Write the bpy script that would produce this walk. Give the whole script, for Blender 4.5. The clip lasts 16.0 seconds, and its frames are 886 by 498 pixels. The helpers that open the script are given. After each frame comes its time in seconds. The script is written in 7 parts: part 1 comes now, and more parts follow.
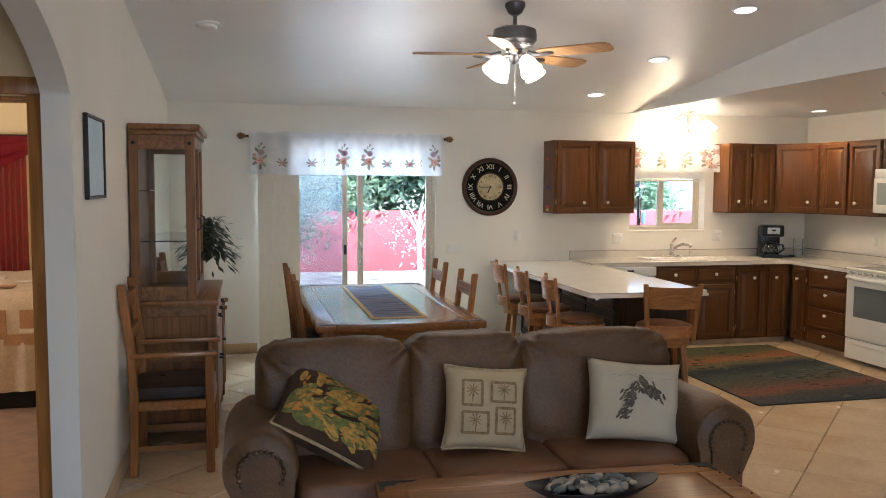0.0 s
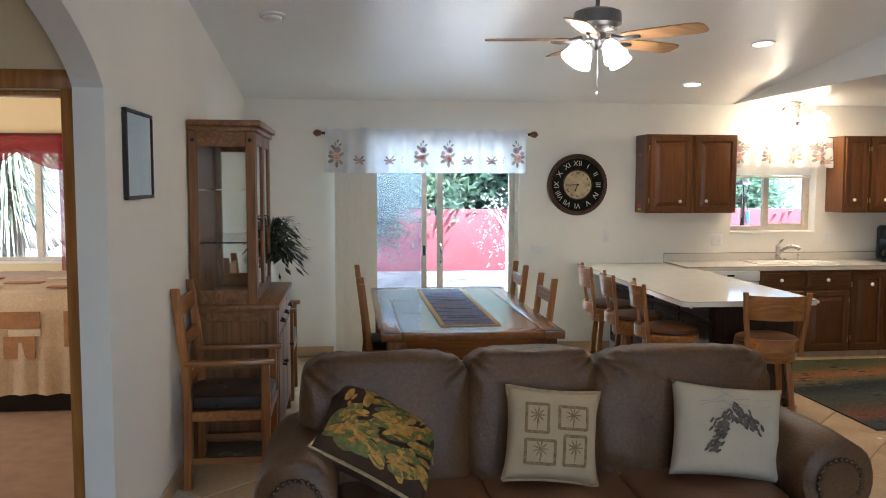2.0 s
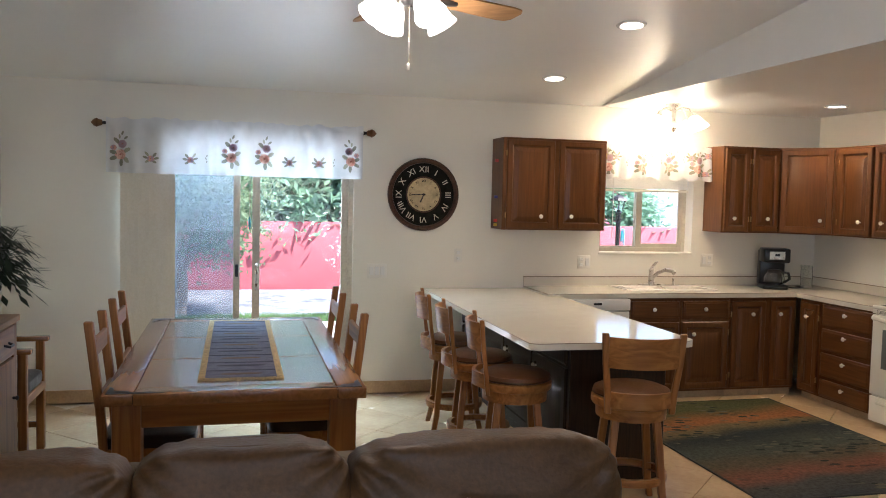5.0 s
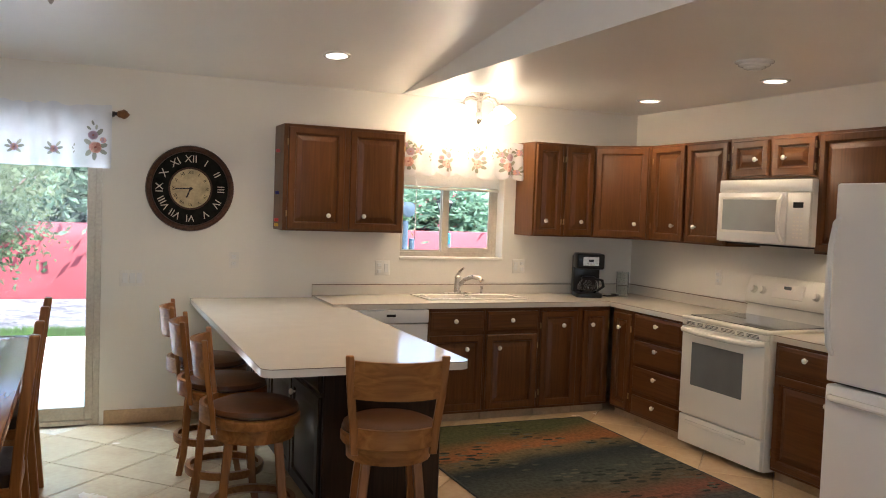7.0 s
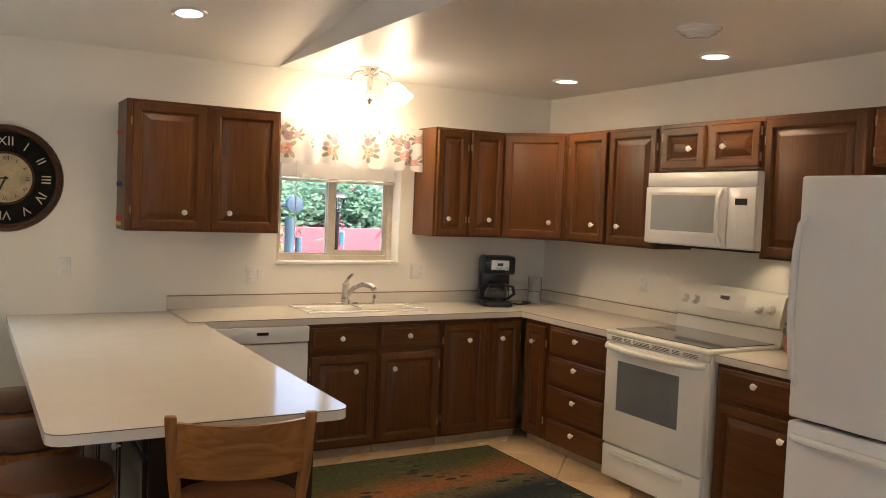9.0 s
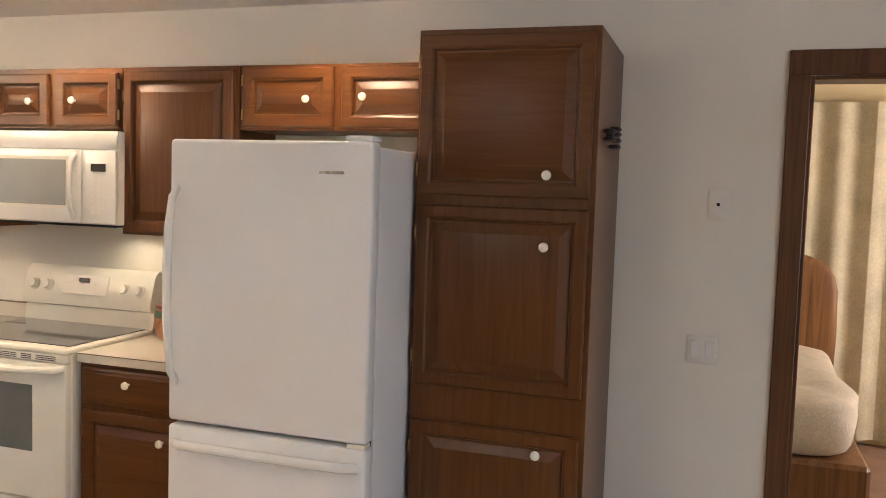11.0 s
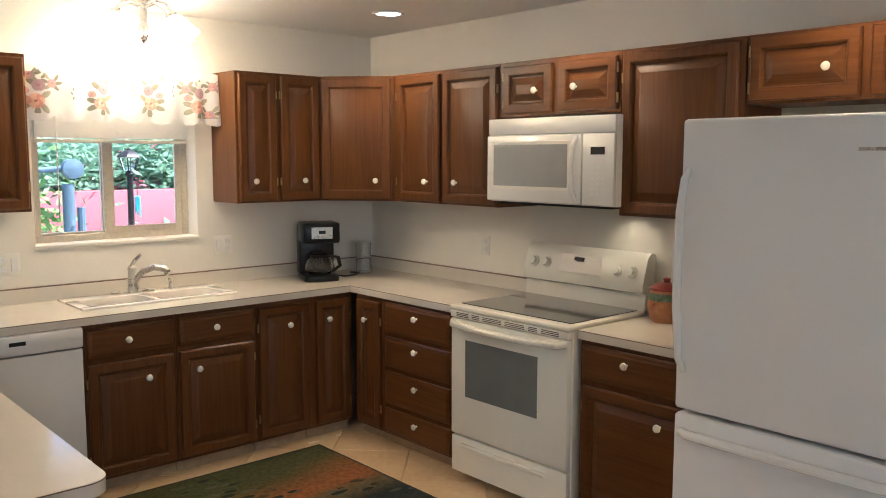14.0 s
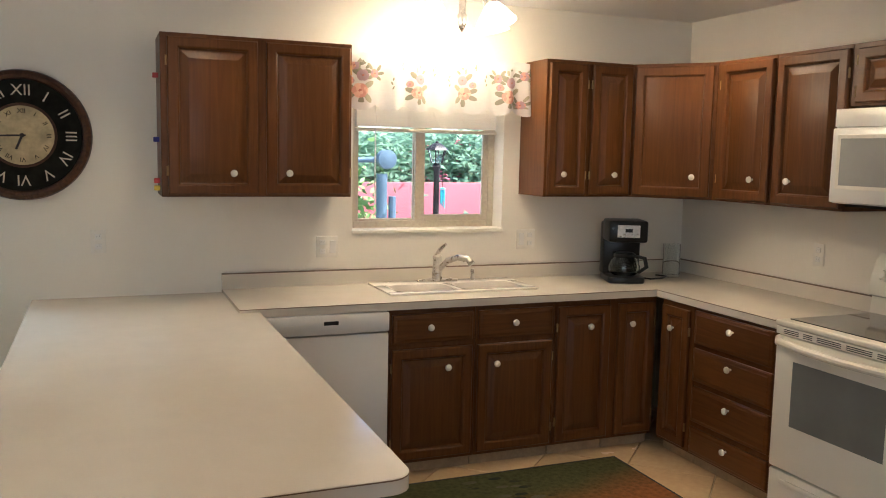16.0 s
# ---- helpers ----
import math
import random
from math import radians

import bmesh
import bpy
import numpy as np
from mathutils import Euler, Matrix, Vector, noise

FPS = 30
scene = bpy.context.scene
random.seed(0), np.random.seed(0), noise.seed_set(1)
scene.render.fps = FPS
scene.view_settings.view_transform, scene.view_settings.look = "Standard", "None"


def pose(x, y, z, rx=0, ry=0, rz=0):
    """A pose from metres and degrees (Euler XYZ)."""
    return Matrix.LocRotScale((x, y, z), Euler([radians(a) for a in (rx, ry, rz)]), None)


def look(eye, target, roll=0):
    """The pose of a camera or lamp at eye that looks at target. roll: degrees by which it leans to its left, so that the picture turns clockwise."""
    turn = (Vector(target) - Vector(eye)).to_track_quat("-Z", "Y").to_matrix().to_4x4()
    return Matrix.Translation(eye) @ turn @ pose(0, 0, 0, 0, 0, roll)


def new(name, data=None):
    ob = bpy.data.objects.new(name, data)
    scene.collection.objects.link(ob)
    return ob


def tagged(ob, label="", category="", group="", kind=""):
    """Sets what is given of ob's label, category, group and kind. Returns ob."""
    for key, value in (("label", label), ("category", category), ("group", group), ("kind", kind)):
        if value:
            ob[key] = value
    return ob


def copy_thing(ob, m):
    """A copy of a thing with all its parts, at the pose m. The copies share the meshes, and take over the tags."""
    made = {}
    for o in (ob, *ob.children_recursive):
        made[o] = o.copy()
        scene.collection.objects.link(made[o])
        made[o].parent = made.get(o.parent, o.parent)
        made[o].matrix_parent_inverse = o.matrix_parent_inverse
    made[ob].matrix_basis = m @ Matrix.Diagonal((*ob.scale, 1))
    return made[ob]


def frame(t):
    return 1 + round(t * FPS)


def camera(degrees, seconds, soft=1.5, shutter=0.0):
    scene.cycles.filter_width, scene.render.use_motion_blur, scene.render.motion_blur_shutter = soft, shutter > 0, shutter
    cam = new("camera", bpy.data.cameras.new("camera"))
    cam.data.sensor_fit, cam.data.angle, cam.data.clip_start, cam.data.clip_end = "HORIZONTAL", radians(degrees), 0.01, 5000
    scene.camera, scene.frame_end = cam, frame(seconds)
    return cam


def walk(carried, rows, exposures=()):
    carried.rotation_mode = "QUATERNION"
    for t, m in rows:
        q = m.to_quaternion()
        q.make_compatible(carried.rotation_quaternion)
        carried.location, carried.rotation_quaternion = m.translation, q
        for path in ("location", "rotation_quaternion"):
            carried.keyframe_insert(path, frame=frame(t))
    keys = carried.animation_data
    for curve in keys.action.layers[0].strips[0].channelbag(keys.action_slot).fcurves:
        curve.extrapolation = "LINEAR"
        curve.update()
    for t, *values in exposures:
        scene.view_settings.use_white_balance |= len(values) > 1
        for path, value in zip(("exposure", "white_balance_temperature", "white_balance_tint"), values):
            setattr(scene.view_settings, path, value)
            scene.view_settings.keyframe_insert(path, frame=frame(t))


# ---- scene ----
cam = camera(55.6, 16.0, soft=1.0)
PATH = [
    (0, (0.556, -0.227, 1.686), (1.014, 1.714, 1.531), 0.3),
    (0.5, (0.592, -0.221, 1.685), (1.022, 1.724, 1.514), 0.2),
    (1, (0.614, -0.162, 1.679), (0.935, 1.804, 1.504), -0.3),
    (1.5, (0.703, -0.031, 1.682), (0.949, 1.946, 1.507), -0.1),
    (2, (0.791, 0.143, 1.688), (1.019, 2.123, 1.527), 0.1),
    (2.5, (0.942, 0.353, 1.692), (1.149, 2.338, 1.561), 0.4),
    (3, (1.119, 0.51, 1.67), (1.306, 2.497, 1.536), 1.1),
    (3.2, (1.173, 0.605, 1.684), (1.359, 2.591, 1.55), 1.2),
    (5.3, (1.677, 1.494, 1.618), (2.179, 3.426, 1.499), 1.5),
    (5.5, (1.784, 1.553, 1.599), (2.29, 3.484, 1.487), 1.6),
    (6, (1.955, 1.709, 1.588), (2.537, 3.619, 1.481), 1.7),
    (6.5, (2.15, 1.899, 1.593), (2.912, 3.746, 1.493), 2.0),
    (7, (2.363, 2.036, 1.588), (3.148, 3.873, 1.489), 2.1),
    (7.5, (2.505, 2.242, 1.586), (3.313, 4.069, 1.483), 2.2),
    (8, (2.595, 2.48, 1.599), (3.522, 4.249, 1.497), 2.5),
    (8.5, (2.716, 2.67, 1.596), (3.675, 4.422, 1.495), 2.4),
    (9, (2.846, 2.873, 1.599), (3.837, 4.607, 1.496), 2.3),
    (9.5, (2.966, 3.061, 1.598), (4.199, 4.633, 1.507), 2.2),
    (10, (3.116, 3.177, 1.621), (4.616, 4.496, 1.529), 2.1),
    (10.2, (3.265, 3.206, 1.608), (4.817, 4.465, 1.523), 2.0),
    (11.4, (3.335, 3.36, 1.65), (5.285, 3.80, 1.49), 2.0),
    (12.3, (3.355, 3.44, 1.677), (5.236, 4.095, 1.499), 1.8),
    (12.5, (3.368, 3.45, 1.666), (5.2, 4.227, 1.464), 1.1),
    (13, (3.356, 3.501, 1.662), (4.985, 4.643, 1.456), -0.4),
    (13.5, (3.32, 3.537, 1.656), (4.764, 4.904, 1.445), -0.7),
    (14, (3.323, 3.555, 1.651), (4.646, 5.039, 1.434), 0.1),
    (14.5, (3.344, 3.552, 1.615), (4.529, 5.149, 1.407), 0.7),
    (15, (3.337, 3.606, 1.64), (4.258, 5.367, 1.411), 0.6),
    (15.5, (3.333, 3.719, 1.616), (4.147, 5.533, 1.395), 0.9),
    (16, (3.383, 3.821, 1.612), (4.132, 5.662, 1.386), 1.2),
]
walk(cam, [(t, look(eye, target, roll)) for t, eye, target, roll in PATH],
     [(0.0, 2.42, 5780, 15), (2.0, 2.38, 5560, 13), (3.0, 2.34, 5560, 13), (5.5, 2.24, 5850, 16), (7.0, 2.16, 6000, 18), (9.0, 2.1, 6350, 17), (9.5, 2.2, 6350, 17), (10.0, 2.5, 6250, 17), (11.4, 2.95, 6050, 18), (12.5, 3.15, 5950, 18), (13.0, 2.72, 5850, 17), (13.5, 2.36, 5750, 15), (14.0, 2.26, 5650, 13), (16.0, 2.05, 5900, 14)])

# ---- world, sun, large lights ----
world = bpy.data.worlds.new("sky")
scene.world = world
world.use_nodes = True
_nt = world.node_tree
_sky = _nt.nodes.new("ShaderNodeTexSky")
_sky.sky_type = "NISHITA"
_sky.sun_disc = False
SUN_TO = Vector((0.45, -0.41, 1.0)).normalized()
_sky.sun_elevation = math.asin(SUN_TO.z)
_sky.sun_rotation = math.atan2(SUN_TO.x, SUN_TO.y)
_nt.links.new(_sky.outputs[0], _nt.nodes["Background"].inputs[0])
_nt.nodes["Background"].inputs[1].default_value = 0.15


def lamp(name, kind, m, energy, colour, size=0.1, size_y=None):
    data = bpy.data.lights.new(name, kind)
    data.energy, data.color = energy, colour
    if kind == "AREA":
        data.size = size
        if size_y:
            data.shape, data.size_y = "RECTANGLE", size_y
    elif kind == "SUN":
        data.angle = radians(0.5)
    else:
        data.shadow_soft_size = size
    if kind == "SPOT":
        data.spot_size, data.spot_blend = radians(130), 0.6
    ob = new(name, data)
    ob.matrix_world = m
    return ob


lamp("sun", "SUN", look(SUN_TO * 30, (0, 0, 0)), 4.8, (1.0, 0.95, 0.87))
# fill lamp at an unseen window, added in the wall behind the camera
lamp("front_window_daylight", "AREA", pose(1.2, -2.42, 1.55, 90, 0, 0), 8, (0.72, 0.86, 1.0), 2.8, 1.4)

# added lamp that brightens the bedroom from an invented, unseen side window
lamp("bedroom_side_window_daylight", "AREA", pose(-4.25, 6.0, 1.45, 0, -90, 0), 16, (1.0, 0.88, 0.70), 1.05, 1.9)

lamp("slider_daylight", "AREA", pose(1.60, 8.225, 1.915, -90, 0, 0), 0.5, (0.78, 0.89, 1.0), 1.60, 0.22)

# skylight that falls through the patio door on to the floor
lamp("door_skylight", "AREA", look((1.6, 8.85, 2.45), (1.6, 7.2, 0.2)), 32, (0.62, 0.86, 1.0), 1.6, 0.5)

# added lamp to lift the dark guest room; its window is made up
lamp("guest_window_daylight", "AREA", pose(8.3, 0.15, 1.5, 90, 0, 0), 7, (1.0, 0.93, 0.82), 1.0, 1.0)


# ---- materials ----
def material(name, colour, rough=0.5, metal=0.0, vary=0.12, scale=6.0, bump=0.0, bump_scale=60.0, stretch=(1, 1, 1), clear=0.0, second=None, fine=0.06, spec=0.5):
    """Paint, fabric, plastic or metal with a cloudy shade, a fine grain and a relief."""
    m = bpy.data.materials.new(name)
    m.use_nodes = True
    nt = m.node_tree
    bs = nt.nodes["Principled BSDF"]
    tc, mp = nt.nodes.new("ShaderNodeTexCoord"), nt.nodes.new("ShaderNodeMapping")
    mp.inputs["Scale"].default_value = stretch
    info, ad = nt.nodes.new("ShaderNodeObjectInfo"), nt.nodes.new("ShaderNodeVectorMath")
    ad.operation = "MULTIPLY_ADD"
    ad.inputs[1].default_value = (17, 23, 9)
    nt.links.new(info.outputs["Random"], ad.inputs[0])
    nt.links.new(tc.outputs["Object"], ad.inputs[2])
    nt.links.new(ad.outputs[0], mp.inputs[0])
    n1, n2 = nt.nodes.new("ShaderNodeTexNoise"), nt.nodes.new("ShaderNodeTexNoise")
    n1.inputs["Scale"].default_value, n1.inputs["Detail"].default_value = scale, 4
    n2.inputs["Scale"].default_value, n2.inputs["Detail"].default_value = bump_scale, 3
    nt.links.new(mp.outputs[0], n1.inputs[0])
    nt.links.new(mp.outputs[0], n2.inputs[0])
    rp = nt.nodes.new("ShaderNodeValToRGB")
    c = Vector(colour)
    lo, hi = (c * (1 - vary), c * (1 + vary)) if second is None else (c, Vector(second))
    rp.color_ramp.elements[0].position, rp.color_ramp.elements[1].position = 0.3, 0.7
    rp.color_ramp.elements[0].color, rp.color_ramp.elements[1].color = (*lo, 1), (*[min(1, v) for v in hi], 1)
    nt.links.new(n1.outputs[0], rp.inputs[0])
    mx = nt.nodes.new("ShaderNodeMixRGB")
    mx.blend_type = "OVERLAY"
    mx.inputs[0].default_value = fine * 4
    nt.links.new(rp.outputs[0], mx.inputs[1])
    nt.links.new(n2.outputs[0], mx.inputs[2])
    nt.links.new(mx.outputs[0], bs.inputs["Base Color"])
    mr = nt.nodes.new("ShaderNodeMapRange")
    mr.inputs["To Min"].default_value, mr.inputs["To Max"].default_value = max(0.02, rough - vary * 0.6), min(1, rough + vary * 0.6)
    nt.links.new(n1.outputs[0], mr.inputs[0])
    nt.links.new(mr.outputs[0], bs.inputs["Roughness"])
    bs.inputs["Metallic"].default_value = metal
    bs.inputs["Coat Weight"].default_value = clear
    bs.inputs["Specular IOR Level"].default_value = spec
    if bump:
        bp = nt.nodes.new("ShaderNodeBump")
        bp.inputs["Strength"].default_value, bp.inputs["Distance"].default_value = bump, 0.004
        nt.links.new(n2.outputs[0], bp.inputs["Height"])
        nt.links.new(bp.outputs[0], bs.inputs["Normal"])
    return m


def wood(name, dark, light, rough=0.38, axis=2, grain=1.0, bump=0.25, clear=0.15):
    """Varnished wood with its grain along one axis and a slow change from board to board."""
    m = bpy.data.materials.new(name)
    m.use_nodes = True
    nt = m.node_tree
    bs = nt.nodes["Principled BSDF"]
    tc, mp = nt.nodes.new("ShaderNodeTexCoord"), nt.nodes.new("ShaderNodeMapping")
    sc = [26 * grain] * 3
    sc[axis] = 1.4 * grain
    mp.inputs["Scale"].default_value = sc
    info = nt.nodes.new("ShaderNodeObjectInfo")
    ad = nt.nodes.new("ShaderNodeVectorMath")
    ad.operation = "MULTIPLY_ADD"
    ad.inputs[1].default_value = (3, 3, 3)
    nt.links.new(info.outputs["Random"], ad.inputs[0])
    nt.links.new(tc.outputs["Object"], ad.inputs[2])
    nt.links.new(ad.outputs[0], mp.inputs[0])
    n1, n2 = nt.nodes.new("ShaderNodeTexNoise"), nt.nodes.new("ShaderNodeTexNoise")
    n1.inputs["Scale"].default_value, n1.inputs["Detail"].default_value, n1.inputs["Distortion"].default_value = 1.0, 6, 2.2
    n2.inputs["Scale"].default_value, n2.inputs["Detail"].default_value = 1.7, 2
    nt.links.new(mp.outputs[0], n1.inputs[0])
    nt.links.new(ad.outputs[0], n2.inputs[0])
    rp = nt.nodes.new("ShaderNodeValToRGB")
    rp.color_ramp.elements[0].position, rp.color_ramp.elements[1].position = 0.26, 0.74
    rp.color_ramp.elements[0].color, rp.color_ramp.elements[1].color = (*dark, 1), (*light, 1)
    nt.links.new(n1.outputs[0], rp.inputs[0])
    mx = nt.nodes.new("ShaderNodeMixRGB")
    mx.blend_type = "OVERLAY"
    mx.inputs[0].default_value = 0.22
    nt.links.new(rp.outputs[0], mx.inputs[1])
    nt.links.new(n2.outputs[0], mx.inputs[2])
    nt.links.new(mx.outputs[0], bs.inputs["Base Color"])
    bs.inputs["Roughness"].default_value = rough
    bs.inputs["Specular IOR Level"].default_value = 0.28
    bs.inputs["Coat Weight"].default_value = clear
    bs.inputs["Coat Roughness"].default_value = 0.25
    bp = nt.nodes.new("ShaderNodeBump")
    bp.inputs["Strength"].default_value, bp.inputs["Distance"].default_value = bump, 0.002
    nt.links.new(n1.outputs[0], bp.inputs["Height"])
    nt.links.new(bp.outputs[0], bs.inputs["Normal"])
    return m


def glowing(name, colour, strength):
    m = bpy.data.materials.new(name)
    m.use_nodes = True
    bs = m.node_tree.nodes["Principled BSDF"]
    bs.inputs["Base Color"].default_value = (0.9, 0.9, 0.88, 1)
    bs.inputs["Emission Color"].default_value = (*colour, 1)
    bs.inputs["Emission Strength"].default_value = strength
    return m


def clear_glass(name, tint=(1, 1, 1), rough=0.0):
    m = bpy.data.materials.new(name)
    m.use_nodes = True
    bs = m.node_tree.nodes["Principled BSDF"]
    bs.inputs["Base Color"].default_value = (*tint, 1)
    bs.inputs["Roughness"].default_value = rough
    bs.inputs["Transmission Weight"].default_value = 1.0
    bs.inputs["IOR"].default_value = 1.45
    return m


def sheer(name, colour, through_part, vary=0.1):
    m = material(name, colour, 0.85, vary=vary, scale=14, bump=0.3, bump_scale=260)
    nt = m.node_tree
    tr, mixer, out = nt.nodes.new("ShaderNodeBsdfTranslucent"), nt.nodes.new("ShaderNodeMixShader"), nt.nodes["Material Output"]
    tr.inputs[0].default_value = (*colour, 1)
    clear, mixer2 = nt.nodes.new("ShaderNodeBsdfTransparent"), nt.nodes.new("ShaderNodeMixShader")
    mixer.inputs[0].default_value = 0.55
    mixer2.inputs[0].default_value = through_part
    nt.links.new(nt.nodes["Principled BSDF"].outputs[0], mixer.inputs[1])
    nt.links.new(tr.outputs[0], mixer.inputs[2])
    nt.links.new(mixer.outputs[0], mixer2.inputs[1])
    nt.links.new(clear.outputs[0], mixer2.inputs[2])
    nt.links.new(mixer2.outputs[0], out.inputs[0])
    return m


WALL = material("wall_paint", (0.80, 0.77, 0.69), 0.75, vary=0.025, scale=1.3, bump=0.12, bump_scale=55, fine=0.01)
CEIL = material("ceiling_paint", (0.80, 0.79, 0.76), 0.38, vary=0.03, scale=1.1, bump=0.35, bump_scale=30, fine=0.01, spec=0.8)
BEDWALL = material("bedroom_paint", (0.76, 0.60, 0.34), 0.75, vary=0.03, scale=1.3, bump=0.1, bump_scale=55, fine=0.01)
CARPET = material("carpet", (0.25, 0.145, 0.08), 0.95, vary=0.15, scale=9, bump=0.8, bump_scale=220)
TILE = material("floor_tile", (0.54, 0.38, 0.22), 0.24, vary=0.16, scale=2.6, bump=0.05, bump_scale=30, second=(0.64, 0.48, 0.29), fine=0.04)
GROUT = material("grout", (0.52, 0.42, 0.29), 0.9, vary=0.15, scale=20, bump=0.4, bump_scale=150)
BASEBOARD = material("tile_baseboard", (0.52, 0.36, 0.20), 0.4, vary=0.15, scale=5, bump=0.1)
OAK_DARK = wood("walnut_stained_oak", (0.086, 0.031, 0.0078), (0.138, 0.053, 0.0138), 0.36, grain=1.0, clear=0.08)
OAK_FLAT = wood("walnut_stained_oak_drawer", (0.086, 0.031, 0.0078), (0.138, 0.053, 0.0138), 0.36, axis=0, grain=1.0, clear=0.08)
OAK_SIDE = wood("cabinet_side_veneer", (0.14, 0.050, 0.014), (0.23, 0.090, 0.028), 0.42, grain=0.6, clear=0.06)
ESPRESSO = wood("dark_peninsula_wood", (0.012, 0.007, 0.004), (0.040, 0.020, 0.010), 0.30, clear=0.1)
PINE = wood("honey_pine", (0.19, 0.068, 0.016), (0.37, 0.16, 0.044), 0.4, grain=0.7, clear=0.06)
PINE_Y = wood("honey_pine_table", (0.20, 0.080, 0.022), (0.34, 0.15, 0.048), 0.20, axis=1, grain=0.6, bump=0.06, clear=0.8)
PINE_X = wood("honey_pine_rail", (0.20, 0.075, 0.018), (0.40, 0.175, 0.049), 0.4, axis=0, grain=0.7, clear=0.06)
RUSTIC = wood("brown_rustic_pine", (0.12, 0.050, 0.015), (0.28, 0.125, 0.038), 0.45, grain=0.6, bump=0.4, clear=0.03)
RUSTIC_Y = wood("brown_rustic_pine_long", (0.13, 0.055, 0.017), (0.31, 0.145, 0.05), 0.38, axis=1, grain=0.6, bump=0.3, clear=0.05)
TRIM = wood("door_casing", (0.25, 0.10, 0.024), (0.45, 0.21, 0.058), 0.36, grain=0.8)
TRIM_DARK = wood("dark_door_casing", (0.07, 0.028, 0.012), (0.16, 0.07, 0.03), 0.4, grain=0.8)
LAMINATE = material("laminate_counter", (0.70, 0.65, 0.56), 0.13, vary=0.02, scale=9, bump=0.015, bump_scale=200, fine=0.012)
EDGE = material("laminate_edge_line", (0.16, 0.10, 0.06), 0.5, vary=0.2)
WHITE = material("white_enamel", (0.80, 0.80, 0.78), 0.26, vary=0.02, scale=3, clear=0.3, fine=0.005)
FRIDGE = material("white_textured_steel", (0.78, 0.78, 0.78), 0.36, vary=0.02, scale=2, bump=0.12, bump_scale=300, fine=0.01)
ALMOND = material("bisque_enamel", (0.80, 0.775, 0.68), 0.26, vary=0.02, scale=3, clear=0.3, fine=0.005)
PORCELAIN = material("porcelain", (0.84, 0.80, 0.73), 0.12, vary=0.03, scale=3, clear=0.4, fine=0.01)
KNOB = material("white_ceramic_knob", (0.82, 0.79, 0.70), 0.2, vary=0.04, clear=0.4)
BLACK = material("black_plastic", (0.008, 0.009, 0.009), 0.34, vary=0.25, scale=8, fine=0.02, spec=0.3)
GLASS_BLACK = material("black_ceramic_glass", (0.035, 0.036, 0.038), 0.08, vary=0.1, scale=6, clear=0.5)
OVEN_GLASS = material("oven_glass", (0.17, 0.18, 0.17), 0.1, vary=0.08, scale=5, clear=0.6, fine=0.004)
MW_GLASS = material("microwave_glass", (0.36, 0.38, 0.38), 0.12, vary=0.05, scale=4, clear=0.5, fine=0.004)
STEEL = material("brushed_nickel", (0.55, 0.52, 0.47), 0.28, 1.0, vary=0.1, scale=30)
BRASS = material("aged_brass", (0.42, 0.28, 0.13), 0.35, 1.0, vary=0.2, scale=20)
PEWTER = material("pewter_fan_body", (0.16, 0.155, 0.16), 0.35, 0.85, vary=0.15, scale=20)
IRON = material("dark_iron", (0.035, 0.03, 0.028), 0.5, 0.6, vary=0.3, scale=30, bump=0.2)
BLADE = wood("fan_blade_wood", (0.30, 0.15, 0.055), (0.50, 0.28, 0.12), 0.4, axis=0, grain=0.7)
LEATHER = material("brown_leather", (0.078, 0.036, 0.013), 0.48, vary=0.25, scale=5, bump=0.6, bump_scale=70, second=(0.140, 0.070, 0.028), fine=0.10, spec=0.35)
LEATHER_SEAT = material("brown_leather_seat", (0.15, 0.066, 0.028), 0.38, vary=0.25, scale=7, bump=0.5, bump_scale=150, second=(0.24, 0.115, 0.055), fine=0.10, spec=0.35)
DARK_LEATHER = material("dark_brown_leather", (0.026, 0.018, 0.014), 0.34, vary=0.3, scale=9, bump=0.3, bump_scale=140, spec=0.35)
TAN_LEATHER = material("brown_vinyl_seat", (0.12, 0.048, 0.018), 0.38, vary=0.2, scale=9, bump=0.25, bump_scale=140, spec=0.35)
NAIL = material("antique_nailhead", (0.09, 0.055, 0.03), 0.35, 0.9, vary=0.2, scale=40)
ALU = material("bronze_aluminium_frame", (0.56, 0.50, 0.40), 0.42, 0.25, vary=0.06, scale=10)
BLIND = material("blind_vinyl", (0.70, 0.65, 0.55), 0.6, vary=0.04, scale=5)
PANE = clear_glass("window_glass", (0.97, 0.99, 0.98))
PANE.node_tree.nodes["Principled BSDF"].inputs["IOR"].default_value = 1.3
GLASS = clear_glass("cabinet_glass", (0.94, 0.97, 0.96))
SHEER_WHITE = sheer("white_sheer", (0.86, 0.86, 0.87), 0.18)
SCREEN = sheer("screen_mesh", (0.10, 0.12, 0.15), 0.62)
for n_ in SCREEN.node_tree.nodes:
    if n_.type == "BUMP":
        n_.inputs["Strength"].default_value = 0.0
SHEER_RED = sheer("red_sheer", (0.36, 0.012, 0.03), 0.22)
PLASTER_W = material("white_switch_plastic", (0.78, 0.76, 0.70), 0.4, vary=0.03)
SHADE = glowing("lit_frosted_shade", (1.0, 0.82, 0.58), 2.2)
SHADE_FAN = glowing("lit_fan_shade", (1.0, 0.88, 0.70), 1.4)
CAN = glowing("lit_downlight", (1.0, 0.90, 0.74), 1.8)


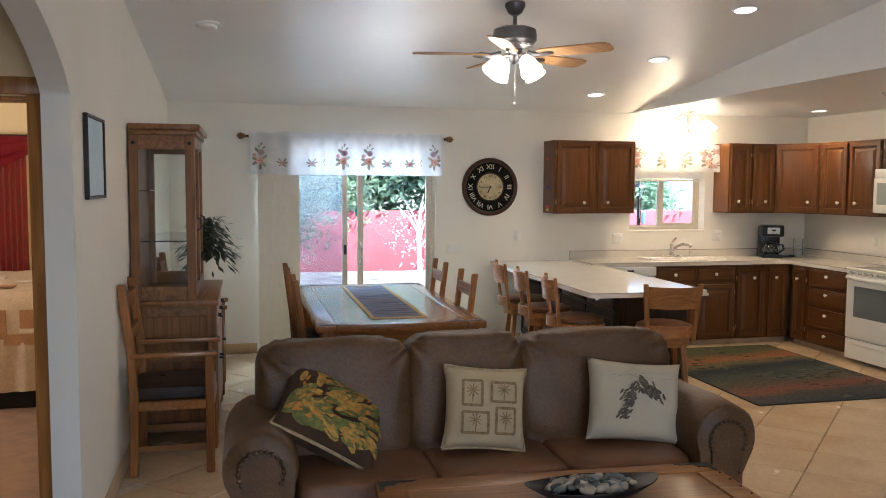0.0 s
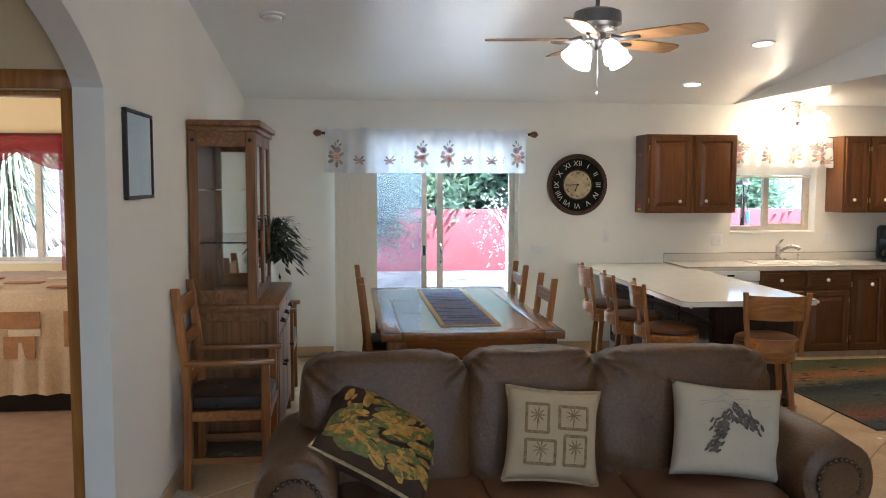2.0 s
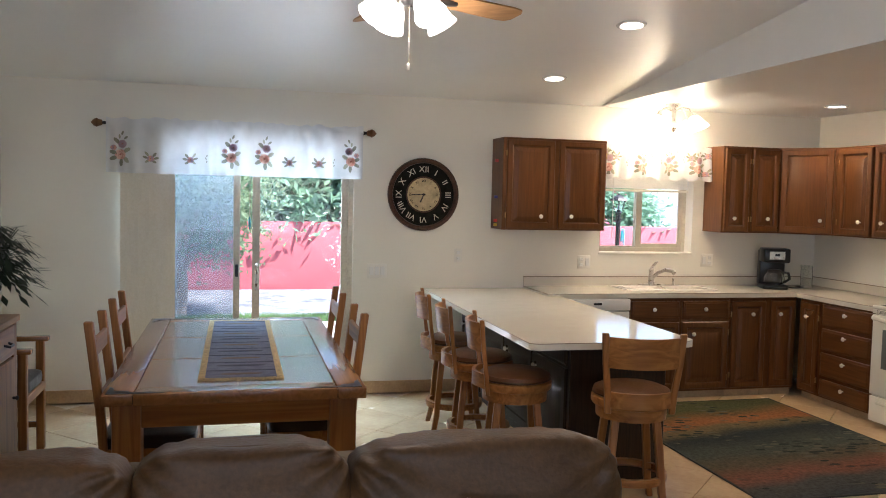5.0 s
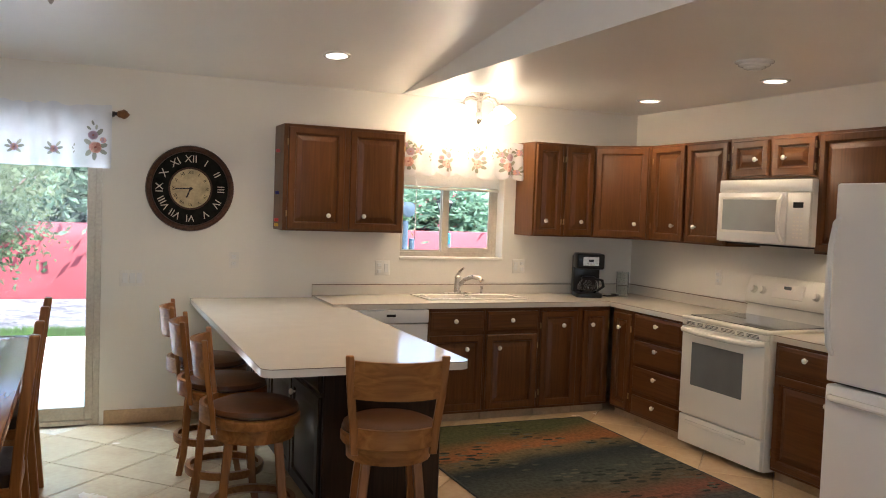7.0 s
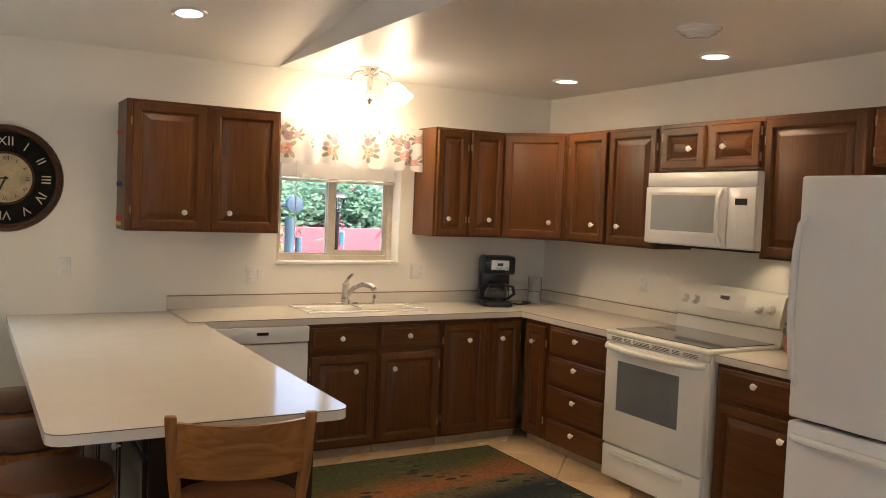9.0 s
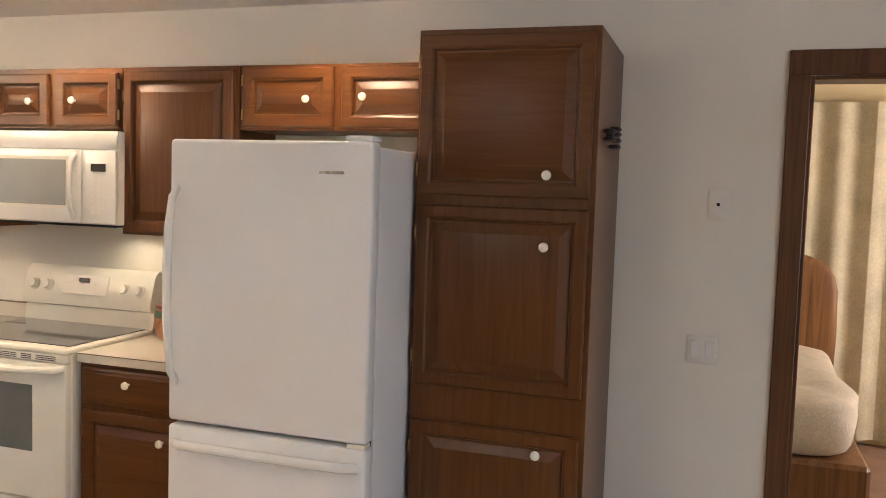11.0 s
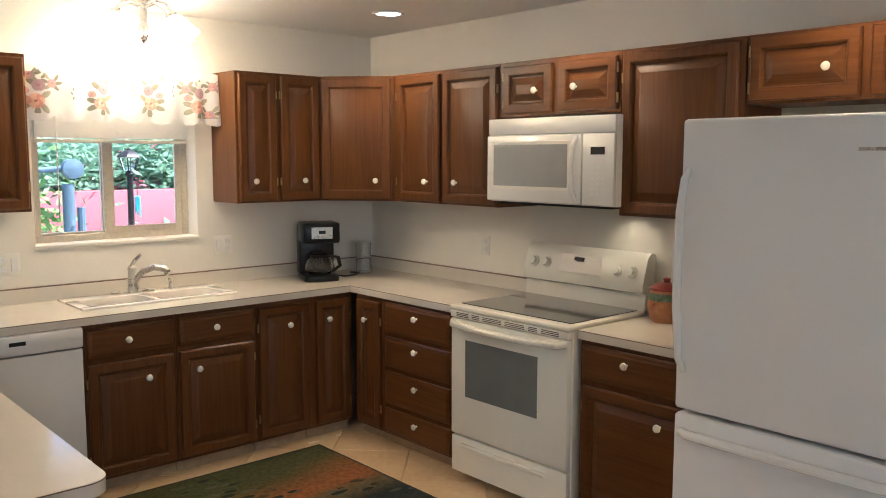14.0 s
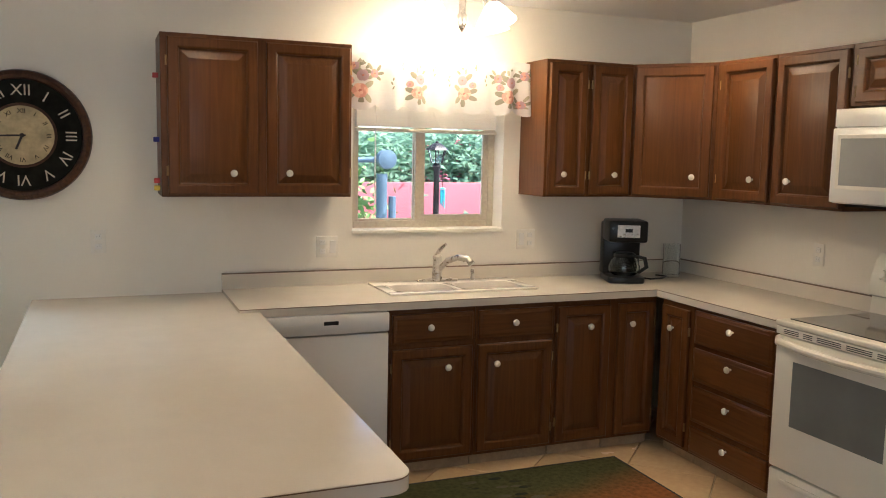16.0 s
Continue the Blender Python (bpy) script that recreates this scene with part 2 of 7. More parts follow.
# ---- shape helpers ----
def box(bm, x0, y0, z0, x1, y1, z1, bevel=0.0, seg=1):
    r = bmesh.ops.create_cube(bm, size=1.0, matrix=Matrix.LocRotScale(((x0 + x1) / 2, (y0 + y1) / 2, (z0 + z1) / 2), None, (abs(x1 - x0), abs(y1 - y0), abs(z1 - z0))))
    if bevel:
        es = list({e for v in r["verts"] for e in v.link_edges})
        bmesh.ops.bevel(bm, geom=es, offset=bevel, segments=seg, affect="EDGES", profile=0.5)
    return bm


def loft(bm, rings, close=True, cap=True):
    vs = [[bm.verts.new(p) for p in ring] for ring in rings]
    n = len(vs[0])
    for a, b in zip(vs, vs[1:]):
        for i in range(n if close else n - 1):
            j = (i + 1) % n
            try:
                bm.faces.new((a[i], a[j], b[j], b[i]))
            except ValueError:
                pass
    if cap and close:
        bm.faces.new(vs[0][::-1])
        bm.faces.new(vs[-1])
    return bm


def lathe(bm, profile, n=20, m=Matrix.Identity(4), cap=True):
    rings = [[m @ Vector((r * math.cos(a), r * math.sin(a), z)) for a in [2 * math.pi * k / n for k in range(n)]] for r, z in profile]
    return loft(bm, rings, True, cap)


def tube(bm, pts, r, n=8, cap=True):
    pts = [Vector(p) for p in pts]
    rings, side = [], None
    for k, p in enumerate(pts):
        d = (pts[min(k + 1, len(pts) - 1)] - pts[max(k - 1, 0)]).normalized()
        if side is None:
            side = d.orthogonal().normalized()
        side = (side - d * side.dot(d)).normalized()
        up = d.cross(side)
        rr = r[k] if isinstance(r, (list, tuple)) else r
        rings.append([p + (side * math.cos(a) + up * math.sin(a)) * rr for a in [2 * math.pi * i / n for i in range(n)]])
    return loft(bm, rings, True, cap)


def superbox(bm, c, s, e=0.35, nu=28, nv=18, wrinkle=0.0, seed=0.0, freq=6.0):
    """A stuffed, rounded block."""
    def w(v, p):
        return math.copysign(abs(v) ** p, v)
    rings = []
    for j in range(1, nv):
        b = -math.pi / 2 + math.pi * j / nv
        ring = []
        for i in range(nu):
            a = 2 * math.pi * i / nu
            d = Vector((w(math.cos(b), e) * w(math.cos(a), e), w(math.cos(b), e) * w(math.sin(a), e), w(math.sin(b), e)))
            p = Vector((c[0] + d.x * s[0], c[1] + d.y * s[1], c[2] + d.z * s[2]))
            if wrinkle:
                p += d.normalized() * wrinkle * noise.noise(p * freq + Vector((seed, seed * 2, 0)))
            ring.append(p)
        rings.append(ring)
    return loft(bm, rings)


def part(name, bm, mat, parent=None, label="", smooth=35, m=None):
    bmesh.ops.recalc_face_normals(bm, faces=bm.faces[:])
    me = bpy.data.meshes.new(name)
    bm.to_mesh(me)
    bm.free()
    me.materials.append(mat)
    me.polygons.foreach_set("use_smooth", [True] * len(me.polygons))
    me.set_sharp_from_angle(angle=radians(smooth))
    ob = new(name, me)
    if parent is not None:
        ob.parent = parent
    if m is not None:
        ob.matrix_basis = m
    if label:
        ob["label"] = label
    return ob


def twin(ob, parent, m):
    """The same part again on the same mesh."""
    o = new(ob.name.split(".")[0], ob.data)
    o.parent = parent
    o.matrix_basis = m
    return o


def thing(name, label, category, m=None, group="", kind=""):
    ob = new(name)
    ob.empty_display_size = 0.1
    if m is not None:
        ob.matrix_basis = m
    return tagged(ob, label, category, group, kind)


def setting(name, bm, mat, label, category, smooth=35):
    return tagged(part(name, bm, mat, None, "", smooth), label, category, "", "structure")


# ---- the large structure ----
YB, XR, XL, Z0, SLOPE, YF = 8.227, 6.826, -0.15, 2.455, 0.118, -2.6
XS = 4.61


def zc(y):
    return Z0 + SLOPE * (YB - y)


b = bmesh.new()
# back wall with the sliding door and the kitchen window left open
for x0, x1, z0, z1 in ((-0.30, 0.70, 0, 2.9), (0.70, 2.47, 2.04, 2.9), (2.47, 4.64, 0, 2.9), (4.64, 5.54, 0, 1.185), (4.64, 5.54, 2.06, 2.9), (5.54, XR + 0.15, 0, 2.9)):
    box(b, x0, YB, z0, x1, YB + 0.18, z1)
setting("wall_north", b, WALL, "cream painted wall with sliding door and window openings", "wall")

b = bmesh.new()
# left wall with a broad arched opening
ARCH_Y1, ARCH_Y0, SPRING, RISE = 3.60, 1.10, 2.05, 0.355
box(b, -0.268, ARCH_Y1, 0, XL, YB, 3.9)
box(b, -0.268, YF, 0, XL, ARCH_Y0, 3.9)
ym, half = (ARCH_Y0 + ARCH_Y1) / 2, (ARCH_Y1 - ARCH_Y0) / 2
for k in range(28):
    a0, a1 = math.pi * k / 28, math.pi * (k + 1) / 28
    ya, yb2 = ym + half * math.cos(a0), ym + half * math.cos(a1)
    za, zb = SPRING + RISE * abs(math.sin(a0)) ** 1.6, SPRING + RISE * abs(math.sin(a1)) ** 1.6
    loft(b, [[(x, ya, za), (x, yb2, zb), (x, yb2, 3.9), (x, ya, 3.9)] for x in (-0.268, XL)])
setting("wall_west", b, WALL, "cream painted wall with a broad arched opening", "wall")

b = bmesh.new()
# right wall with a doorway
box(b, XR, 3.02, 0, XR + 0.15, YB, 2.9)
box(b, XR, 2.20, 2.11, XR + 0.15, 3.02, 3.9)
box(b, XR, 3.02, 2.9, XR + 0.15, YB, 3.9)
box(b, XR, YF, 0, XR + 0.15, 2.20, 3.9)
setting("wall_east", b, WALL, "cream painted wall with a doorway", "wall")

b = bmesh.new()
# unseen closing wall, its opening added for the fill lamp
for x0, x1, z0, z1 in ((-0.3, 0.9, 0, 3.9), (0.9, 3.5, 0, 0.8), (0.9, 3.5, 2.3, 3.9), (3.5, XR + 0.15, 0, 3.9)):
    box(b, x0, YF - 0.15, z0, x1, YF, z1)
setting("wall_south", b, WALL, "unseen cream wall with an added window opening", "wall")

b = bmesh.new()
loft(b, [[(x, YB, zc(YB)), (x, YF, zc(YF)), (x, YF, zc(YF) + 0.15), (x, YB, zc(YB) + 0.15)] for x in (XL - 0.1, XR + 0.1)])
setting("ceiling", b, CEIL, "white textured sloping ceiling", "ceiling")
b = bmesh.new()
box(b, XS, YF, Z0, XR, YB, Z0 + 0.03)
box(b, XS, YF, Z0 + 0.03, XS + 0.10, YB, 3.9)
setting("ceiling_kitchen", b, CEIL, "white flat dropped ceiling over the kitchen", "ceiling")

b = bmesh.new()
box(b, -0.3, YF - 0.15, -0.12, XR + 0.15, YB + 0.18, -0.012)
FLOOR = setting("floor", b, GROUT, "beige diagonal tiled floor with pale joints", "floor")

b = bmesh.new()
for x0, x1 in ((XL, 0.66), (2.50, 3.40)):
    box(b, x0, YB - 0.012, 0, x1, YB, 0.10, 0.003)
box(b, XL, ARCH_Y1, 0, XL + 0.012, YB - 0.012, 0.10, 0.003)
box(b, XR - 0.012, YF, 0, XR, 2.12, 0.10, 0.003)
box(b, XR - 0.012, 3.11, 0, XR, 3.74, 0.10, 0.003)
setting("baseboard", b, BASEBOARD, "tan ceramic tile baseboard", "baseboard")


# ---- sliding door, kitchen window ----
def pane(name, x0, z0, x1, z1, y, parent):
    ob = part(name, box(bmesh.new(), x0, y, z0, x1, y + 0.006, z1), PANE, parent)
    ob.visible_shadow = False
    return ob


door = thing("door_1", "bronze aluminium sliding glass patio door", "sliding door", kind="structure")
b = bmesh.new()
for x0, x1, z0, z1 in ((0.70, 0.75, 0, 2.04), (2.43, 2.47, 0, 2.04), (0.75, 2.43, 1.99, 2.04), (0.75, 2.43, 0, 0.03)):
    box(b, x0, YB + 0.03, z0, x1, YB + 0.15, z1, 0.003)
part("door_frame", b, ALU, door)
for nm, x0, x1, y in (("fixed_panel", 0.75, 1.573, YB + 0.10), ("sliding_panel", 1.667, 2.43, YB + 0.05)):
    b = bmesh.new()
    box(b, x0, y, 0.03, x0 + 0.060, y + 0.035, 1.99, 0.003)
    box(b, x1 - 0.053, y, 0.03, x1, y + 0.035, 1.99, 0.003)
    box(b, x0 + 0.060, y, 0.03, x1 - 0.053, y + 0.035, 0.12, 0.003)
    box(b, x0 + 0.060, y, 1.92, x1 - 0.053, y + 0.035, 1.99, 0.003)
    pn = part(nm, b, ALU, door)
    pane("pane", x0 + 0.055, 0.11, x1 - 0.045, 1.93, y + 0.015, pn)
screen = part("insect_screen", box(bmesh.new(), 0.752, YB + 0.142, 0.04, 1.535, YB + 0.1425, 1.98), SCREEN, door, "fine grey insect screen")
screen.visible_shadow = False
b = tube(bmesh.new(), [(1.70, YB + 0.05, 0.86), (1.70, YB + 0.015, 0.88), (1.70, YB + 0.005, 0.97), (1.70, YB + 0.015, 1.06), (1.70, YB + 0.05, 1.08)], 0.009)
part("handle", b, STEEL, door, "curved pull handle")
part("latch", box(bmesh.new(), 1.535, YB + 0.080, 0.96, 1.56, YB + 0.0995, 1.06, 0.004), BLACK, door, "black latch")

# stacked vertical blind beside the door
blind = thing("vertical_blind", "beige vertical blind drawn to one side of the door", "blind")
part("head_rail", box(bmesh.new(), 0.66, YB - 0.055, 2.04, 2.52, YB - 0.004, 2.08, 0.004), BLIND, blind)
for k in range(13):
    x = 0.725 + k * 0.0262
    b = box(bmesh.new(), -0.044, -0.0015, 0.03, 0.044, 0.0015, 2.04)
    part("slat", b, BLIND, blind, m=pose(x, YB - 0.03, 0, 0, 0, 9))
tube_b = tube(bmesh.new(), [(1.645, YB - 0.03, 2.04), (1.645, YB - 0.03, 1.45)], 0.003, 6)
part("pull_cord", tube_b, BLIND, blind)
part("cord_weight", lathe(bmesh.new(), [(0.003, 1.45), (0.012, 1.41), (0.010, 1.37), (0.003, 1.35)], 10, Matrix.Translation((1.645, YB - 0.03, 0))), material("teal_weight", (0.05, 0.35, 0.42), 0.3), blind, "teal cord weight")

win = thing("window_1", "tan aluminium sliding kitchen window", "window", kind="structure")
b = bmesh.new()
WX0, WX1, WZ0, WZ1, WY = 4.64, 5.54, 1.185, 2.06, YB + 0.12
for x0, x1, z0, z1 in ((WX0, WX0 + 0.04, WZ0, WZ1), (WX1 - 0.04, WX1, WZ0, WZ1), (WX0 + 0.04, WX1 - 0.04, WZ0, WZ0 + 0.04), (WX0 + 0.04, WX1 - 0.04, WZ1 - 0.04, WZ1)):
    box(b, x0, WY, z0, x1, WY + 0.055, z1, 0.003)
part("window_frame", b, ALU, win)
for x0, x1, y, sw in ((WX0 + 0.04, 5.075, WY + 0.03, 0.035), (5.044, WX1 - 0.04, WY + 0.002, 0.058)):
    b = bmesh.new()
    for a0, a1, c0, c1 in ((x0, x0 + sw, WZ0 + 0.04, WZ1 - 0.04), (x1 - 0.035, x1, WZ0 + 0.04, WZ1 - 0.04), (x0 + sw, x1 - 0.035, WZ0 + 0.04, WZ0 + (0.075 if sw > 0.04 else 0.052)), (x0 + sw, x1 - 0.035, WZ1 - 0.075, WZ1 - 0.04)):
        box(b, a0, y, c0, a1, y + 0.022, c1, 0.002)
    sash = part("sash", b, ALU, win)
    pane("pane", x0 + 0.03, WZ0 + 0.045, x1 - 0.03, WZ1 - 0.07, y + 0.009, sash)
part("window_sill", box(bmesh.new(), WX0 - 0.006, YB - 0.012, WZ0 - 0.018, WX1 + 0.006, WY, WZ0 + 0.003, 0.004), WALL, win)

mini = thing("mini_blind", "white mini blind raised at the kitchen window", "blind")
part("head_rail", box(bmesh.new(), 4.67, YB + 0.05, 2.015, 5.52, YB + 0.085, 2.05, 0.003), WHITE, mini)
for k in range(24):
    z = 1.752 + k * (0.0055 if k < 16 else 0.02) + (0 if k < 16 else -0.232)
    part("slat", box(bmesh.new(), 4.675, YB + 0.054, z, 5.515, YB + 0.08, z + (0.0052 if k < 16 else 0.0195)), WHITE, mini)
part("bottom_rail", box(bmesh.new(), 4.67, YB + 0.052, 1.725, 5.52, YB + 0.082, 1.745, 0.004), BLIND, mini)
part("tilt_wand", tube(bmesh.new(), [(4.78, YB + 0.045, 1.98), (4.78, YB + 0.045, 1.32)], 0.004, 6), WHITE, mini)


# ---- curtains with printed roses ----
def fold_y(x, z, z_top, z_bot, deep, seed):
    f = min(1.0, max(0.0, (z_top - z) / max(0.01, z_top - z_bot)))
    return deep * (0.25 + 0.75 * f) * (math.sin(x * 38 + seed + 1.5 * math.sin(x * 9)) * 0.6 + 0.5 * noise.noise(Vector((x * 11, z * 3, seed))))


PETAL = [sheer("rose_print", (0.74, 0.42, 0.36), 0.08), sheer("rose_heart_print", (0.55, 0.24, 0.22), 0.05), sheer("mauve_print", (0.50, 0.36, 0.42), 0.05), sheer("leaf_print", (0.30, 0.30, 0.24), 0.05), sheer("peach_print", (0.82, 0.58, 0.48), 0.05), sheer("pale_leaf_print", (0.42, 0.42, 0.33), 0.05)]


def valance(name, label, x0, x1, y, z0, z1, rod_z, deep, seed, sprigs, scallop=0.0):
    v = thing(name, label, "curtain")
    b = bmesh.new()
    nx, nz = int((x1 - x0) * 110), 16

    def point(x, s):
        zt = z1 + 0.020 * noise.noise(Vector((x * 17, seed, 0)))
        zb = z0 - scallop * abs(math.sin((x - x0) * math.pi / 0.16)) + 0.006 * noise.noise(Vector((x * 9, seed, 4)))
        z = zt + (zb - zt) * s
        pinch = 0.35 if abs(z - rod_z) < 0.02 else 1.0
        return Vector((x, y - 0.02 + fold_y(x, z, z1, z0, deep, seed) * pinch, z))

    loft(b, [[point(x0 + (x1 - x0) * i / nx, s / nz) for i in range(nx + 1)] for s in range(nz + 1)], False)
    part("cloth", b, SHEER_WHITE, v)
    rnd = random.Random(int(seed * 10))

    def blot(name, which, cx, cz, l, w, rot, lift, n=10, lobes=0):
        bm, ring = bmesh.new(), []
        for i in range(n):
            a = 2 * math.pi * i / n
            k = 1 + (0.16 * math.cos(lobes * a) if lobes else 0) + rnd.uniform(-0.06, 0.06)
            px = cx + k * (l * math.cos(a) * math.cos(rot) - w * math.sin(a) * math.sin(rot))
            pz = cz + k * (l * math.cos(a) * math.sin(rot) + w * math.sin(a) * math.cos(rot))
            px, pz = min(x1 - 0.004, max(x0 + 0.004, px)), min(z1 - 0.05, max(z0 + 0.006, pz))
            ring.append((px, point(px, (z1 - pz) / (z1 - z0)).y - lift, pz))
        mid_p = (cx, point(cx, (z1 - cz) / (z1 - z0)).y - lift - 0.001, cz)
        c, vs = bm.verts.new(mid_p), [bm.verts.new(q) for q in ring]
        for i in range(n):
            bm.faces.new((c, vs[i], vs[(i + 1) % n]))
        part(name, bm, PETAL[which], v)

    def rose(name, cx, cz, r, outer, mid_tone, heart):
        for q in range(6):
            a = q * 1.047 + rnd.uniform(-0.25, 0.25)
            blot(name, outer if q % 2 else mid_tone, cx + r * 0.48 * math.cos(a), cz + r * 0.42 * math.sin(a), r * 0.55, r * 0.44, a + 1.57, 0.0034 + 0.0003 * q, 9)
        for q in range(3):
            a = q * 2.09 + rnd.uniform(0, 1)
            blot(name, mid_tone if q else outer, cx + r * 0.16 * math.cos(a), cz + r * 0.16 * math.sin(a), r * 0.36, r * 0.26, a, 0.0056 + 0.0003 * q, 8)
        blot(name, heart, cx, cz, r * 0.20, r * 0.15, 0.6, 0.0068, 8)

    for sx, sz, size in sprigs:
        flip = rnd.choice((-1, 1))
        if size > 0.06:      # a tall spray: open rose below, mauve bud and leaves above
            for n_l, (dx, dz, r) in enumerate(((-0.85, -0.45, 3.6), (0.75, -0.65, 5.4), (0.1, -1.0, 4.7), (-0.85, 0.25, 2.8), (0.85, 0.55, 0.6), (-0.45, 1.75, 2.3), (0.55, 1.1, 0.5), (-0.1, 2.3, 1.7), (0.3, 2.75, 1.2), (0.75, 2.15, 0.7))):
                blot("leaf_print", 5 if n_l % 3 == 1 else 3, sx + flip * dx * size * 0.8, sz + dz * size * 0.85, size * (0.44 if n_l < 6 else 0.26), size * (0.22 if n_l < 6 else 0.12), r if flip > 0 else math.pi - r, 0.003, 8)
            rose("rose_print", sx, sz, size * 0.66, 0, 4, 1)
            rose("bud_print", sx + flip * 0.22 * size, sz + 1.15 * size, size * 0.52, 2, 2, 1)
            rose("bud_print", sx - flip * 0.70 * size, sz + 0.75 * size, size * 0.34, 0, 2, 1)
        elif size > 0.03:    # a small mauve rose with leaves to its sides
            for n_l, (dx, dz, r) in enumerate(((-1.0, 0.1, 2.9), (1.0, 0.25, 0.3), (0.6, -0.5, 5.7), (-0.6, -0.55, 3.7), (-0.7, 0.8, 2.2), (0.75, 0.95, 0.9))):
                blot("leaf_print", 5 if n_l % 3 == 2 else 3, sx + flip * dx * size * 0.8, sz + dz * size * 0.8, size * 0.48, size * 0.2, r if flip > 0 else math.pi - r, 0.003, 8)
            rose("bud_print", sx, sz, size * 0.6, 2, 0, 1)
        else:
            for dz, r in ((0.0, 1.2), (1.2, 1.9), (2.3, 1.4)):
                blot("leaf_print", 3, sx + 0.3 * size * math.sin(4 * dz), sz + dz * size, size * 0.5, size * 0.2, r, 0.003, 8)
    return v


VZ = 1.765
big, small = 0.068, 0.046
val = valance("valance", "white sheer valance printed with roses above the patio door", 0.60, 2.52, 8.10, VZ, 2.175, 2.135, 0.042, 1.3,
              [(0.70, 1.90, big), (0.915, 1.875, small), (1.20, 1.875, small), (1.32, 1.865, 0.02), (1.50, 1.90, big), (1.75, 1.90, big), (1.94, 1.875, small), (2.17, 1.875, small), (2.29, 1.865, 0.02), (2.42, 1.90, big)])
rod = thing("curtain_rod", "dark curtain rod with wooden finials", "curtain rod")
part("rod", tube(bmesh.new(), [(0.56, 8.135, 2.135), (2.56, 8.135, 2.135)], 0.012, 10), IRON, rod)
for x, s in ((0.56, -1), (2.56, 1)):
    m = Matrix.Translation((x, 8.135, 2.135)) @ Matrix.Rotation(radians(90 * s), 4, "Y")
    part("finial", lathe(bmesh.new(), [(0.010, -0.01), (0.022, 0.0), (0.026, 0.02), (0.034, 0.035), (0.024, 0.055), (0.004, 0.072)], 14, m), RUSTIC, rod)
for x in (0.60, 2.53):
    part("bracket", box(bmesh.new(), x - 0.008, 8.135, 2.12, x + 0.008, YB, 2.15, 0.002), IRON, rod)
kval = valance("kitchen_valance", "white valance with roses above the kitchen sink", 4.57, 5.635, 8.13, 1.862, 2.125, 2.105, 0.036, 4.1,
               [(4.64, 1.93, big), (4.72, 2.02, small), (4.82, 1.95, 0.02), (4.96, 1.93, 0.061), (5.06, 2.03, 0.02), (5.24, 1.94, 0.061), (5.36, 1.99, 0.02), (5.50, 1.93, big), (5.58, 1.89, small), (5.44, 2.03, small), (4.61, 2.06, 0.05), (5.60, 2.05, 0.05), (4.88, 2.05, 0.02), (5.14, 1.98, 0.02), (5.30, 2.07, 0.02)], scallop=0.034)
part("rod", tube(bmesh.new(), [(4.555, 8.125, 2.105), (5.632, 8.125, 2.105)], 0.007, 8), WHITE, kval)
part("bracket", box(bmesh.new(), 4.56, 8.125, 2.095, 4.575, YB, 2.115), WHITE, kval)
part("bracket", box(bmesh.new(), 5.615, 8.125, 2.095, 5.63, YB, 2.115), WHITE, kval)


# ---- kitchen cabinets ----
def panel_rings(w, h, prof):
    return [[(i, y, i), (w - i, y, i), (w - i, y, h - i), (i, y, h - i)] for i, y in prof]


KNOB_MESH = [None]


def knob(parent, x, z, y=-0.02):
    if KNOB_MESH[0] is None:
        b = lathe(bmesh.new(), [(0.006, 0), (0.006, 0.012), (0.013, 0.016), (0.0175, 0.023), (0.015, 0.031), (0.006, 0.035)], 14, Matrix.Rotation(radians(90), 4, "X"))
        KNOB_MESH[0] = part("knob", b, KNOB, parent, "white ceramic knob", m=pose(x, y, z))
        return KNOB_MESH[0]
    o = twin(KNOB_MESH[0], parent, pose(x, y, z))
    o["label"] = "white ceramic knob"
    return o


def front(parent, kind, x0, z0, w, h, kx=None, kz=None, mat=None):
    """A raised-panel door or a drawer front, facing -y, with its knob."""
    st = 0.052 if kind == "door" else 0.02
    st = min(st, 0.24 * min(w, h)) if kind == "door" else st
    if kind == "door":
        prof = [(0, 0), (0, -0.013), (0.006, -0.0195), (st - 0.010, -0.0205), (st - 0.002, -0.016), (st + 0.003, -0.005), (st + 0.010, -0.005), (st + 0.042, -0.0175), (st + 0.045, -0.0185)]
    else:
        prof = [(0, 0), (0, -0.011), (0.006, -0.015), (0.014, -0.016), (0.022, -0.020)]
    d = part("door" if kind == "door" else "drawer_front", loft(bmesh.new(), panel_rings(w, h, prof)), mat or (OAK_DARK if h > w else OAK_FLAT), parent, smooth=20, m=pose(x0, -0.002, z0))
    if kx is not None:
        knob(d, kx, kz)
    if kind == "door" and h > 0.2 and mat is None:
        hx = -0.004 if kx is None or kx > w / 2 else w + 0.004
        for hz in (0.12 * h, 0.88 * h - 0.045):
            part("hinge", tube(bmesh.new(), [(hx, -0.010, hz), (hx, -0.010, hz + 0.045)], 0.0055, 8), BRASS, d, "small aged brass hinge")
    return d


def cabinet(name, label, m, w, d, h, fronts, group, toe=0.0, mat=None, side=None):
    c = thing(name, label, "cabinet", m, group)
    b = bmesh.new()
    box(b, 0, 0, toe, w, d, h, 0.002)
    part("body", b, mat or OAK_DARK, c)
    if toe:
        part("toe_kick", box(bmesh.new(), 0.002, 0.045, 0, w - 0.002, d, toe - 0.001), mat or TOE, c, "" if mat else "tan vinyl toe kick")
    for f in fronts:
        front(c, *f, mat=mat)
    return c


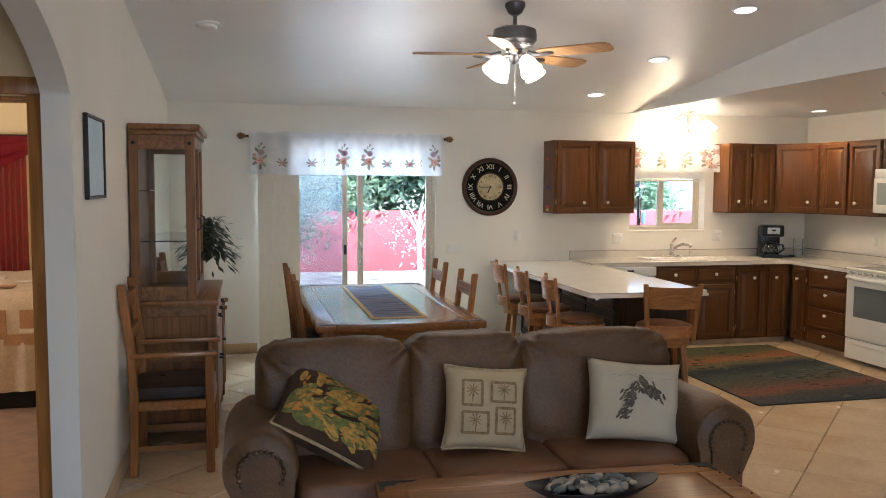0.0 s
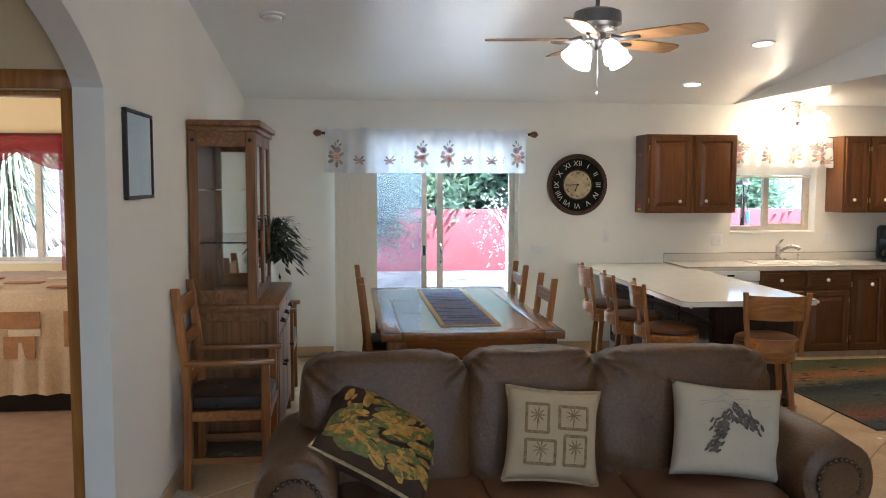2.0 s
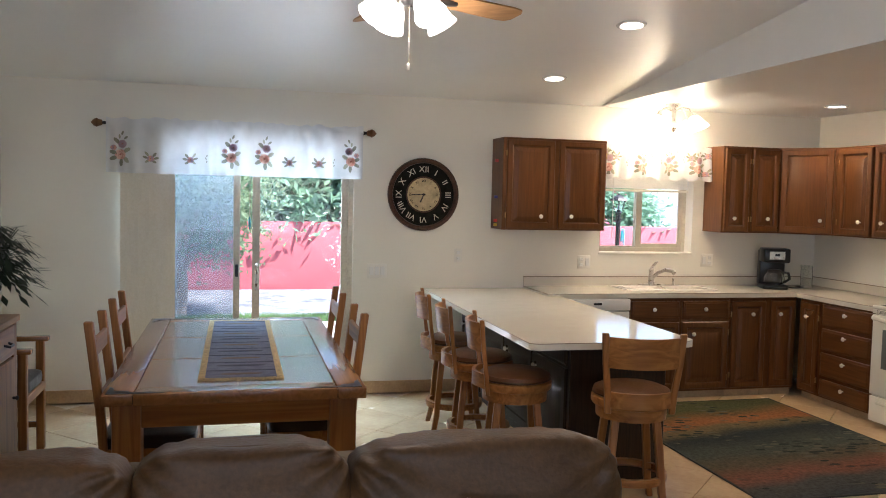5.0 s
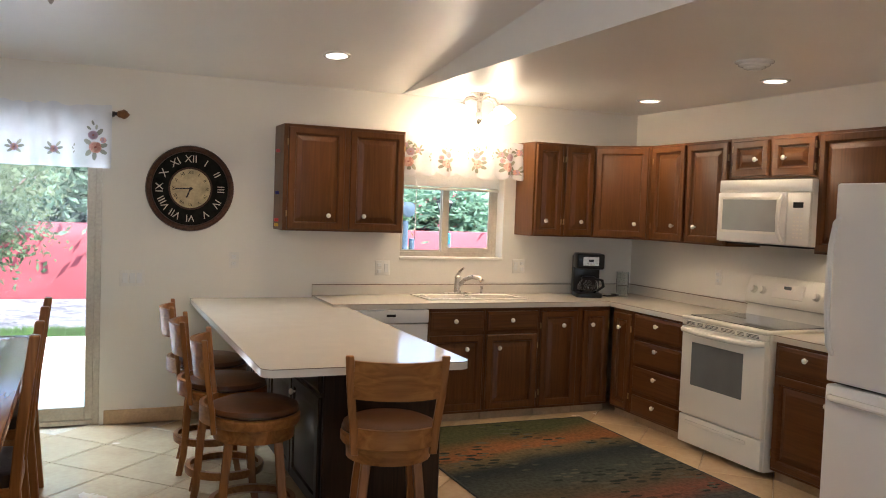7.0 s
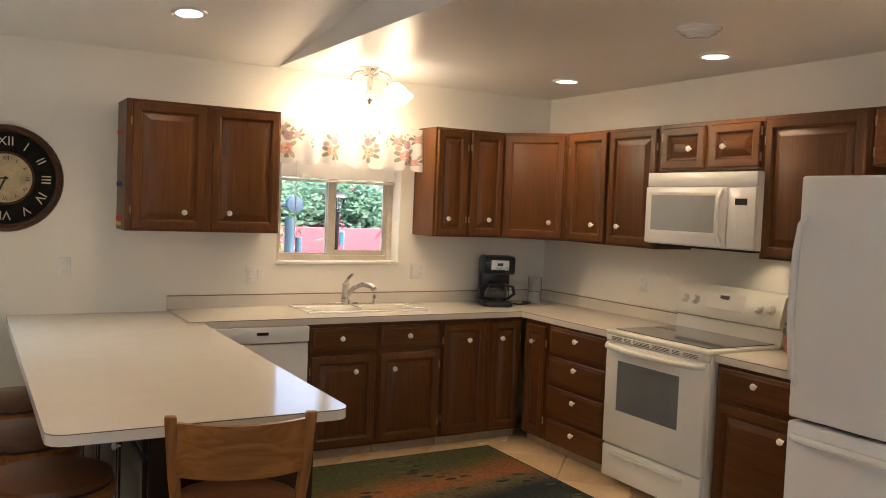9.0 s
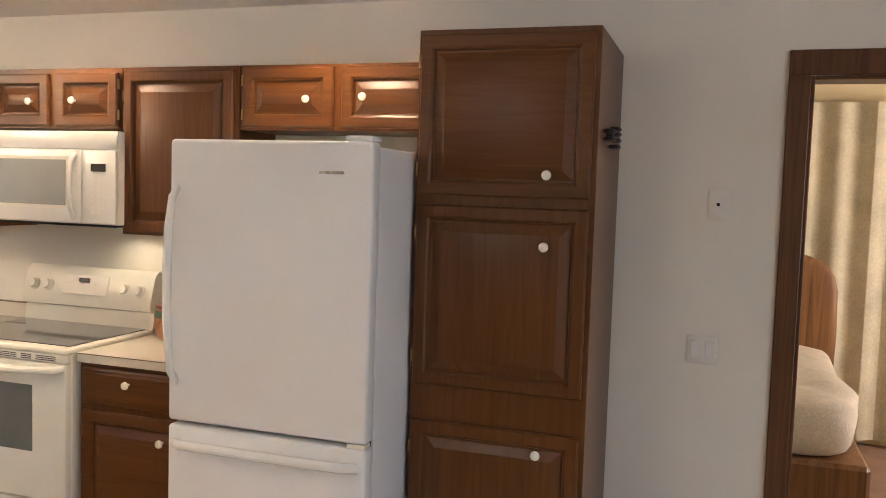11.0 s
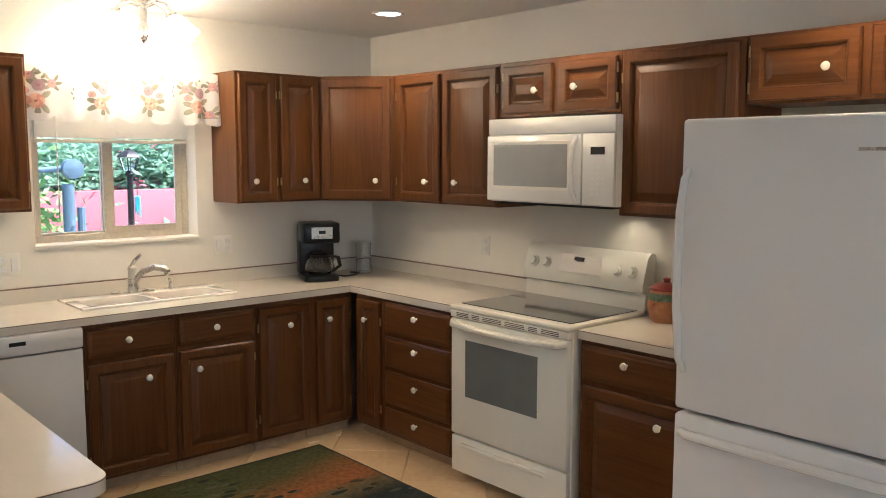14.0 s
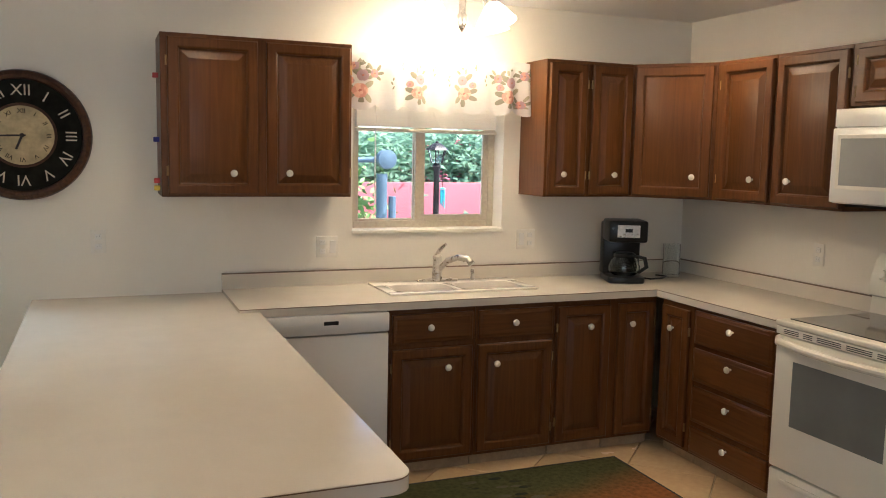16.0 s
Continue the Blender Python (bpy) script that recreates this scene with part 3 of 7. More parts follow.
TOE = material("tan_toe_kick", (0.36, 0.26, 0.15), 0.6, vary=0.2, scale=7, bump=0.1)
G1, G2 = "kitchen base cabinets", "kitchen wall cabinets"
BASE_H = 0.850
LB = "dark stained oak base cabinet with raised panels and white knobs"
LU = "dark stained oak wall cabinet with raised panels and white knobs"
YC = 7.645
for x0, x1, kd, kx in ((4.665, 5.125, 0.191, 0.287), (5.127, 5.585, 0.196, 0.094)):
    w = x1 - x0
    cabinet("base_cabinet", "dark stained oak sink base cabinet, drawer over door, white knobs", pose(x0, YC, 0), w, YB - YC, BASE_H,
            [("drawer", 0.012, 0.68, w - 0.03, 0.145, kd, 0.079), ("door", 0.012, 0.085, w - 0.03, 0.565, kx, 0.466)], G1, 0.065)
cabinet("base_cabinet", LB, pose(5.587, YC, 0), 0.34, YB - YC, BASE_H, [("door", 0.012, 0.085, 0.322, 0.735, 0.184, 0.626)], G1, 0.065)
cabinet("base_cabinet", "dark stained oak corner cabinet with a narrow door", pose(5.929, YC, 0), 0.30, YB - YC, BASE_H, [("door", 0.045, 0.085, 0.235, 0.735, 0.073, 0.626)], G1, 0.065)
XC = 6.225
cabinet("base_cabinet", "dark stained oak corner cabinet with a narrow door", pose(XC, 7.58, 0, 0, 0, -90), 0.265, XR - XC, BASE_H, [("door", 0.018, 0.085, 0.222, 0.735, 0.107, 0.626)], G1, 0.065)
cabinet("base_cabinet", "dark stained oak cabinet with four drawers and white knobs", pose(XC, 7.313, 0, 0, 0, -90), 0.63, XR - XC, BASE_H,
        [("drawer", 0.023, z, 0.555, h, 0.29, k) for z, h, k in ((0.662, 0.172, 0.115), (0.465, 0.172, 0.128), (0.25, 0.188, 0.136), (0.08, 0.14, 0.098))], G1, 0.065)
cabinet("base_cabinet", "dark stained oak cabinet beside the range, drawer over door", pose(XC, 5.885, 0, 0, 0, -90), 0.70, XR - XC, BASE_H,
        [("drawer", 0.02, 0.676, 0.66, 0.155, 0.243, 0.104), ("door", 0.02, 0.085, 0.66, 0.563, 0.413, 0.47)], G1, 0.065)

ZU0, ZU1 = 1.385, 2.137
HU = ZU1 - ZU0
cabinet("wall_cabinet", "dark stained oak two-door wall cabinet beside the clock", pose(3.64, 7.925, ZU0), 0.905, YB - 7.925, HU,
        [("door", 0.03, 0.012, 0.412, HU - 0.03, 0.293, 0.101), ("door", 0.482, 0.012, 0.412, HU - 0.03, 0.105, 0.104)], G2)
cabinet("wall_cabinet", LU, pose(5.645, 7.93, ZU0), 0.56, YB - 7.93, HU,
        [("door", 0.015, 0.012, 0.24, HU - 0.03, 0.087, 0.114), ("door", 0.288, 0.012, 0.262, HU - 0.03, 0.143, 0.114)], G2)
# diagonal corner cabinet
cc = thing("wall_cabinet", "dark stained oak diagonal corner wall cabinet", "cabinet", pose(0, 0, ZU0), G2)
b = bmesh.new()
loft(b, [[(6.207, 7.93, z), (6.515, 7.585, z), (XR, 7.585, z), (XR, YB, z), (6.207, YB, z)] for z in (0, HU)])
part("body", b, OAK_DARK, cc)
dx, dy = 6.515 - 6.207, 7.585 - 7.93
dl = math.hypot(dx, dy)
ux, uy = dx / dl, dy / dl
dd = part("door", loft(bmesh.new(), panel_rings(dl - 0.035, HU - 0.03, [(0, 0), (0, -0.013), (0.005, -0.019), (0.046, -0.020), (0.052, -0.017), (0.056, -0.009), (0.064, -0.009), (0.086, -0.017)])), OAK_DARK, cc, smooth=20)
dd.matrix_basis = Matrix.Translation((6.207 + ux * 0.018 + uy * 0.002, 7.93 + uy * 0.018 - ux * 0.002, 0.012)) @ Matrix.Rotation(math.atan2(uy, ux), 4, "Z")
knob(dd, dl - 0.125, 0.112)
XU = 6.515
cabinet("wall_cabinet", LU, pose(XU, 7.583, ZU0, 0, 0, -90), 0.435, XR - XU, HU, [("door", 0.045, 0.012, 0.382, HU - 0.03, 0.286, 0.114)], G2)
cabinet("wall_cabinet", LU, pose(XU, 7.146, ZU0, 0, 0, -90), 0.455, XR - XU, HU, [("door", 0.022, 0.012, 0.424, HU - 0.03, 0.125, 0.114)], G2)
cabinet("wall_cabinet", "small dark oak cabinet above the microwave, two doors", pose(XU, 6.689, 1.858, 0, 0, -90), 0.775, XR - XU, ZU1 - 1.858,
        [("door", 0.04, 0.015, 0.328, 0.24, 0.236, 0.11), ("door", 0.415, 0.015, 0.342, 0.24, 0.112, 0.114)], G2)
cabinet("wall_cabinet", LU, pose(XU, 5.912, ZU0, 0, 0, -90), 0.605, XR - XU, HU, [("door", 0.015, 0.012, 0.565, HU - 0.03, None, None)], G2)
cabinet("wall_cabinet", "dark oak cabinet above the refrigerator, two doors", pose(XU, 5.302, 1.862, 0, 0, -90), 0.925, XR - XU, ZU1 - 1.862,
        [("door", 0.019, 0.012, 0.426, 0.25, 0.313, 0.115), ("door", 0.482, 0.012, 0.43, 0.25, 0.106, 0.124)], G2)
pw = 0.65
pantry = cabinet("pantry_cabinet", "tall dark oak pantry cabinet with three doors", pose(6.205, 4.374, 0, 0, 0, -90), pw, XR - 6.205, 2.20,
                 [("door", 0.012, 1.615, pw - 0.03, 0.565, 0.475, 0.078), ("door", 0.012, 0.925, pw - 0.03, 0.655, 0.475, 0.522), ("door", 0.012, 0.12, pw - 0.03, 0.67, 0.475, 0.60)], "", 0.10)

# peninsula
pen = thing("peninsula_cabinet", "dark espresso wood peninsula cabinet with panelled doors", "cabinet")
PX0, PX1, PY0 = 3.42, 4.0, 5.86
b = bmesh.new()
box(b, PX0, PY0, 0.10, PX1, YB, 0.832, 0.002)
box(b, PX0 + 0.06, PY0 + 0.03, 0, PX1 - 0.06, YB, 0.10)
part("body", b, ESPRESSO, pen)
for k in range(4):
    y1 = YB - 0.03 - k * 0.578
    for kind, z0, h in (("drawer", 0.68, 0.135), ("door", 0.12, 0.54)):
        st = [(0, 0), (0, -0.013), (0.005, -0.019), (0.05, -0.020), (0.056, -0.009), (0.064, -0.009), (0.086, -0.017)] if kind == "door" else [(0, 0), (0, -0.011), (0.006, -0.015), (0.022, -0.02)]
        p = part("door" if kind == "door" else "drawer_front", loft(bmesh.new(), panel_rings(0.56, h, st)), ESPRESSO, pen, smooth=20, m=pose(PX0 - 0.002, y1, z0, 0, 0, -90))
        knob(p, 0.09 if kind == "door" else 0.28, h - 0.07 if kind == "door" else 0.065)
part("end_panel", box(bmesh.new(), PX0 - 0.012, PY0 - 0.018, 0.0, PX1 + 0.012, PY0 - 0.001, 0.832, 0.004), ESPRESSO, pen)


def slab(bm, pts, z0, z1):
    return loft(bm, [[(x, y, z) for x, y in pts] for z in (z0, z1)])


def rounded(x0, y0, x1, y1, r, corners):
    out = []
    for (cx, cy, a0), on in zip(((x0, y0, 180), (x1, y0, 270), (x1, y1, 0), (x0, y1, 90)), corners):
        if not on:
            out.append((cx, cy))
            continue
        ox, oy = cx + (r if cx == x0 else -r), cy + (r if cy == y0 else -r)
        out += [(ox + r * math.cos(radians(a0 + k * 15)), oy + r * math.sin(radians(a0 + k * 15))) for k in range(7)]
    return out


PEN_TOP, CNT = 0.876, 0.893
ptop = thing("peninsula_countertop", "cream laminate breakfast bar top with rounded corners", "countertop")
part("top", slab(bmesh.new(), rounded(3.06, 5.555, 4.035, YB - 0.002, 0.06, (1, 1, 0, 0)), PEN_TOP - 0.038, PEN_TOP), LAMINATE, ptop)
part("edge_band", slab(bmesh.new(), rounded(3.0595, 5.5545, 4.0355, YB - 0.003, 0.06, (1, 1, 0, 0)), PEN_TOP - 0.0045, PEN_TOP - 0.0015), EDGE, ptop, "dark edge line")

ctop = thing("countertop", "cream laminate corner countertop with a low backsplash", "countertop")
b = bmesh.new()
SX0, SX1, SY0, SY1 = 4.735, 5.535, 7.80, 8.155
Z_ = CNT - 0.040
CY, CX = 7.615, 6.203
for q in ((3.944, CY, SX0, YB - 0.02), (SX1, CY, XR - 0.02, YB - 0.02), (SX0, CY, SX1, SY0), (SX0, SY1, SX1, YB - 0.02), (CX, 6.684, XR - 0.02, CY)):
    part("top", box(bmesh.new(), q[0], q[1], Z_, q[2], q[3], CNT), LAMINATE, ctop)
part("top", box(bmesh.new(), CX, 5.185, Z_, XR - 0.02, 5.888, CNT), LAMINATE, ctop)
for q in ((3.944, YB - 0.02, XR, YB), (XR - 0.02, 6.684, XR, YB - 0.02), (XR - 0.02, 5.185, XR, 5.888)):
    part("backsplash", box(bmesh.new(), q[0], q[1], Z_, q[2], q[3], 0.972, 0.002), LAMINATE, ctop)
for q in ((3.944, YB - 0.0205, 0.969, XR, YB, 0.9735), (XR - 0.0205, 6.684, 0.969, XR, YB - 0.021, 0.9735),
          (3.943, CY - 0.001, CNT - 0.0045, CX, CY, CNT - 0.0015), (CX - 0.001, 6.684, CNT - 0.0045, CX, CY - 0.001, CNT - 0.0015),
          (CX - 0.001, 5.185, CNT - 0.0045, CX, 5.888, CNT - 0.0015), (3.943, CY, CNT - 0.0045, 3.944, YB - 0.021, CNT - 0.0015)):
    part("edge_band", box(bmesh.new(), *q), EDGE, ctop, "dark edge line")

# sink, faucet
sink = thing("sink", "white double-bowl porcelain sink set in the counter", "sink")
b = bmesh.new()
mid = 5.12


def bowl(bm, x0, x1, y0, y1):
    rings = []
    for inset, z in ((0, CNT + 0.012), (0.008, CNT + 0.010), (0.02, CNT - 0.03), (0.035, CNT - 0.15), (0.08, CNT - 0.17)):
        rings.append([(x, y, z) for x, y in rounded(x0 + inset, y0 + inset, x1 - inset, y1 - inset, 0.06, (1, 1, 1, 1))])
    loft(bm, rings, True, False)
    bm.faces.new([bm.verts.new(p) for p in rings[-1]])


bowl(b, 4.765, mid - 0.012, 7.825, 8.06)
bowl(b, mid + 0.012, 5.505, 7.825, 8.06)
part("basin", b, PORCELAIN, sink)
b = bmesh.new()
for x0, x1, y0, y1 in ((4.715, 5.555, 7.782, 7.828), (4.715, 5.555, 8.057, 8.175), (4.715, 4.768, 7.828, 8.057), (5.502, 5.555, 7.828, 8.057), (mid - 0.015, mid + 0.015, 7.828, 8.057)):
    box(b, x0, y0, CNT, x1, y1, CNT + 0.012, 0.004, 2)
part("rim", b, PORCELAIN, sink)
fau = thing("faucet", "brushed nickel single-lever kitchen faucet", "faucet")
fx, fy = 5.10, 8.12
part("base_plate", superbox(bmesh.new(), (fx, fy, CNT + 0.018), (0.125, 0.028, 0.008), 0.5, 24, 8), STEEL, fau)
part("body", lathe(bmesh.new(), [(0.030, CNT + 0.018), (0.028, CNT + 0.05), (0.024, CNT + 0.13), (0.026, CNT + 0.15), (0.016, CNT + 0.165)], 16, Matrix.Translation((fx, fy, 0))), STEEL, fau)
part("spout", tube(bmesh.new(), [(fx, fy, CNT + 0.07), (fx + 0.04, fy - 0.05, CNT + 0.13), (fx + 0.08, fy - 0.10, CNT + 0.155), (fx + 0.12, fy - 0.15, CNT + 0.15), (fx + 0.135, fy - 0.17, CNT + 0.125)], [0.018, 0.017, 0.017, 0.02, 0.02], 12), STEEL, fau)
part("lever", tube(bmesh.new(), [(fx, fy, CNT + 0.16), (fx + 0.01, fy - 0.01, CNT + 0.19), (fx + 0.04, fy - 0.03, CNT + 0.225)], [0.014, 0.011, 0.008], 10), STEEL, fau)
soap = thing("soap_dispenser", "small nickel soap dispenser on the sink rim", "soap dispenser")
part("stem", lathe(bmesh.new(), [(0.014, CNT + 0.012), (0.012, CNT + 0.02), (0.009, CNT + 0.05), (0.012, CNT + 0.06), (0.011, CNT + 0.075)], 12, Matrix.Translation((5.315, 8.12, 0))), STEEL, soap)

# dishwasher
dw = thing("dishwasher", "white built-in dishwasher under the counter", "dishwasher")
part("door", box(bmesh.new(), 4.045, 7.622, 0.12, 4.655, 8.1, 0.745, 0.006, 2), WHITE, dw)
cp = part("control_panel", box(bmesh.new(), 4.045, 7.606, 0.752, 4.655, 8.1, 0.848, 0.01, 2), WHITE, dw)
part("display", box(bmesh.new(), 4.33, 7.603, 0.80, 4.40, 7.607, 0.818), BLACK, cp)
for k in range(8):
    part("button", box(bmesh.new(), 4.13 + k * 0.023 + (0.11 if k > 4 else 0), 7.604, 0.80, 4.142 + k * 0.023 + (0.11 if k > 4 else 0), 7.607, 0.806), PLASTER_W, cp)
part("kick_plate", box(bmesh.new(), 4.05, 7.66, 0, 4.65, 8.1, 0.115), BLACK, dw)

# range
rg = thing("electric_range", "bisque freestanding electric range with a glass cooktop", "stove")
RY0, RY1, RXF = 5.897, 6.674, 6.155
b = bmesh.new()
box(b, RXF + 0.03, RY0, 0.04, XR - 0.02, RY1, 0.885, 0.004)
part("body", b, ALMOND, rg)
part("cooktop_frame", box(bmesh.new(), RXF - 0.005, RY0 - 0.004, 0.886, 6.72, RY1 + 0.004, 0.912, 0.010, 3), ALMOND, rg)
part("glass_top", box(bmesh.new(), RXF + 0.05, RY0 + 0.03, 0.912, 6.70, RY1 - 0.03, 0.916), GLASS_BLACK, rg, "black glass cooktop")
b = bmesh.new()
loft(b, [[(6.715, y, 0.912), (6.80, y, 0.912), (6.80, y, 1.18), (6.765, y, 1.19), (6.735, y, 1.165), (6.695, y, 1.03), (6.70, y, 1.0), (6.725, y, 0.99)] for y in (RY0, RY1)])
bk = part("backguard", b, ALMOND, rg)
b = bmesh.new()
tilt = math.degrees(math.atan2(0.04, 0.135))
for dy0 in (0.07, 0.155, 0.62, 0.705):
    m = pose(6.712, RY1 - dy0, 1.095, 0, -90 + tilt, 0)
    part("dial", lathe(bmesh.new(), [(0.030, 0), (0.030, 0.006), (0.023, 0.010), (0.021, 0.028), (0.006, 0.030)], 18, m), ALMOND, bk)
part("display_panel", box(bmesh.new(), -0.004, -0.135, -0.05, 0.0, 0.135, 0.05, 0.0015), PORCELAIN, bk, m=pose(6.7125, 6.29, 1.105, 0, tilt, 0))
part("clock_display", box(bmesh.new(), -0.007, -0.032, 0.012, -0.004, 0.032, 0.034), BLACK, bk, m=pose(6.7125, 6.30, 1.105, 0, tilt, 0))
for k in range(8):
    part("button", box(bmesh.new(), -0.006, -0.008, -0.005, -0.004, 0.008, 0.005), PLASTER_W, bk, m=pose(6.7125, 6.39 - 0.065 * (k % 4) - (0.02 if k % 4 > 1 else 0), 1.085 + 0.03 * (k // 4), 0, tilt, 0))
od = part("oven_door", box(bmesh.new(), RXF, RY0 + 0.006, 0.245, RXF + 0.045, RY1 - 0.006, 0.845, 0.008, 2), ALMOND, rg)
part("oven_window", box(bmesh.new(), RXF - 0.002, RY0 + 0.183, 0.452, RXF + 0.004, RY1 - 0.112, 0.742, 0.001), OVEN_GLASS, od, "dark oven window")
part("handle", tube(bmesh.new(), [(RXF + 0.004, RY0 + 0.02, 0.828), (RXF - 0.03, RY0 + 0.05, 0.822), (RXF - 0.048, RY0 + 0.2, 0.816), (RXF - 0.052, (RY0 + RY1) / 2, 0.814), (RXF - 0.048, RY1 - 0.2, 0.816), (RXF - 0.03, RY1 - 0.05, 0.822), (RXF + 0.004, RY1 - 0.02, 0.828)], 0.018, 10), ALMOND, od)
part("vent_panel", box(bmesh.new(), RXF - 0.004, RY0 + 0.006, 0.850, RXF + 0.031, RY1 - 0.006, 0.884, 0.004, 2), ALMOND, rg)
for y0, wv in ((0.055, 0.105), (0.185, 0.055), (0.265, 0.125), (0.415, 0.125), (0.565, 0.05), (0.64, 0.085)):
    for kz in range(3):
        part("vent_slot", box(bmesh.new(), RXF - 0.0055, RY0 + y0, 0.857 + 0.008 * kz, RXF - 0.003, RY0 + y0 + wv, 0.8605 + 0.008 * kz), BLACK, rg)
dr = part("storage_drawer", box(bmesh.new(), RXF + 0.004, RY0 + 0.006, 0.045, RXF + 0.045, RY1 - 0.006, 0.235, 0.008, 2), ALMOND, rg)
part("drawer_pull", box(bmesh.new(), RXF - 0.010, RY0 + 0.13, 0.182, RXF + 0.006, RY1 - 0.08, 0.206, 0.007, 2), ALMOND, dr)

# microwave
mw = thing("microwave", "white over-the-range microwave oven", "microwave")
MY0, MY1, MXF = 5.885, 6.70, 6.455
part("body", box(bmesh.new(), MXF, MY0, 1.425, XR - 0.003, MY1, 1.847, 0.005, 2), WHITE, mw)
part("top_grille", box(bmesh.new(), MXF - 0.012, MY0 + 0.002, 1.765, MXF - 0.0005, MY1 - 0.002, 1.846, 0.005, 2), WHITE, mw)
md = part("door", box(bmesh.new(), MXF - 0.022, MY0 + 0.19, 1.43, MXF - 0.0005, MY1 - 0.002, 1.760, 0.006, 2), WHITE, mw)
part("window", box(bmesh.new(), MXF - 0.0235, MY0 + 0.273, 1.507, MXF - 0.018, MY1 - 0.05, 1.715, 0.001), MW_GLASS, md, "grey microwave window")
part("window_rim", box(bmesh.new(), MXF - 0.0228, MY0 + 0.258, 1.49, MXF - 0.02, MY1 - 0.032, 1.732, 0.001), PLASTER_W, md)
part("handle", tube(bmesh.new(), [(MXF - 0.02, MY0 + 0.225, 1.45), (MXF - 0.05, MY0 + 0.225, 1.50), (MXF - 0.058, MY0 + 0.225, 1.60), (MXF - 0.05, MY0 + 0.225, 1.70), (MXF - 0.02, MY0 + 0.225, 1.745)], 0.013, 10), WHITE, md)
cp = part("control_panel", box(bmesh.new(), MXF - 0.020, MY0 + 0.002, 1.43, MXF - 0.0005, MY0 + 0.186, 1.760, 0.005, 2), WHITE, mw)
part("display", box(bmesh.new(), MXF - 0.022, MY0 + 0.055, 1.665, MXF - 0.019, MY0 + 0.135, 1.70), BLACK, cp)
for k in range(21):
    part("button", box(bmesh.new(), MXF - 0.0212, MY0 + 0.055 + 0.03 * (k % 3), 1.475 + 0.025 * (k // 3), MXF - 0.019, MY0 + 0.072 + 0.03 * (k % 3), 1.485 + 0.025 * (k // 3)), PLASTER_W, cp)
part("underside", box(bmesh.new(), MXF + 0.03, MY0 + 0.05, 1.412, XR - 0.03, MY1 - 0.05, 1.424), BLACK, mw)
lamp("range_task_light", "SPOT", look((6.70, 6.03, 1.40), (6.74, 6.03, 0.9)), 0.35, (1.0, 0.80, 0.5), 0.03)

# refrigerator
fr = thing("refrigerator", "white bottom-freezer refrigerator with curved handles", "refrigerator")
FX, FY0, FY1 = 5.825, 4.382, 5.150
part("body", box(bmesh.new(), FX + 0.075, FY0 + 0.004, 0.02, 6.70, FY1 - 0.004, 1.765, 0.006, 2), FRIDGE, fr)
part("door", box(bmesh.new(), FX, FY0, 0.785, FX + 0.07, FY1, 1.780, 0.014, 3), FRIDGE, fr, "upper fridge door")
part("freezer_door", box(bmesh.new(), FX, FY0, 0.06, FX + 0.07, FY1, 0.770, 0.014, 3), FRIDGE, fr)
part("gasket", box(bmesh.new(), FX + 0.065, FY0 + 0.012, 0.07, FX + 0.08, FY1 - 0.012, 1.76), BLACK, fr)
hy = FY1 - 0.03
part("handle", tube(bmesh.new(), [(FX + 0.005, hy, 0.92), (FX - 0.03, hy, 0.97), (FX - 0.05, hy, 1.15), (FX - 0.052, hy, 1.30), (FX - 0.045, hy, 1.47), (FX - 0.025, hy, 1.58), (FX + 0.005, hy, 1.615)], [0.012, 0.014, 0.016, 0.016, 0.016, 0.014, 0.012], 10), WHITE, fr)
part("freezer_handle", tube(bmesh.new(), [(FX + 0.005, FY0 + 0.03, 0.705), (FX - 0.028, FY0 + 0.07, 0.71), (FX - 0.045, (FY0 + FY1) / 2, 0.715), (FX - 0.028, FY1 - 0.07, 0.71), (FX + 0.005, FY1 - 0.03, 0.705)], 0.018, 10), WHITE, fr)
part("hinge_cover", box(bmesh.new(), FX + 0.02, FY0 + 0.01, 1.780, FX + 0.10, FY0 + 0.11, 1.80, 0.006, 2), WHITE, fr)
part("hinge", box(bmesh.new(), FX + 0.005, FY0 + 0.005, 0.771, FX + 0.05, FY0 + 0.07, 0.784), PLASTER_W, fr)
part("badge", box(bmesh.new(), FX - 0.0015, FY0 + 0.10, 1.672, FX + 0.001, FY0 + 0.19, 1.682), STEEL, fr)
part("kick_grille", box(bmesh.new(), FX + 0.04, FY0 + 0.01, 0.0, FX + 0.075, FY1 - 0.01, 0.055), BLACK, fr)


# ---- clock, picture, plates ----
def lettering(text, size, mat, parent, m, name="numeral"):
    cu = bpy.data.curves.new("text", "FONT")
    cu.body, cu.size, cu.align_x, cu.align_y, cu.extrude, cu.resolution_u = text, size, "CENTER", "CENTER", 0.001, 2
    tmp = bpy.data.objects.new("text", cu)
    me = bpy.data.meshes.new_from_object(tmp)
    bpy.data.objects.remove(tmp)
    me.materials.append(mat)
    ob = new(name, me)
    ob.parent, ob.matrix_basis = parent, m
    return ob


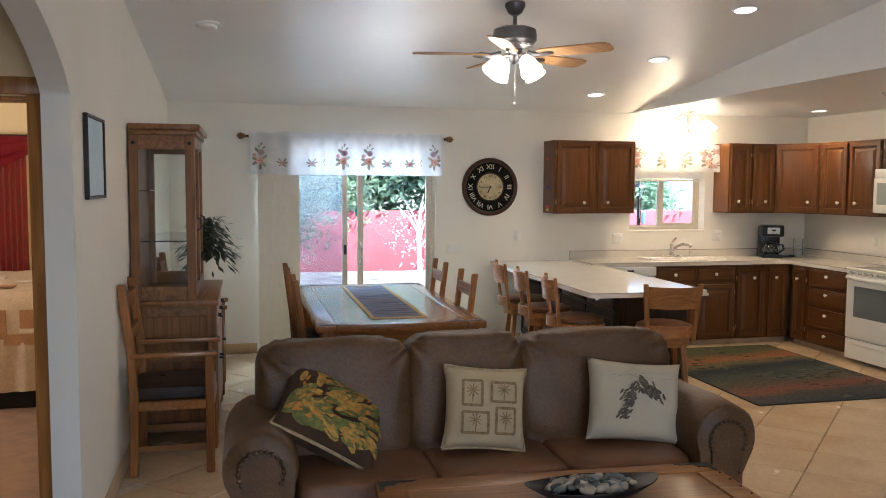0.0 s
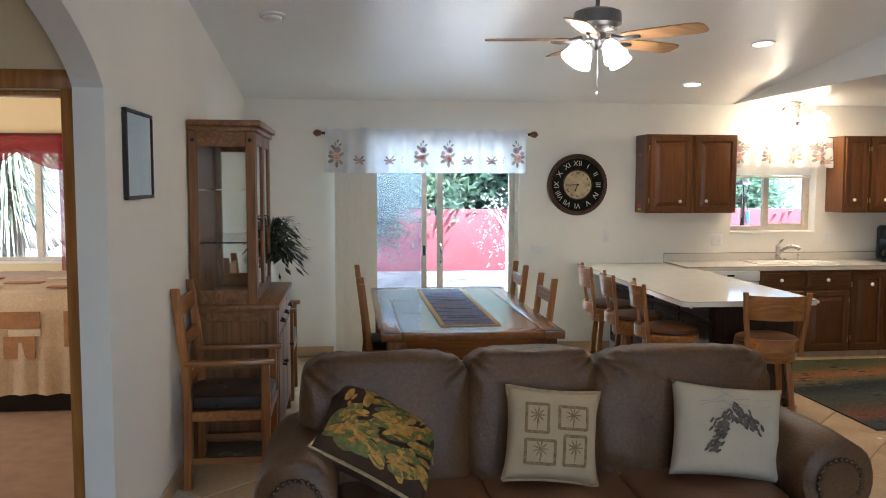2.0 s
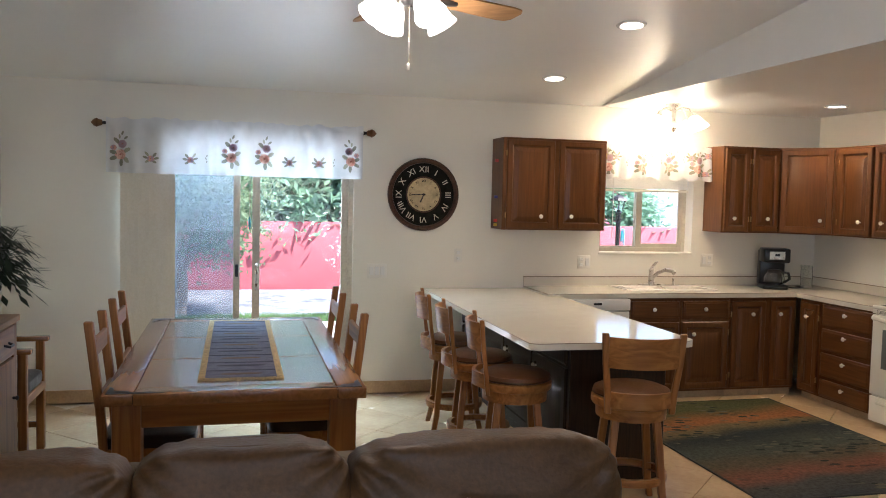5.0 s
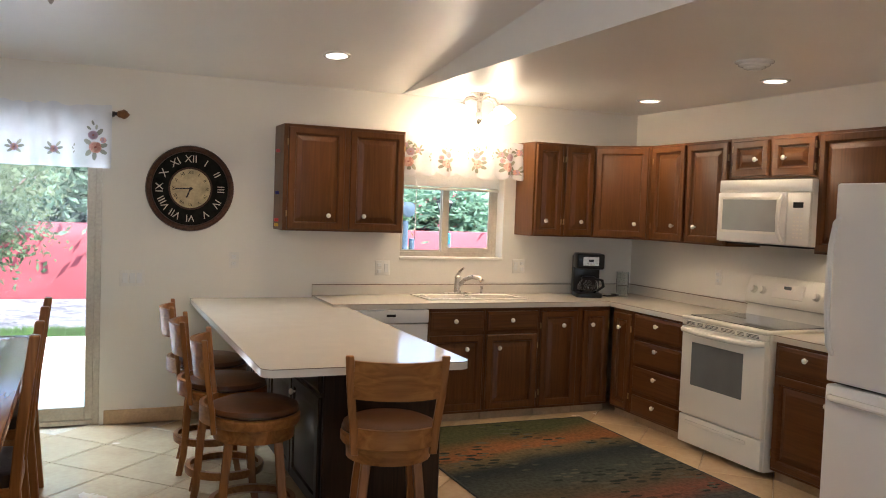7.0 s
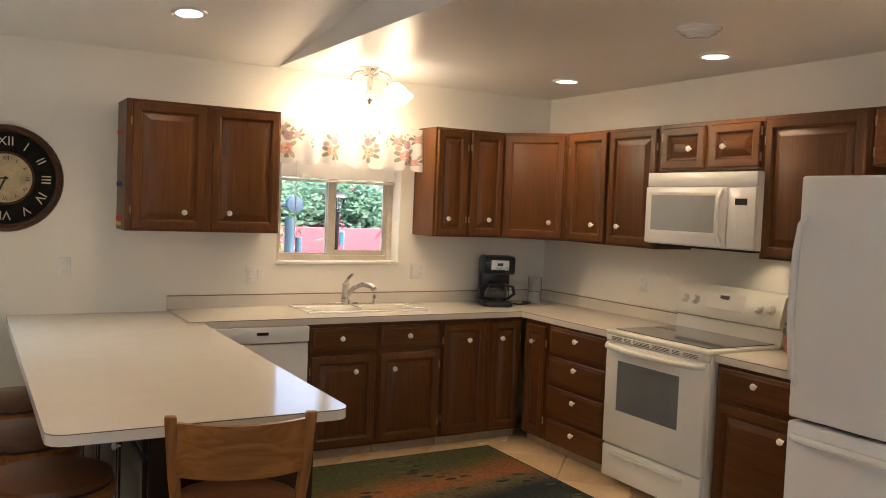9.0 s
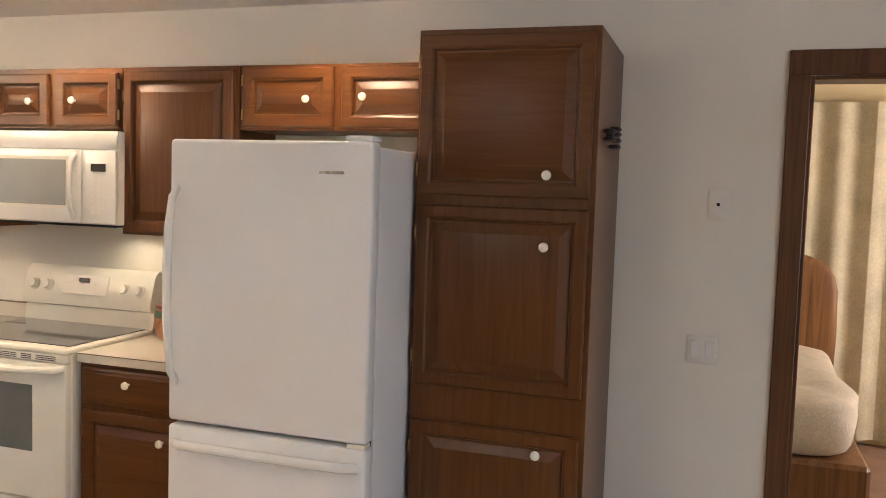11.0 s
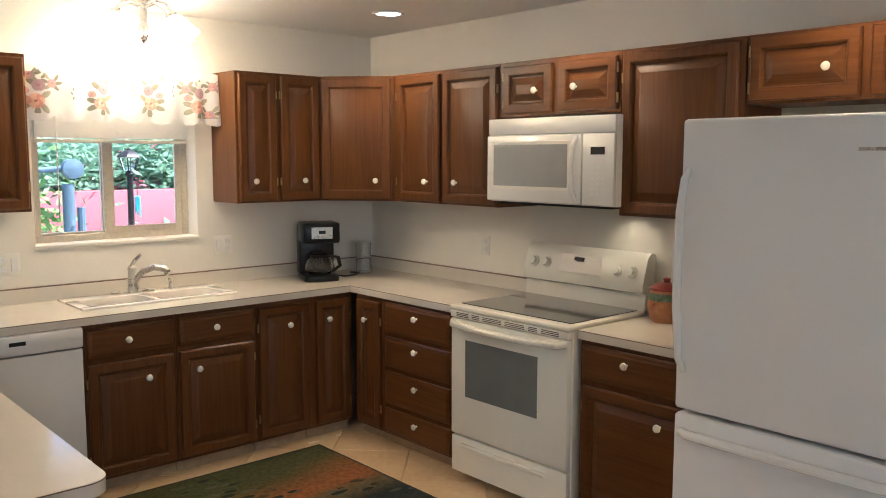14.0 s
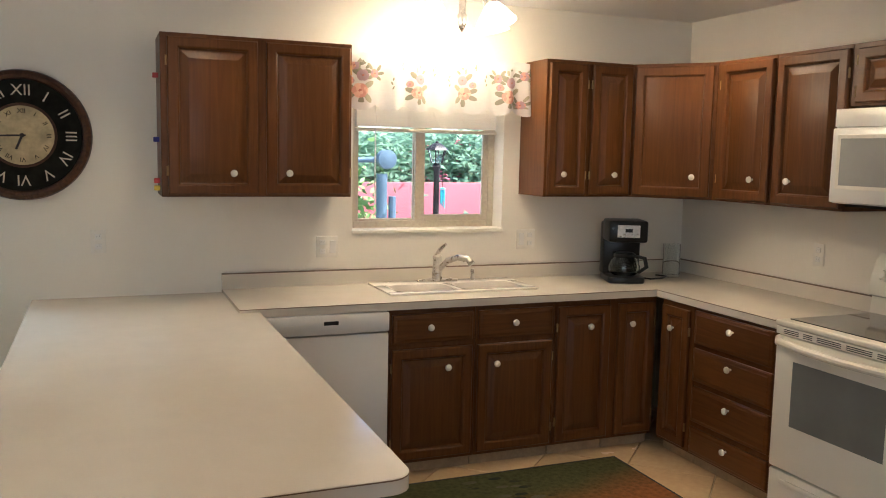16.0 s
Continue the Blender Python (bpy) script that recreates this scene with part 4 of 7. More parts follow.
CLOCK_DARK = material("clock_dark_face", (0.014, 0.014, 0.011), 0.8, vary=0.4, scale=18, bump=0.2, spec=0.06, fine=0.02)
CLOCK_CREAM = material("clock_cream_face", (0.50, 0.40, 0.22), 0.55, vary=0.25, scale=12)
NUM = material("cream_numerals", (0.62, 0.55, 0.42), 0.6, vary=0.15, scale=30)
RIM = wood("clock_rim", (0.035, 0.016, 0.009), (0.10, 0.042, 0.02), 0.4)
facing = pose(0, 0, 0, 90, 0, 0)
ck = thing("wall_clock", "large round wall clock, dark rim and roman numerals", "clock", Matrix.Translation((3.045, YB - 0.002, 1.655)) @ facing)
part("rim", lathe(bmesh.new(), [(0.258, 0.0), (0.298, 0.004), (0.302, 0.02), (0.296, 0.038), (0.280, 0.046), (0.264, 0.040), (0.258, 0.024)], 64, cap=False), RIM, ck)
part("face", lathe(bmesh.new(), [(0.262, 0.002), (0.262, 0.022), (0.160, 0.022), (0.150, 0.026), (0.001, 0.026)], 64), CLOCK_DARK, ck)
part("inner_ring", lathe(bmesh.new(), [(0.148, 0.0262), (0.150, 0.031), (0.142, 0.033), (0.136, 0.0268)], 48, cap=False), RIM, ck)
part("inner_face", lathe(bmesh.new(), [(0.137, 0.0262), (0.137, 0.028), (0.001, 0.028)], 48), CLOCK_CREAM, ck)
for k, s in enumerate(("XII", "I", "II", "III", "IV", "V", "VI", "VII", "VIII", "IX", "X", "XI")):
    a = radians(-30 * k)
    for r, sz, mt, z in ((0.206, 0.072, NUM, 0.0235), (0.112, 0.030, CLOCK_DARK, 0.029)):
        lettering(s, sz, mt, ck, pose(-r * math.sin(a), r * math.cos(a), z, 0, 0, -30 * k))
part("hour_pointer", box(bmesh.new(), -0.005, -0.01, 0.031, 0.005, 0.07, 0.033, 0.0005), IRON, ck, m=pose(0, 0, 0, 0, 0, 157))
part("minute_pointer", box(bmesh.new(), -0.004, -0.015, 0.034, 0.004, 0.105, 0.036, 0.0005), IRON, ck, m=pose(0, 0, 0, 0, 0, 92))
part("hub", lathe(bmesh.new(), [(0.010, 0.028), (0.010, 0.038), (0.003, 0.041)], 12), IRON, ck)

pf = thing("picture_frame", "dark framed pale blue picture on the wall", "picture", pose(XL, 3.855, 1.605))
b = bmesh.new()
for y0, y1, z0, z1 in ((0, 0.485, 0, 0.016), (0, 0.485, 0.377, 0.393), (0, 0.016, 0.016, 0.377), (0.469, 0.485, 0.016, 0.377)):
    box(b, 0, y0, z0, 0.022, y1, z1, 0.003)
part("frame_moulding", b, IRON, pf)
part("print", box(bmesh.new(), 0.002, 0.016, 0.016, 0.012, 0.469, 0.377), material("pale_blue_print", (0.48, 0.62, 0.70), 0.7, vary=0.12, scale=3, second=(0.60, 0.72, 0.79), spec=0.2), pf)


def plate(name, label, category, m, w, h, pieces):
    p = thing(name, label, category, m)
    part("cover", box(bmesh.new(), -w / 2, -0.007, -h / 2, w / 2, 0, h / 2, 0.003, 2), PLASTER_W, p)
    for nm, x, z, pw, ph, mt in pieces:
        part(nm, box(bmesh.new(), x - pw / 2, -0.011, z - ph / 2, x + pw / 2, -0.006, z + ph / 2, 0.001), mt, p)


sock = [("socket", 0, 0.024, 0.030, 0.026, WHITE), ("socket", 0, -0.024, 0.030, 0.026, WHITE), ("slot", -0.006, 0.026, 0.003, 0.010, BLACK), ("slot", 0.006, 0.026, 0.003, 0.010, BLACK), ("slot", -0.006, -0.022, 0.003, 0.010, BLACK), ("slot", 0.006, -0.022, 0.003, 0.010, BLACK)]
plate("light_switch", "white triple rocker light switch", "switch", pose(2.67, YB, 1.02), 0.165, 0.115, [("rocker", -0.046, 0, 0.034, 0.068, WHITE), ("rocker", 0, 0, 0.034, 0.068, WHITE), ("rocker", 0.046, 0, 0.034, 0.068, WHITE)])
plate("outlet", "white wall outlet on the cream wall", "outlet", pose(3.36, YB, 1.15), 0.07, 0.115, sock)
plate("outlet", "white double outlet plate above the counter", "outlet", pose(4.50, YB, 1.10), 0.12, 0.115, [(n, x - 0.026, z, w, h, mt) for n, x, z, w, h, mt in sock] + [("rocker", 0.03, 0, 0.032, 0.068, WHITE)])
plate("outlet", "white double outlet plate beside the window", "outlet", pose(5.70, YB, 1.12), 0.12, 0.115, [(n, x + 0.026, z, w, h, mt) for n, x, z, w, h, mt in sock] + [("rocker", -0.03, 0, 0.032, 0.068, WHITE)])
plate("outlet", "white wall outlet in the kitchen corner", "outlet", pose(6.52, YB, 1.12), 0.07, 0.115, sock)
plate("outlet", "white wall outlet beside the range", "outlet", pose(XR, 7.10, 1.13, 0, 0, -90), 0.07, 0.115, sock)
plate("light_switch", "white double light switch beside the doorway", "switch", pose(XR, 3.36, 1.03, 0, 0, -90), 0.12, 0.115, [("rocker", -0.028, 0, 0.034, 0.068, WHITE), ("rocker", 0.028, 0, 0.034, 0.068, WHITE)])
plate("thermostat", "small white thermostat plate", "thermostat", pose(XR, 3.33, 1.61, 0, 0, -90), 0.075, 0.12, [("sensor", 0, 0, 0.012, 0.012, BLACK)])
wh = thing("wall_hook", "black iron leaf hook on the pantry side", "hook")
for a in (-35, -10, 12, 30, 168, 195):
    part("leaf", superbox(bmesh.new(), (6.42 + 0.075 * math.cos(radians(a)), 3.702, 1.845 + 0.06 * math.sin(radians(a))), (0.05, 0.022, 0.009), 0.8, 10, 6), IRON, wh)
part("mount", box(bmesh.new(), 6.40, 3.700, 1.83, 6.44, 3.7245, 1.86, 0.003), IRON, wh)
for z, mt, lb in ((1.42, (0.7, 0.5, 0.05), "yellow clip magnet on the cabinet side"), (1.455, (0.6, 0.05, 0.04), "red clip magnet on the cabinet side"), (1.65, (0.03, 0.03, 0.25), "dark blue clip magnet on the cabinet side"), (1.95, (0.4, 0.05, 0.05), "small red clip on the cabinet side")):
    cl = thing("magnet_clip", lb, "magnet", pose(3.6415, 8.06, z), "clips on the cabinet side")
    part("clip", box(bmesh.new(), -0.028, -0.012, -0.012, 0.0, 0.012, 0.012, 0.004, 2), material("clip_plastic", mt, 0.4), cl)


# ---- lamps ----
kl = thing("ceiling_light", "semi-flush ceiling light with lit frosted shades", "ceiling light", pose(5.08, 7.80, 0))
part("canopy", lathe(bmesh.new(), [(0.075, Z0), (0.075, Z0 - 0.012), (0.055, Z0 - 0.03), (0.02, Z0 - 0.04), (0.018, Z0 - 0.14), (0.028, Z0 - 0.16), (0.024, Z0 - 0.20), (0.006, Z0 - 0.235)], 20), STEEL, kl)
bell = [(0.020, 0.0), (0.035, -0.006), (0.055, -0.03), (0.078, -0.07), (0.100, -0.10), (0.094, -0.10), (0.072, -0.068), (0.05, -0.03), (0.03, -0.008), (0.016, -0.006)]
for k in range(4):
    a = radians(25 + 90 * k)
    c, s = math.cos(a), math.sin(a)
    part("arm", tube(bmesh.new(), [(0, 0, Z0 - 0.06), (c * 0.08, s * 0.08, Z0 - 0.03), (c * 0.15, s * 0.15, Z0 - 0.05), (c * 0.19, s * 0.19, Z0 - 0.10)], 0.007, 8), STEEL, kl)
    m = Matrix.Translation((c * 0.19, s * 0.19, Z0 - 0.10)) @ Matrix.Rotation(radians(-18), 4, Vector((-s, c, 0)))
    part("socket_cup", lathe(bmesh.new(), [(0.010, 0.01), (0.022, 0.0), (0.024, -0.015), (0.02, -0.02)], 14, m), STEEL, kl)
    part("shade", lathe(bmesh.new(), [(r, z - 0.014) for r, z in bell], 24, m, False), SHADE, kl, "lit frosted glass shade")
    p = Vector((5.08, 7.80, 0)) + m @ Vector((0, 0, -0.145))
    lamp("kitchen_lamp_bulb", "POINT", Matrix.Translation(p), 1.1, (1.0, 0.74, 0.42), 0.04)

fan = thing("ceiling_fan", "pewter ceiling fan, five wooden blades, lit glass shades", "ceiling fan", pose(2.255, 5.0, 0.0))
ZB = 2.515
zt = zc(5.0)
part("canopy", lathe(bmesh.new(), [(0.065, zt + 0.01), (0.065, zt - 0.02), (0.045, zt - 0.06), (0.02, zt - 0.075)], 20), PEWTER, fan)
part("downrod", tube(bmesh.new(), [(0, 0, zt - 0.06), (0, 0, 2.67)], 0.013, 10), PEWTER, fan)
part("motor", lathe(bmesh.new(), [(0.03, 2.69), (0.10, 2.685), (0.135, 2.67), (0.14, 2.64), (0.14, 2.60), (0.125, 2.585), (0.12, 2.575), (0.09, 2.56), (0.05, 2.55), (0.05, 2.50), (0.035, 2.47), (0.02, 2.455)], 32), PEWTER, fan)
for k in range(16):
    a = 2 * math.pi * k / 16
    part("vent_fin", box(bmesh.new(), 0.075, -0.006, -0.008, 0.118, 0.006, 0.004), STEEL, fan, m=pose(0, 0, 2.572, 0, 0, math.degrees(a)))
prof = [(0.17, 0.045), (0.22, 0.058), (0.40, 0.066), (0.58, 0.070), (0.635, 0.062), (0.655, 0.035)]
for k in range(5):
    m = pose(0, 0, ZB, 0, 0, -45 + 72 * k) @ Matrix.Rotation(radians(-13), 4, "X")
    b = loft(bmesh.new(), [[m @ Vector((x, y, z)) for x, w in prof for y, z in [(w, dz)]] + [m @ Vector((x, -w, dz)) for x, w in reversed(prof)] for dz in (-0.004, 0.004)])
    part("blade", b, BLADE, fan)
    part("blade_iron", tube(bmesh.new(), [m @ Vector((0.09, 0, 0.012)), m @ Vector((0.15, 0.02, -0.006)), m @ Vector((0.22, 0.0, -0.008)), m @ Vector((0.27, 0, -0.008))], [0.012, 0.016, 0.02, 0.012], 8), PEWTER, fan)
for k in range(4):
    a = radians(20 + 90 * k)
    c, s = math.cos(a), math.sin(a)
    part("lamp_arm", tube(bmesh.new(), [(c * 0.03, s * 0.03, 2.50), (c * 0.08, s * 0.08, 2.505), (c * 0.10, s * 0.10, 2.485)], 0.010, 8), STEEL, fan)
    m = Matrix.Translation((c * 0.10, s * 0.10, 2.487)) @ Matrix.Rotation(radians(-38), 4, Vector((-s, c, 0)))
    part("shade", lathe(bmesh.new(), [(0.018, 0.0), (0.035, -0.012), (0.052, -0.05), (0.060, -0.09), (0.072, -0.125), (0.068, -0.125), (0.055, -0.088), (0.046, -0.048), (0.03, -0.014)], 20, m, False), SHADE_FAN, fan, "lit frosted tulip shade")
    lamp("fan_lamp_bulb", "POINT", Matrix.Translation(Vector((2.255, 5.0, 0)) + m @ Vector((0, 0, -0.16))), 1.0, (1.0, 0.88, 0.68), 0.04)
part("pull_chain", tube(bmesh.new(), [(0.0, -0.01, 2.455), (0, -0.01, 2.215)], 0.0022, 6), STEEL, fan)
part("chain_bob", lathe(bmesh.new(), [(0.003, 2.215), (0.009, 2.205), (0.009, 2.19), (0.003, 2.18)], 10, Matrix.Translation((0, -0.01, 0))), STEEL, fan)


def downlight(x, y, flat):
    z = Z0 if flat else zc(y)
    m = pose(x, y, z - 0.001, 0 if flat else -math.degrees(math.atan(SLOPE)), 0, 0)
    d = thing("recessed_downlight", "white recessed ceiling downlight, switched on", "downlight", m, "ceiling downlights")
    part("trim_ring", lathe(bmesh.new(), [(0.068, -0.004), (0.070, -0.010), (0.088, -0.007), (0.092, 0.0), (0.066, 0.0)], 28, cap=False), WHITE, d)
    part("lens", lathe(bmesh.new(), [(0.067, -0.001), (0.067, -0.005), (0.001, -0.006)], 24), CAN, d, "glowing lens")
    lamp("downlight_lamp", "SPOT", m @ pose(0, 0, -0.03), 5.2 if flat else 4.0, (1.0, 0.73, 0.42), 0.05)


for x, y, f in ((3.855, 7.40, 0), (3.845, 6.12, 0), (3.81, 4.85, 0), (6.295, 7.35, 1), (6.31, 6.10, 1), (6.235, 4.81, 1)):
    downlight(x, y, f)
sd = thing("smoke_detector", "round white ceiling smoke detector", "smoke detector", pose(0.33, 5.73, zc(5.73), -math.degrees(math.atan(SLOPE)), 0, 0))
part("base", lathe(bmesh.new(), [(0.085, 0), (0.085, -0.012), (0.07, -0.016)], 28), WHITE, sd)
part("cap", lathe(bmesh.new(), [(0.060, -0.014), (0.060, -0.032), (0.045, -0.042), (0.01, -0.044)], 24), PLASTER_W, sd)
vt = thing("ceiling_vent", "round white ceiling air vent", "vent", pose(5.755, 5.69, Z0))
for r, z in ((0.105, -0.004), (0.085, -0.020), (0.060, -0.034)):
    part("ring", lathe(bmesh.new(), [(r, 0), (r, z - 0.004), (r - 0.022, z - 0.012), (r - 0.026, z - 0.006), (r - 0.01, 0)], 32), WHITE, vt)


# ---- counter things ----
cm = thing("coffee_maker", "black drip coffee maker with a glass carafe", "coffee maker", pose(6.20, 7.95, CNT, 0, 0, -22))
cm.scale = (1.28, 1.1, 1.0)
part("base", superbox(bmesh.new(), (0, 0, 0.02), (0.085, 0.13, 0.02), 0.25, 24, 8), BLACK, cm)
part("tower", box(bmesh.new(), -0.085, 0.03, 0.03, 0.085, 0.13, 0.34, 0.012, 2), BLACK, cm)
part("brew_head", box(bmesh.new(), -0.088, -0.12, 0.235, 0.088, 0.06, 0.362, 0.014, 2), BLACK, cm)
cpn = part("control_plate", box(bmesh.new(), -0.05, -0.123, 0.265, 0.05, -0.119, 0.335, 0.001), STEEL, cm)
part("display", box(bmesh.new(), -0.016, -0.125, 0.295, 0.016, -0.122, 0.315), BLACK, cpn)
car = part("carafe", lathe(bmesh.new(), [(0.05, 0.042), (0.068, 0.06), (0.072, 0.09), (0.062, 0.125), (0.045, 0.15), (0.042, 0.15), (0.058, 0.124), (0.067, 0.09), (0.063, 0.062), (0.045, 0.046)], 24, Matrix.Translation((0, -0.045, 0)), False), GLASS, cm, "clear glass carafe")
part("lid", lathe(bmesh.new(), [(0.048, 0.148), (0.05, 0.16), (0.04, 0.172), (0.006, 0.176)], 20, Matrix.Translation((0, -0.045, 0))), BLACK, car)
part("handle", tube(bmesh.new(), [(0.04, -0.085, 0.155), (0.075, -0.125, 0.15), (0.082, -0.135, 0.10), (0.055, -0.10, 0.065)], 0.010, 8), BLACK, car)
part("cord", tube(bmesh.new(), [(0.08, 0.06, 0.012), (0.14, 0.04, 0.006), (0.20, 0.08, 0.006), (0.24, 0.16, 0.006), (0.20, 0.20, 0.006)], 0.005, 6), BLACK, cm)
vs = thing("glass_vase", "clear glass cylinder vase on the counter", "vase", pose(6.60, 8.02, CNT))
part("vase", lathe(bmesh.new(), [(0.001, 0.0), (0.05, 0.0), (0.052, 0.01), (0.052, 0.20), (0.048, 0.20), (0.048, 0.014), (0.001, 0.012)], 24, cap=False), GLASS, vs)
jr = thing("ceramic_jar", "terracotta patterned lidded jar beside the range", "jar", pose(6.66, 5.74, CNT))
TERRA = material("terracotta_glaze", (0.33, 0.12, 0.05), 0.35, vary=0.35, scale=16, second=(0.46, 0.22, 0.09))
part("pot", lathe(bmesh.new(), [(0.06, 0.0), (0.075, 0.02), (0.085, 0.07), (0.083, 0.12), (0.072, 0.15)], 28), TERRA, jr)
part("painted_band", lathe(bmesh.new(), [(0.0848, 0.105), (0.0856, 0.115), (0.079, 0.137), (0.078, 0.135)], 28, cap=False), material("green_band", (0.10, 0.16, 0.10), 0.4, vary=0.5, scale=50), jr)
part("lid", lathe(bmesh.new(), [(0.077, 0.15), (0.078, 0.16), (0.05, 0.178), (0.015, 0.184), (0.014, 0.192), (0.02, 0.202), (0.006, 0.208)], 28), material("red_lid", (0.24, 0.035, 0.025), 0.35), jr)

# ---- rug ----
RUGM = bpy.data.materials.new("landscape_rug")
RUGM.use_nodes = True
nt = RUGM.node_tree
tc, mp, nz, sp, mad, rp = [nt.nodes.new(k) for k in ("ShaderNodeTexCoord", "ShaderNodeMapping", "ShaderNodeTexNoise", "ShaderNodeSeparateXYZ", "ShaderNodeMath", "ShaderNodeValToRGB")]
mp.inputs["Rotation"].default_value = (0, 0, radians(-9))
nz.inputs["Scale"].default_value, nz.inputs["Detail"].default_value = 1.5, 9
mad.operation = "MULTIPLY_ADD"
mad.inputs[1].default_value = 0.15
sc2 = nt.nodes.new("ShaderNodeMath")
sc2.operation = "MULTIPLY_ADD"
sc2.inputs[1].default_value, sc2.inputs[2].default_value = 0.42, 0.43
nt.links.new(tc.outputs["Object"], mp.inputs[0])
nt.links.new(tc.outputs["Object"], nz.inputs[0])
nt.links.new(mp.outputs[0], sp.inputs[0])
nt.links.new(sp.outputs["Y"], sc2.inputs[0])
nt.links.new(nz.outputs[0], mad.inputs[0])
nt.links.new(sc2.outputs[0], mad.inputs[2])
rp.color_ramp.interpolation = "EASE"
els = rp.color_ramp.elements
cols = [(0.0, (0.030, 0.036, 0.046)), (0.16, (0.052, 0.054, 0.050)), (0.235, (0.155, 0.062, 0.040)), (0.345, (0.075, 0.062, 0.040)), (0.425, (0.050, 0.056, 0.046)), (0.56, (0.017, 0.024, 0.026)), (0.655, (0.105, 0.082, 0.042)), (0.70, (0.21, 0.082, 0.030)), (0.845, (0.055, 0.060, 0.026))]
els[0].position, els[0].color = cols[0][0], (*cols[0][1], 1)
els[1].position, els[1].color = cols[1][0], (*cols[1][1], 1)
for p_, c_ in cols[2:]:
    e_ = els.new(p_)
    e_.color = (*c_, 1)
nt.links.new(mad.outputs[0], rp.inputs[0])
vo, mx = nt.nodes.new("ShaderNodeTexVoronoi"), nt.nodes.new("ShaderNodeMixRGB")
vo.inputs["Scale"].default_value = 38
mx.blend_type = "OVERLAY"
mx.inputs[0].default_value = 0.34
nt.links.new(tc.outputs["Object"], vo.inputs[0])
nt.links.new(rp.outputs[0], mx.inputs[1])
nt.links.new(vo.outputs["Distance"], mx.inputs[2])
# scattered leaf shapes, pale and dark, thick in patches
lm, lv, lr = nt.nodes.new("ShaderNodeMapping"), nt.nodes.new("ShaderNodeTexVoronoi"), nt.nodes.new("ShaderNodeValToRGB")
lm.inputs["Rotation"].default_value, lm.inputs["Scale"].default_value = (0, 0, radians(35)), (9, 20, 1)
lv.inputs["Scale"].default_value = 1.0
lr.color_ramp.interpolation = "CONSTANT"
lr.color_ramp.elements[0].color, lr.color_ramp.elements[1].color = (1, 1, 1, 1), (0, 0, 0, 1)
lr.color_ramp.elements[1].position = 0.36
nt.links.new(tc.outputs["Object"], lm.inputs[0])
nt.links.new(lm.outputs[0], lv.inputs[0])
nt.links.new(lv.outputs["Distance"], lr.inputs[0])
patch, pr = nt.nodes.new("ShaderNodeTexNoise"), nt.nodes.new("ShaderNodeMapRange")
patch.inputs["Scale"].default_value = 1.9
pr.inputs["From Min"].default_value, pr.inputs["From Max"].default_value = 0.48, 0.56
nt.links.new(tc.outputs["Object"], patch.inputs[0])
nt.links.new(patch.outputs[0], pr.inputs[0])
both, hue, leafmix = nt.nodes.new("ShaderNodeMath"), nt.nodes.new("ShaderNodeValToRGB"), nt.nodes.new("ShaderNodeMixRGB")
both.operation = "MULTIPLY"
nt.links.new(lr.outputs[0], both.inputs[0])
nt.links.new(pr.outputs[0], both.inputs[1])
hue.color_ramp.interpolation = "CONSTANT"
hue.color_ramp.elements[0].color, hue.color_ramp.elements[1].color = (0.016, 0.024, 0.02, 1), (0.085, 0.085, 0.06, 1)
hue.color_ramp.elements[1].position = 0.55
nt.links.new(lv.outputs["Color"], hue.inputs[0])
nt.links.new(both.outputs[0], leafmix.inputs[0])
nt.links.new(mx.outputs[0], leafmix.inputs[1])
nt.links.new(hue.outputs[0], leafmix.inputs[2])
nt.links.new(leafmix.outputs[0], nt.nodes["Principled BSDF"].inputs["Base Color"])
nt.nodes["Principled BSDF"].inputs["Roughness"].default_value = 0.95
nt.nodes["Principled BSDF"].inputs["Specular IOR Level"].default_value = 0.15
n3, bp = nt.nodes.new("ShaderNodeTexNoise"), nt.nodes.new("ShaderNodeBump")
n3.inputs["Scale"].default_value = 250
bp.inputs["Strength"].default_value, bp.inputs["Distance"].default_value = 0.6, 0.004
nt.links.new(tc.outputs["Object"], n3.inputs[0])
nt.links.new(n3.outputs[0], bp.inputs["Height"])
nt.links.new(bp.outputs[0], nt.nodes["Principled BSDF"].inputs["Normal"])
rug = thing("rug", "green and rust landscape patterned kitchen rug", "rug", pose(5.135, 6.44, 0))
part("rug_surface", box(bmesh.new(), -0.765, -1.07, 0.001, 0.765, 1.07, 0.011, 0.003), RUGM, rug)
b = bmesh.new()
for x0, y0, x1, y1 in ((-0.775, -1.08, 0.775, -1.066), (-0.775, 1.066, 0.775, 1.08), (-0.775, -1.066, -0.761, 1.066), (0.761, -1.066, 0.775, 1.066)):
    box(b, x0, y0, 0.001, x1, y1, 0.0125, 0.003)
part("binding", b, material("dark_binding", (0.03, 0.03, 0.028), 0.9, vary=0.3, scale=40), rug)


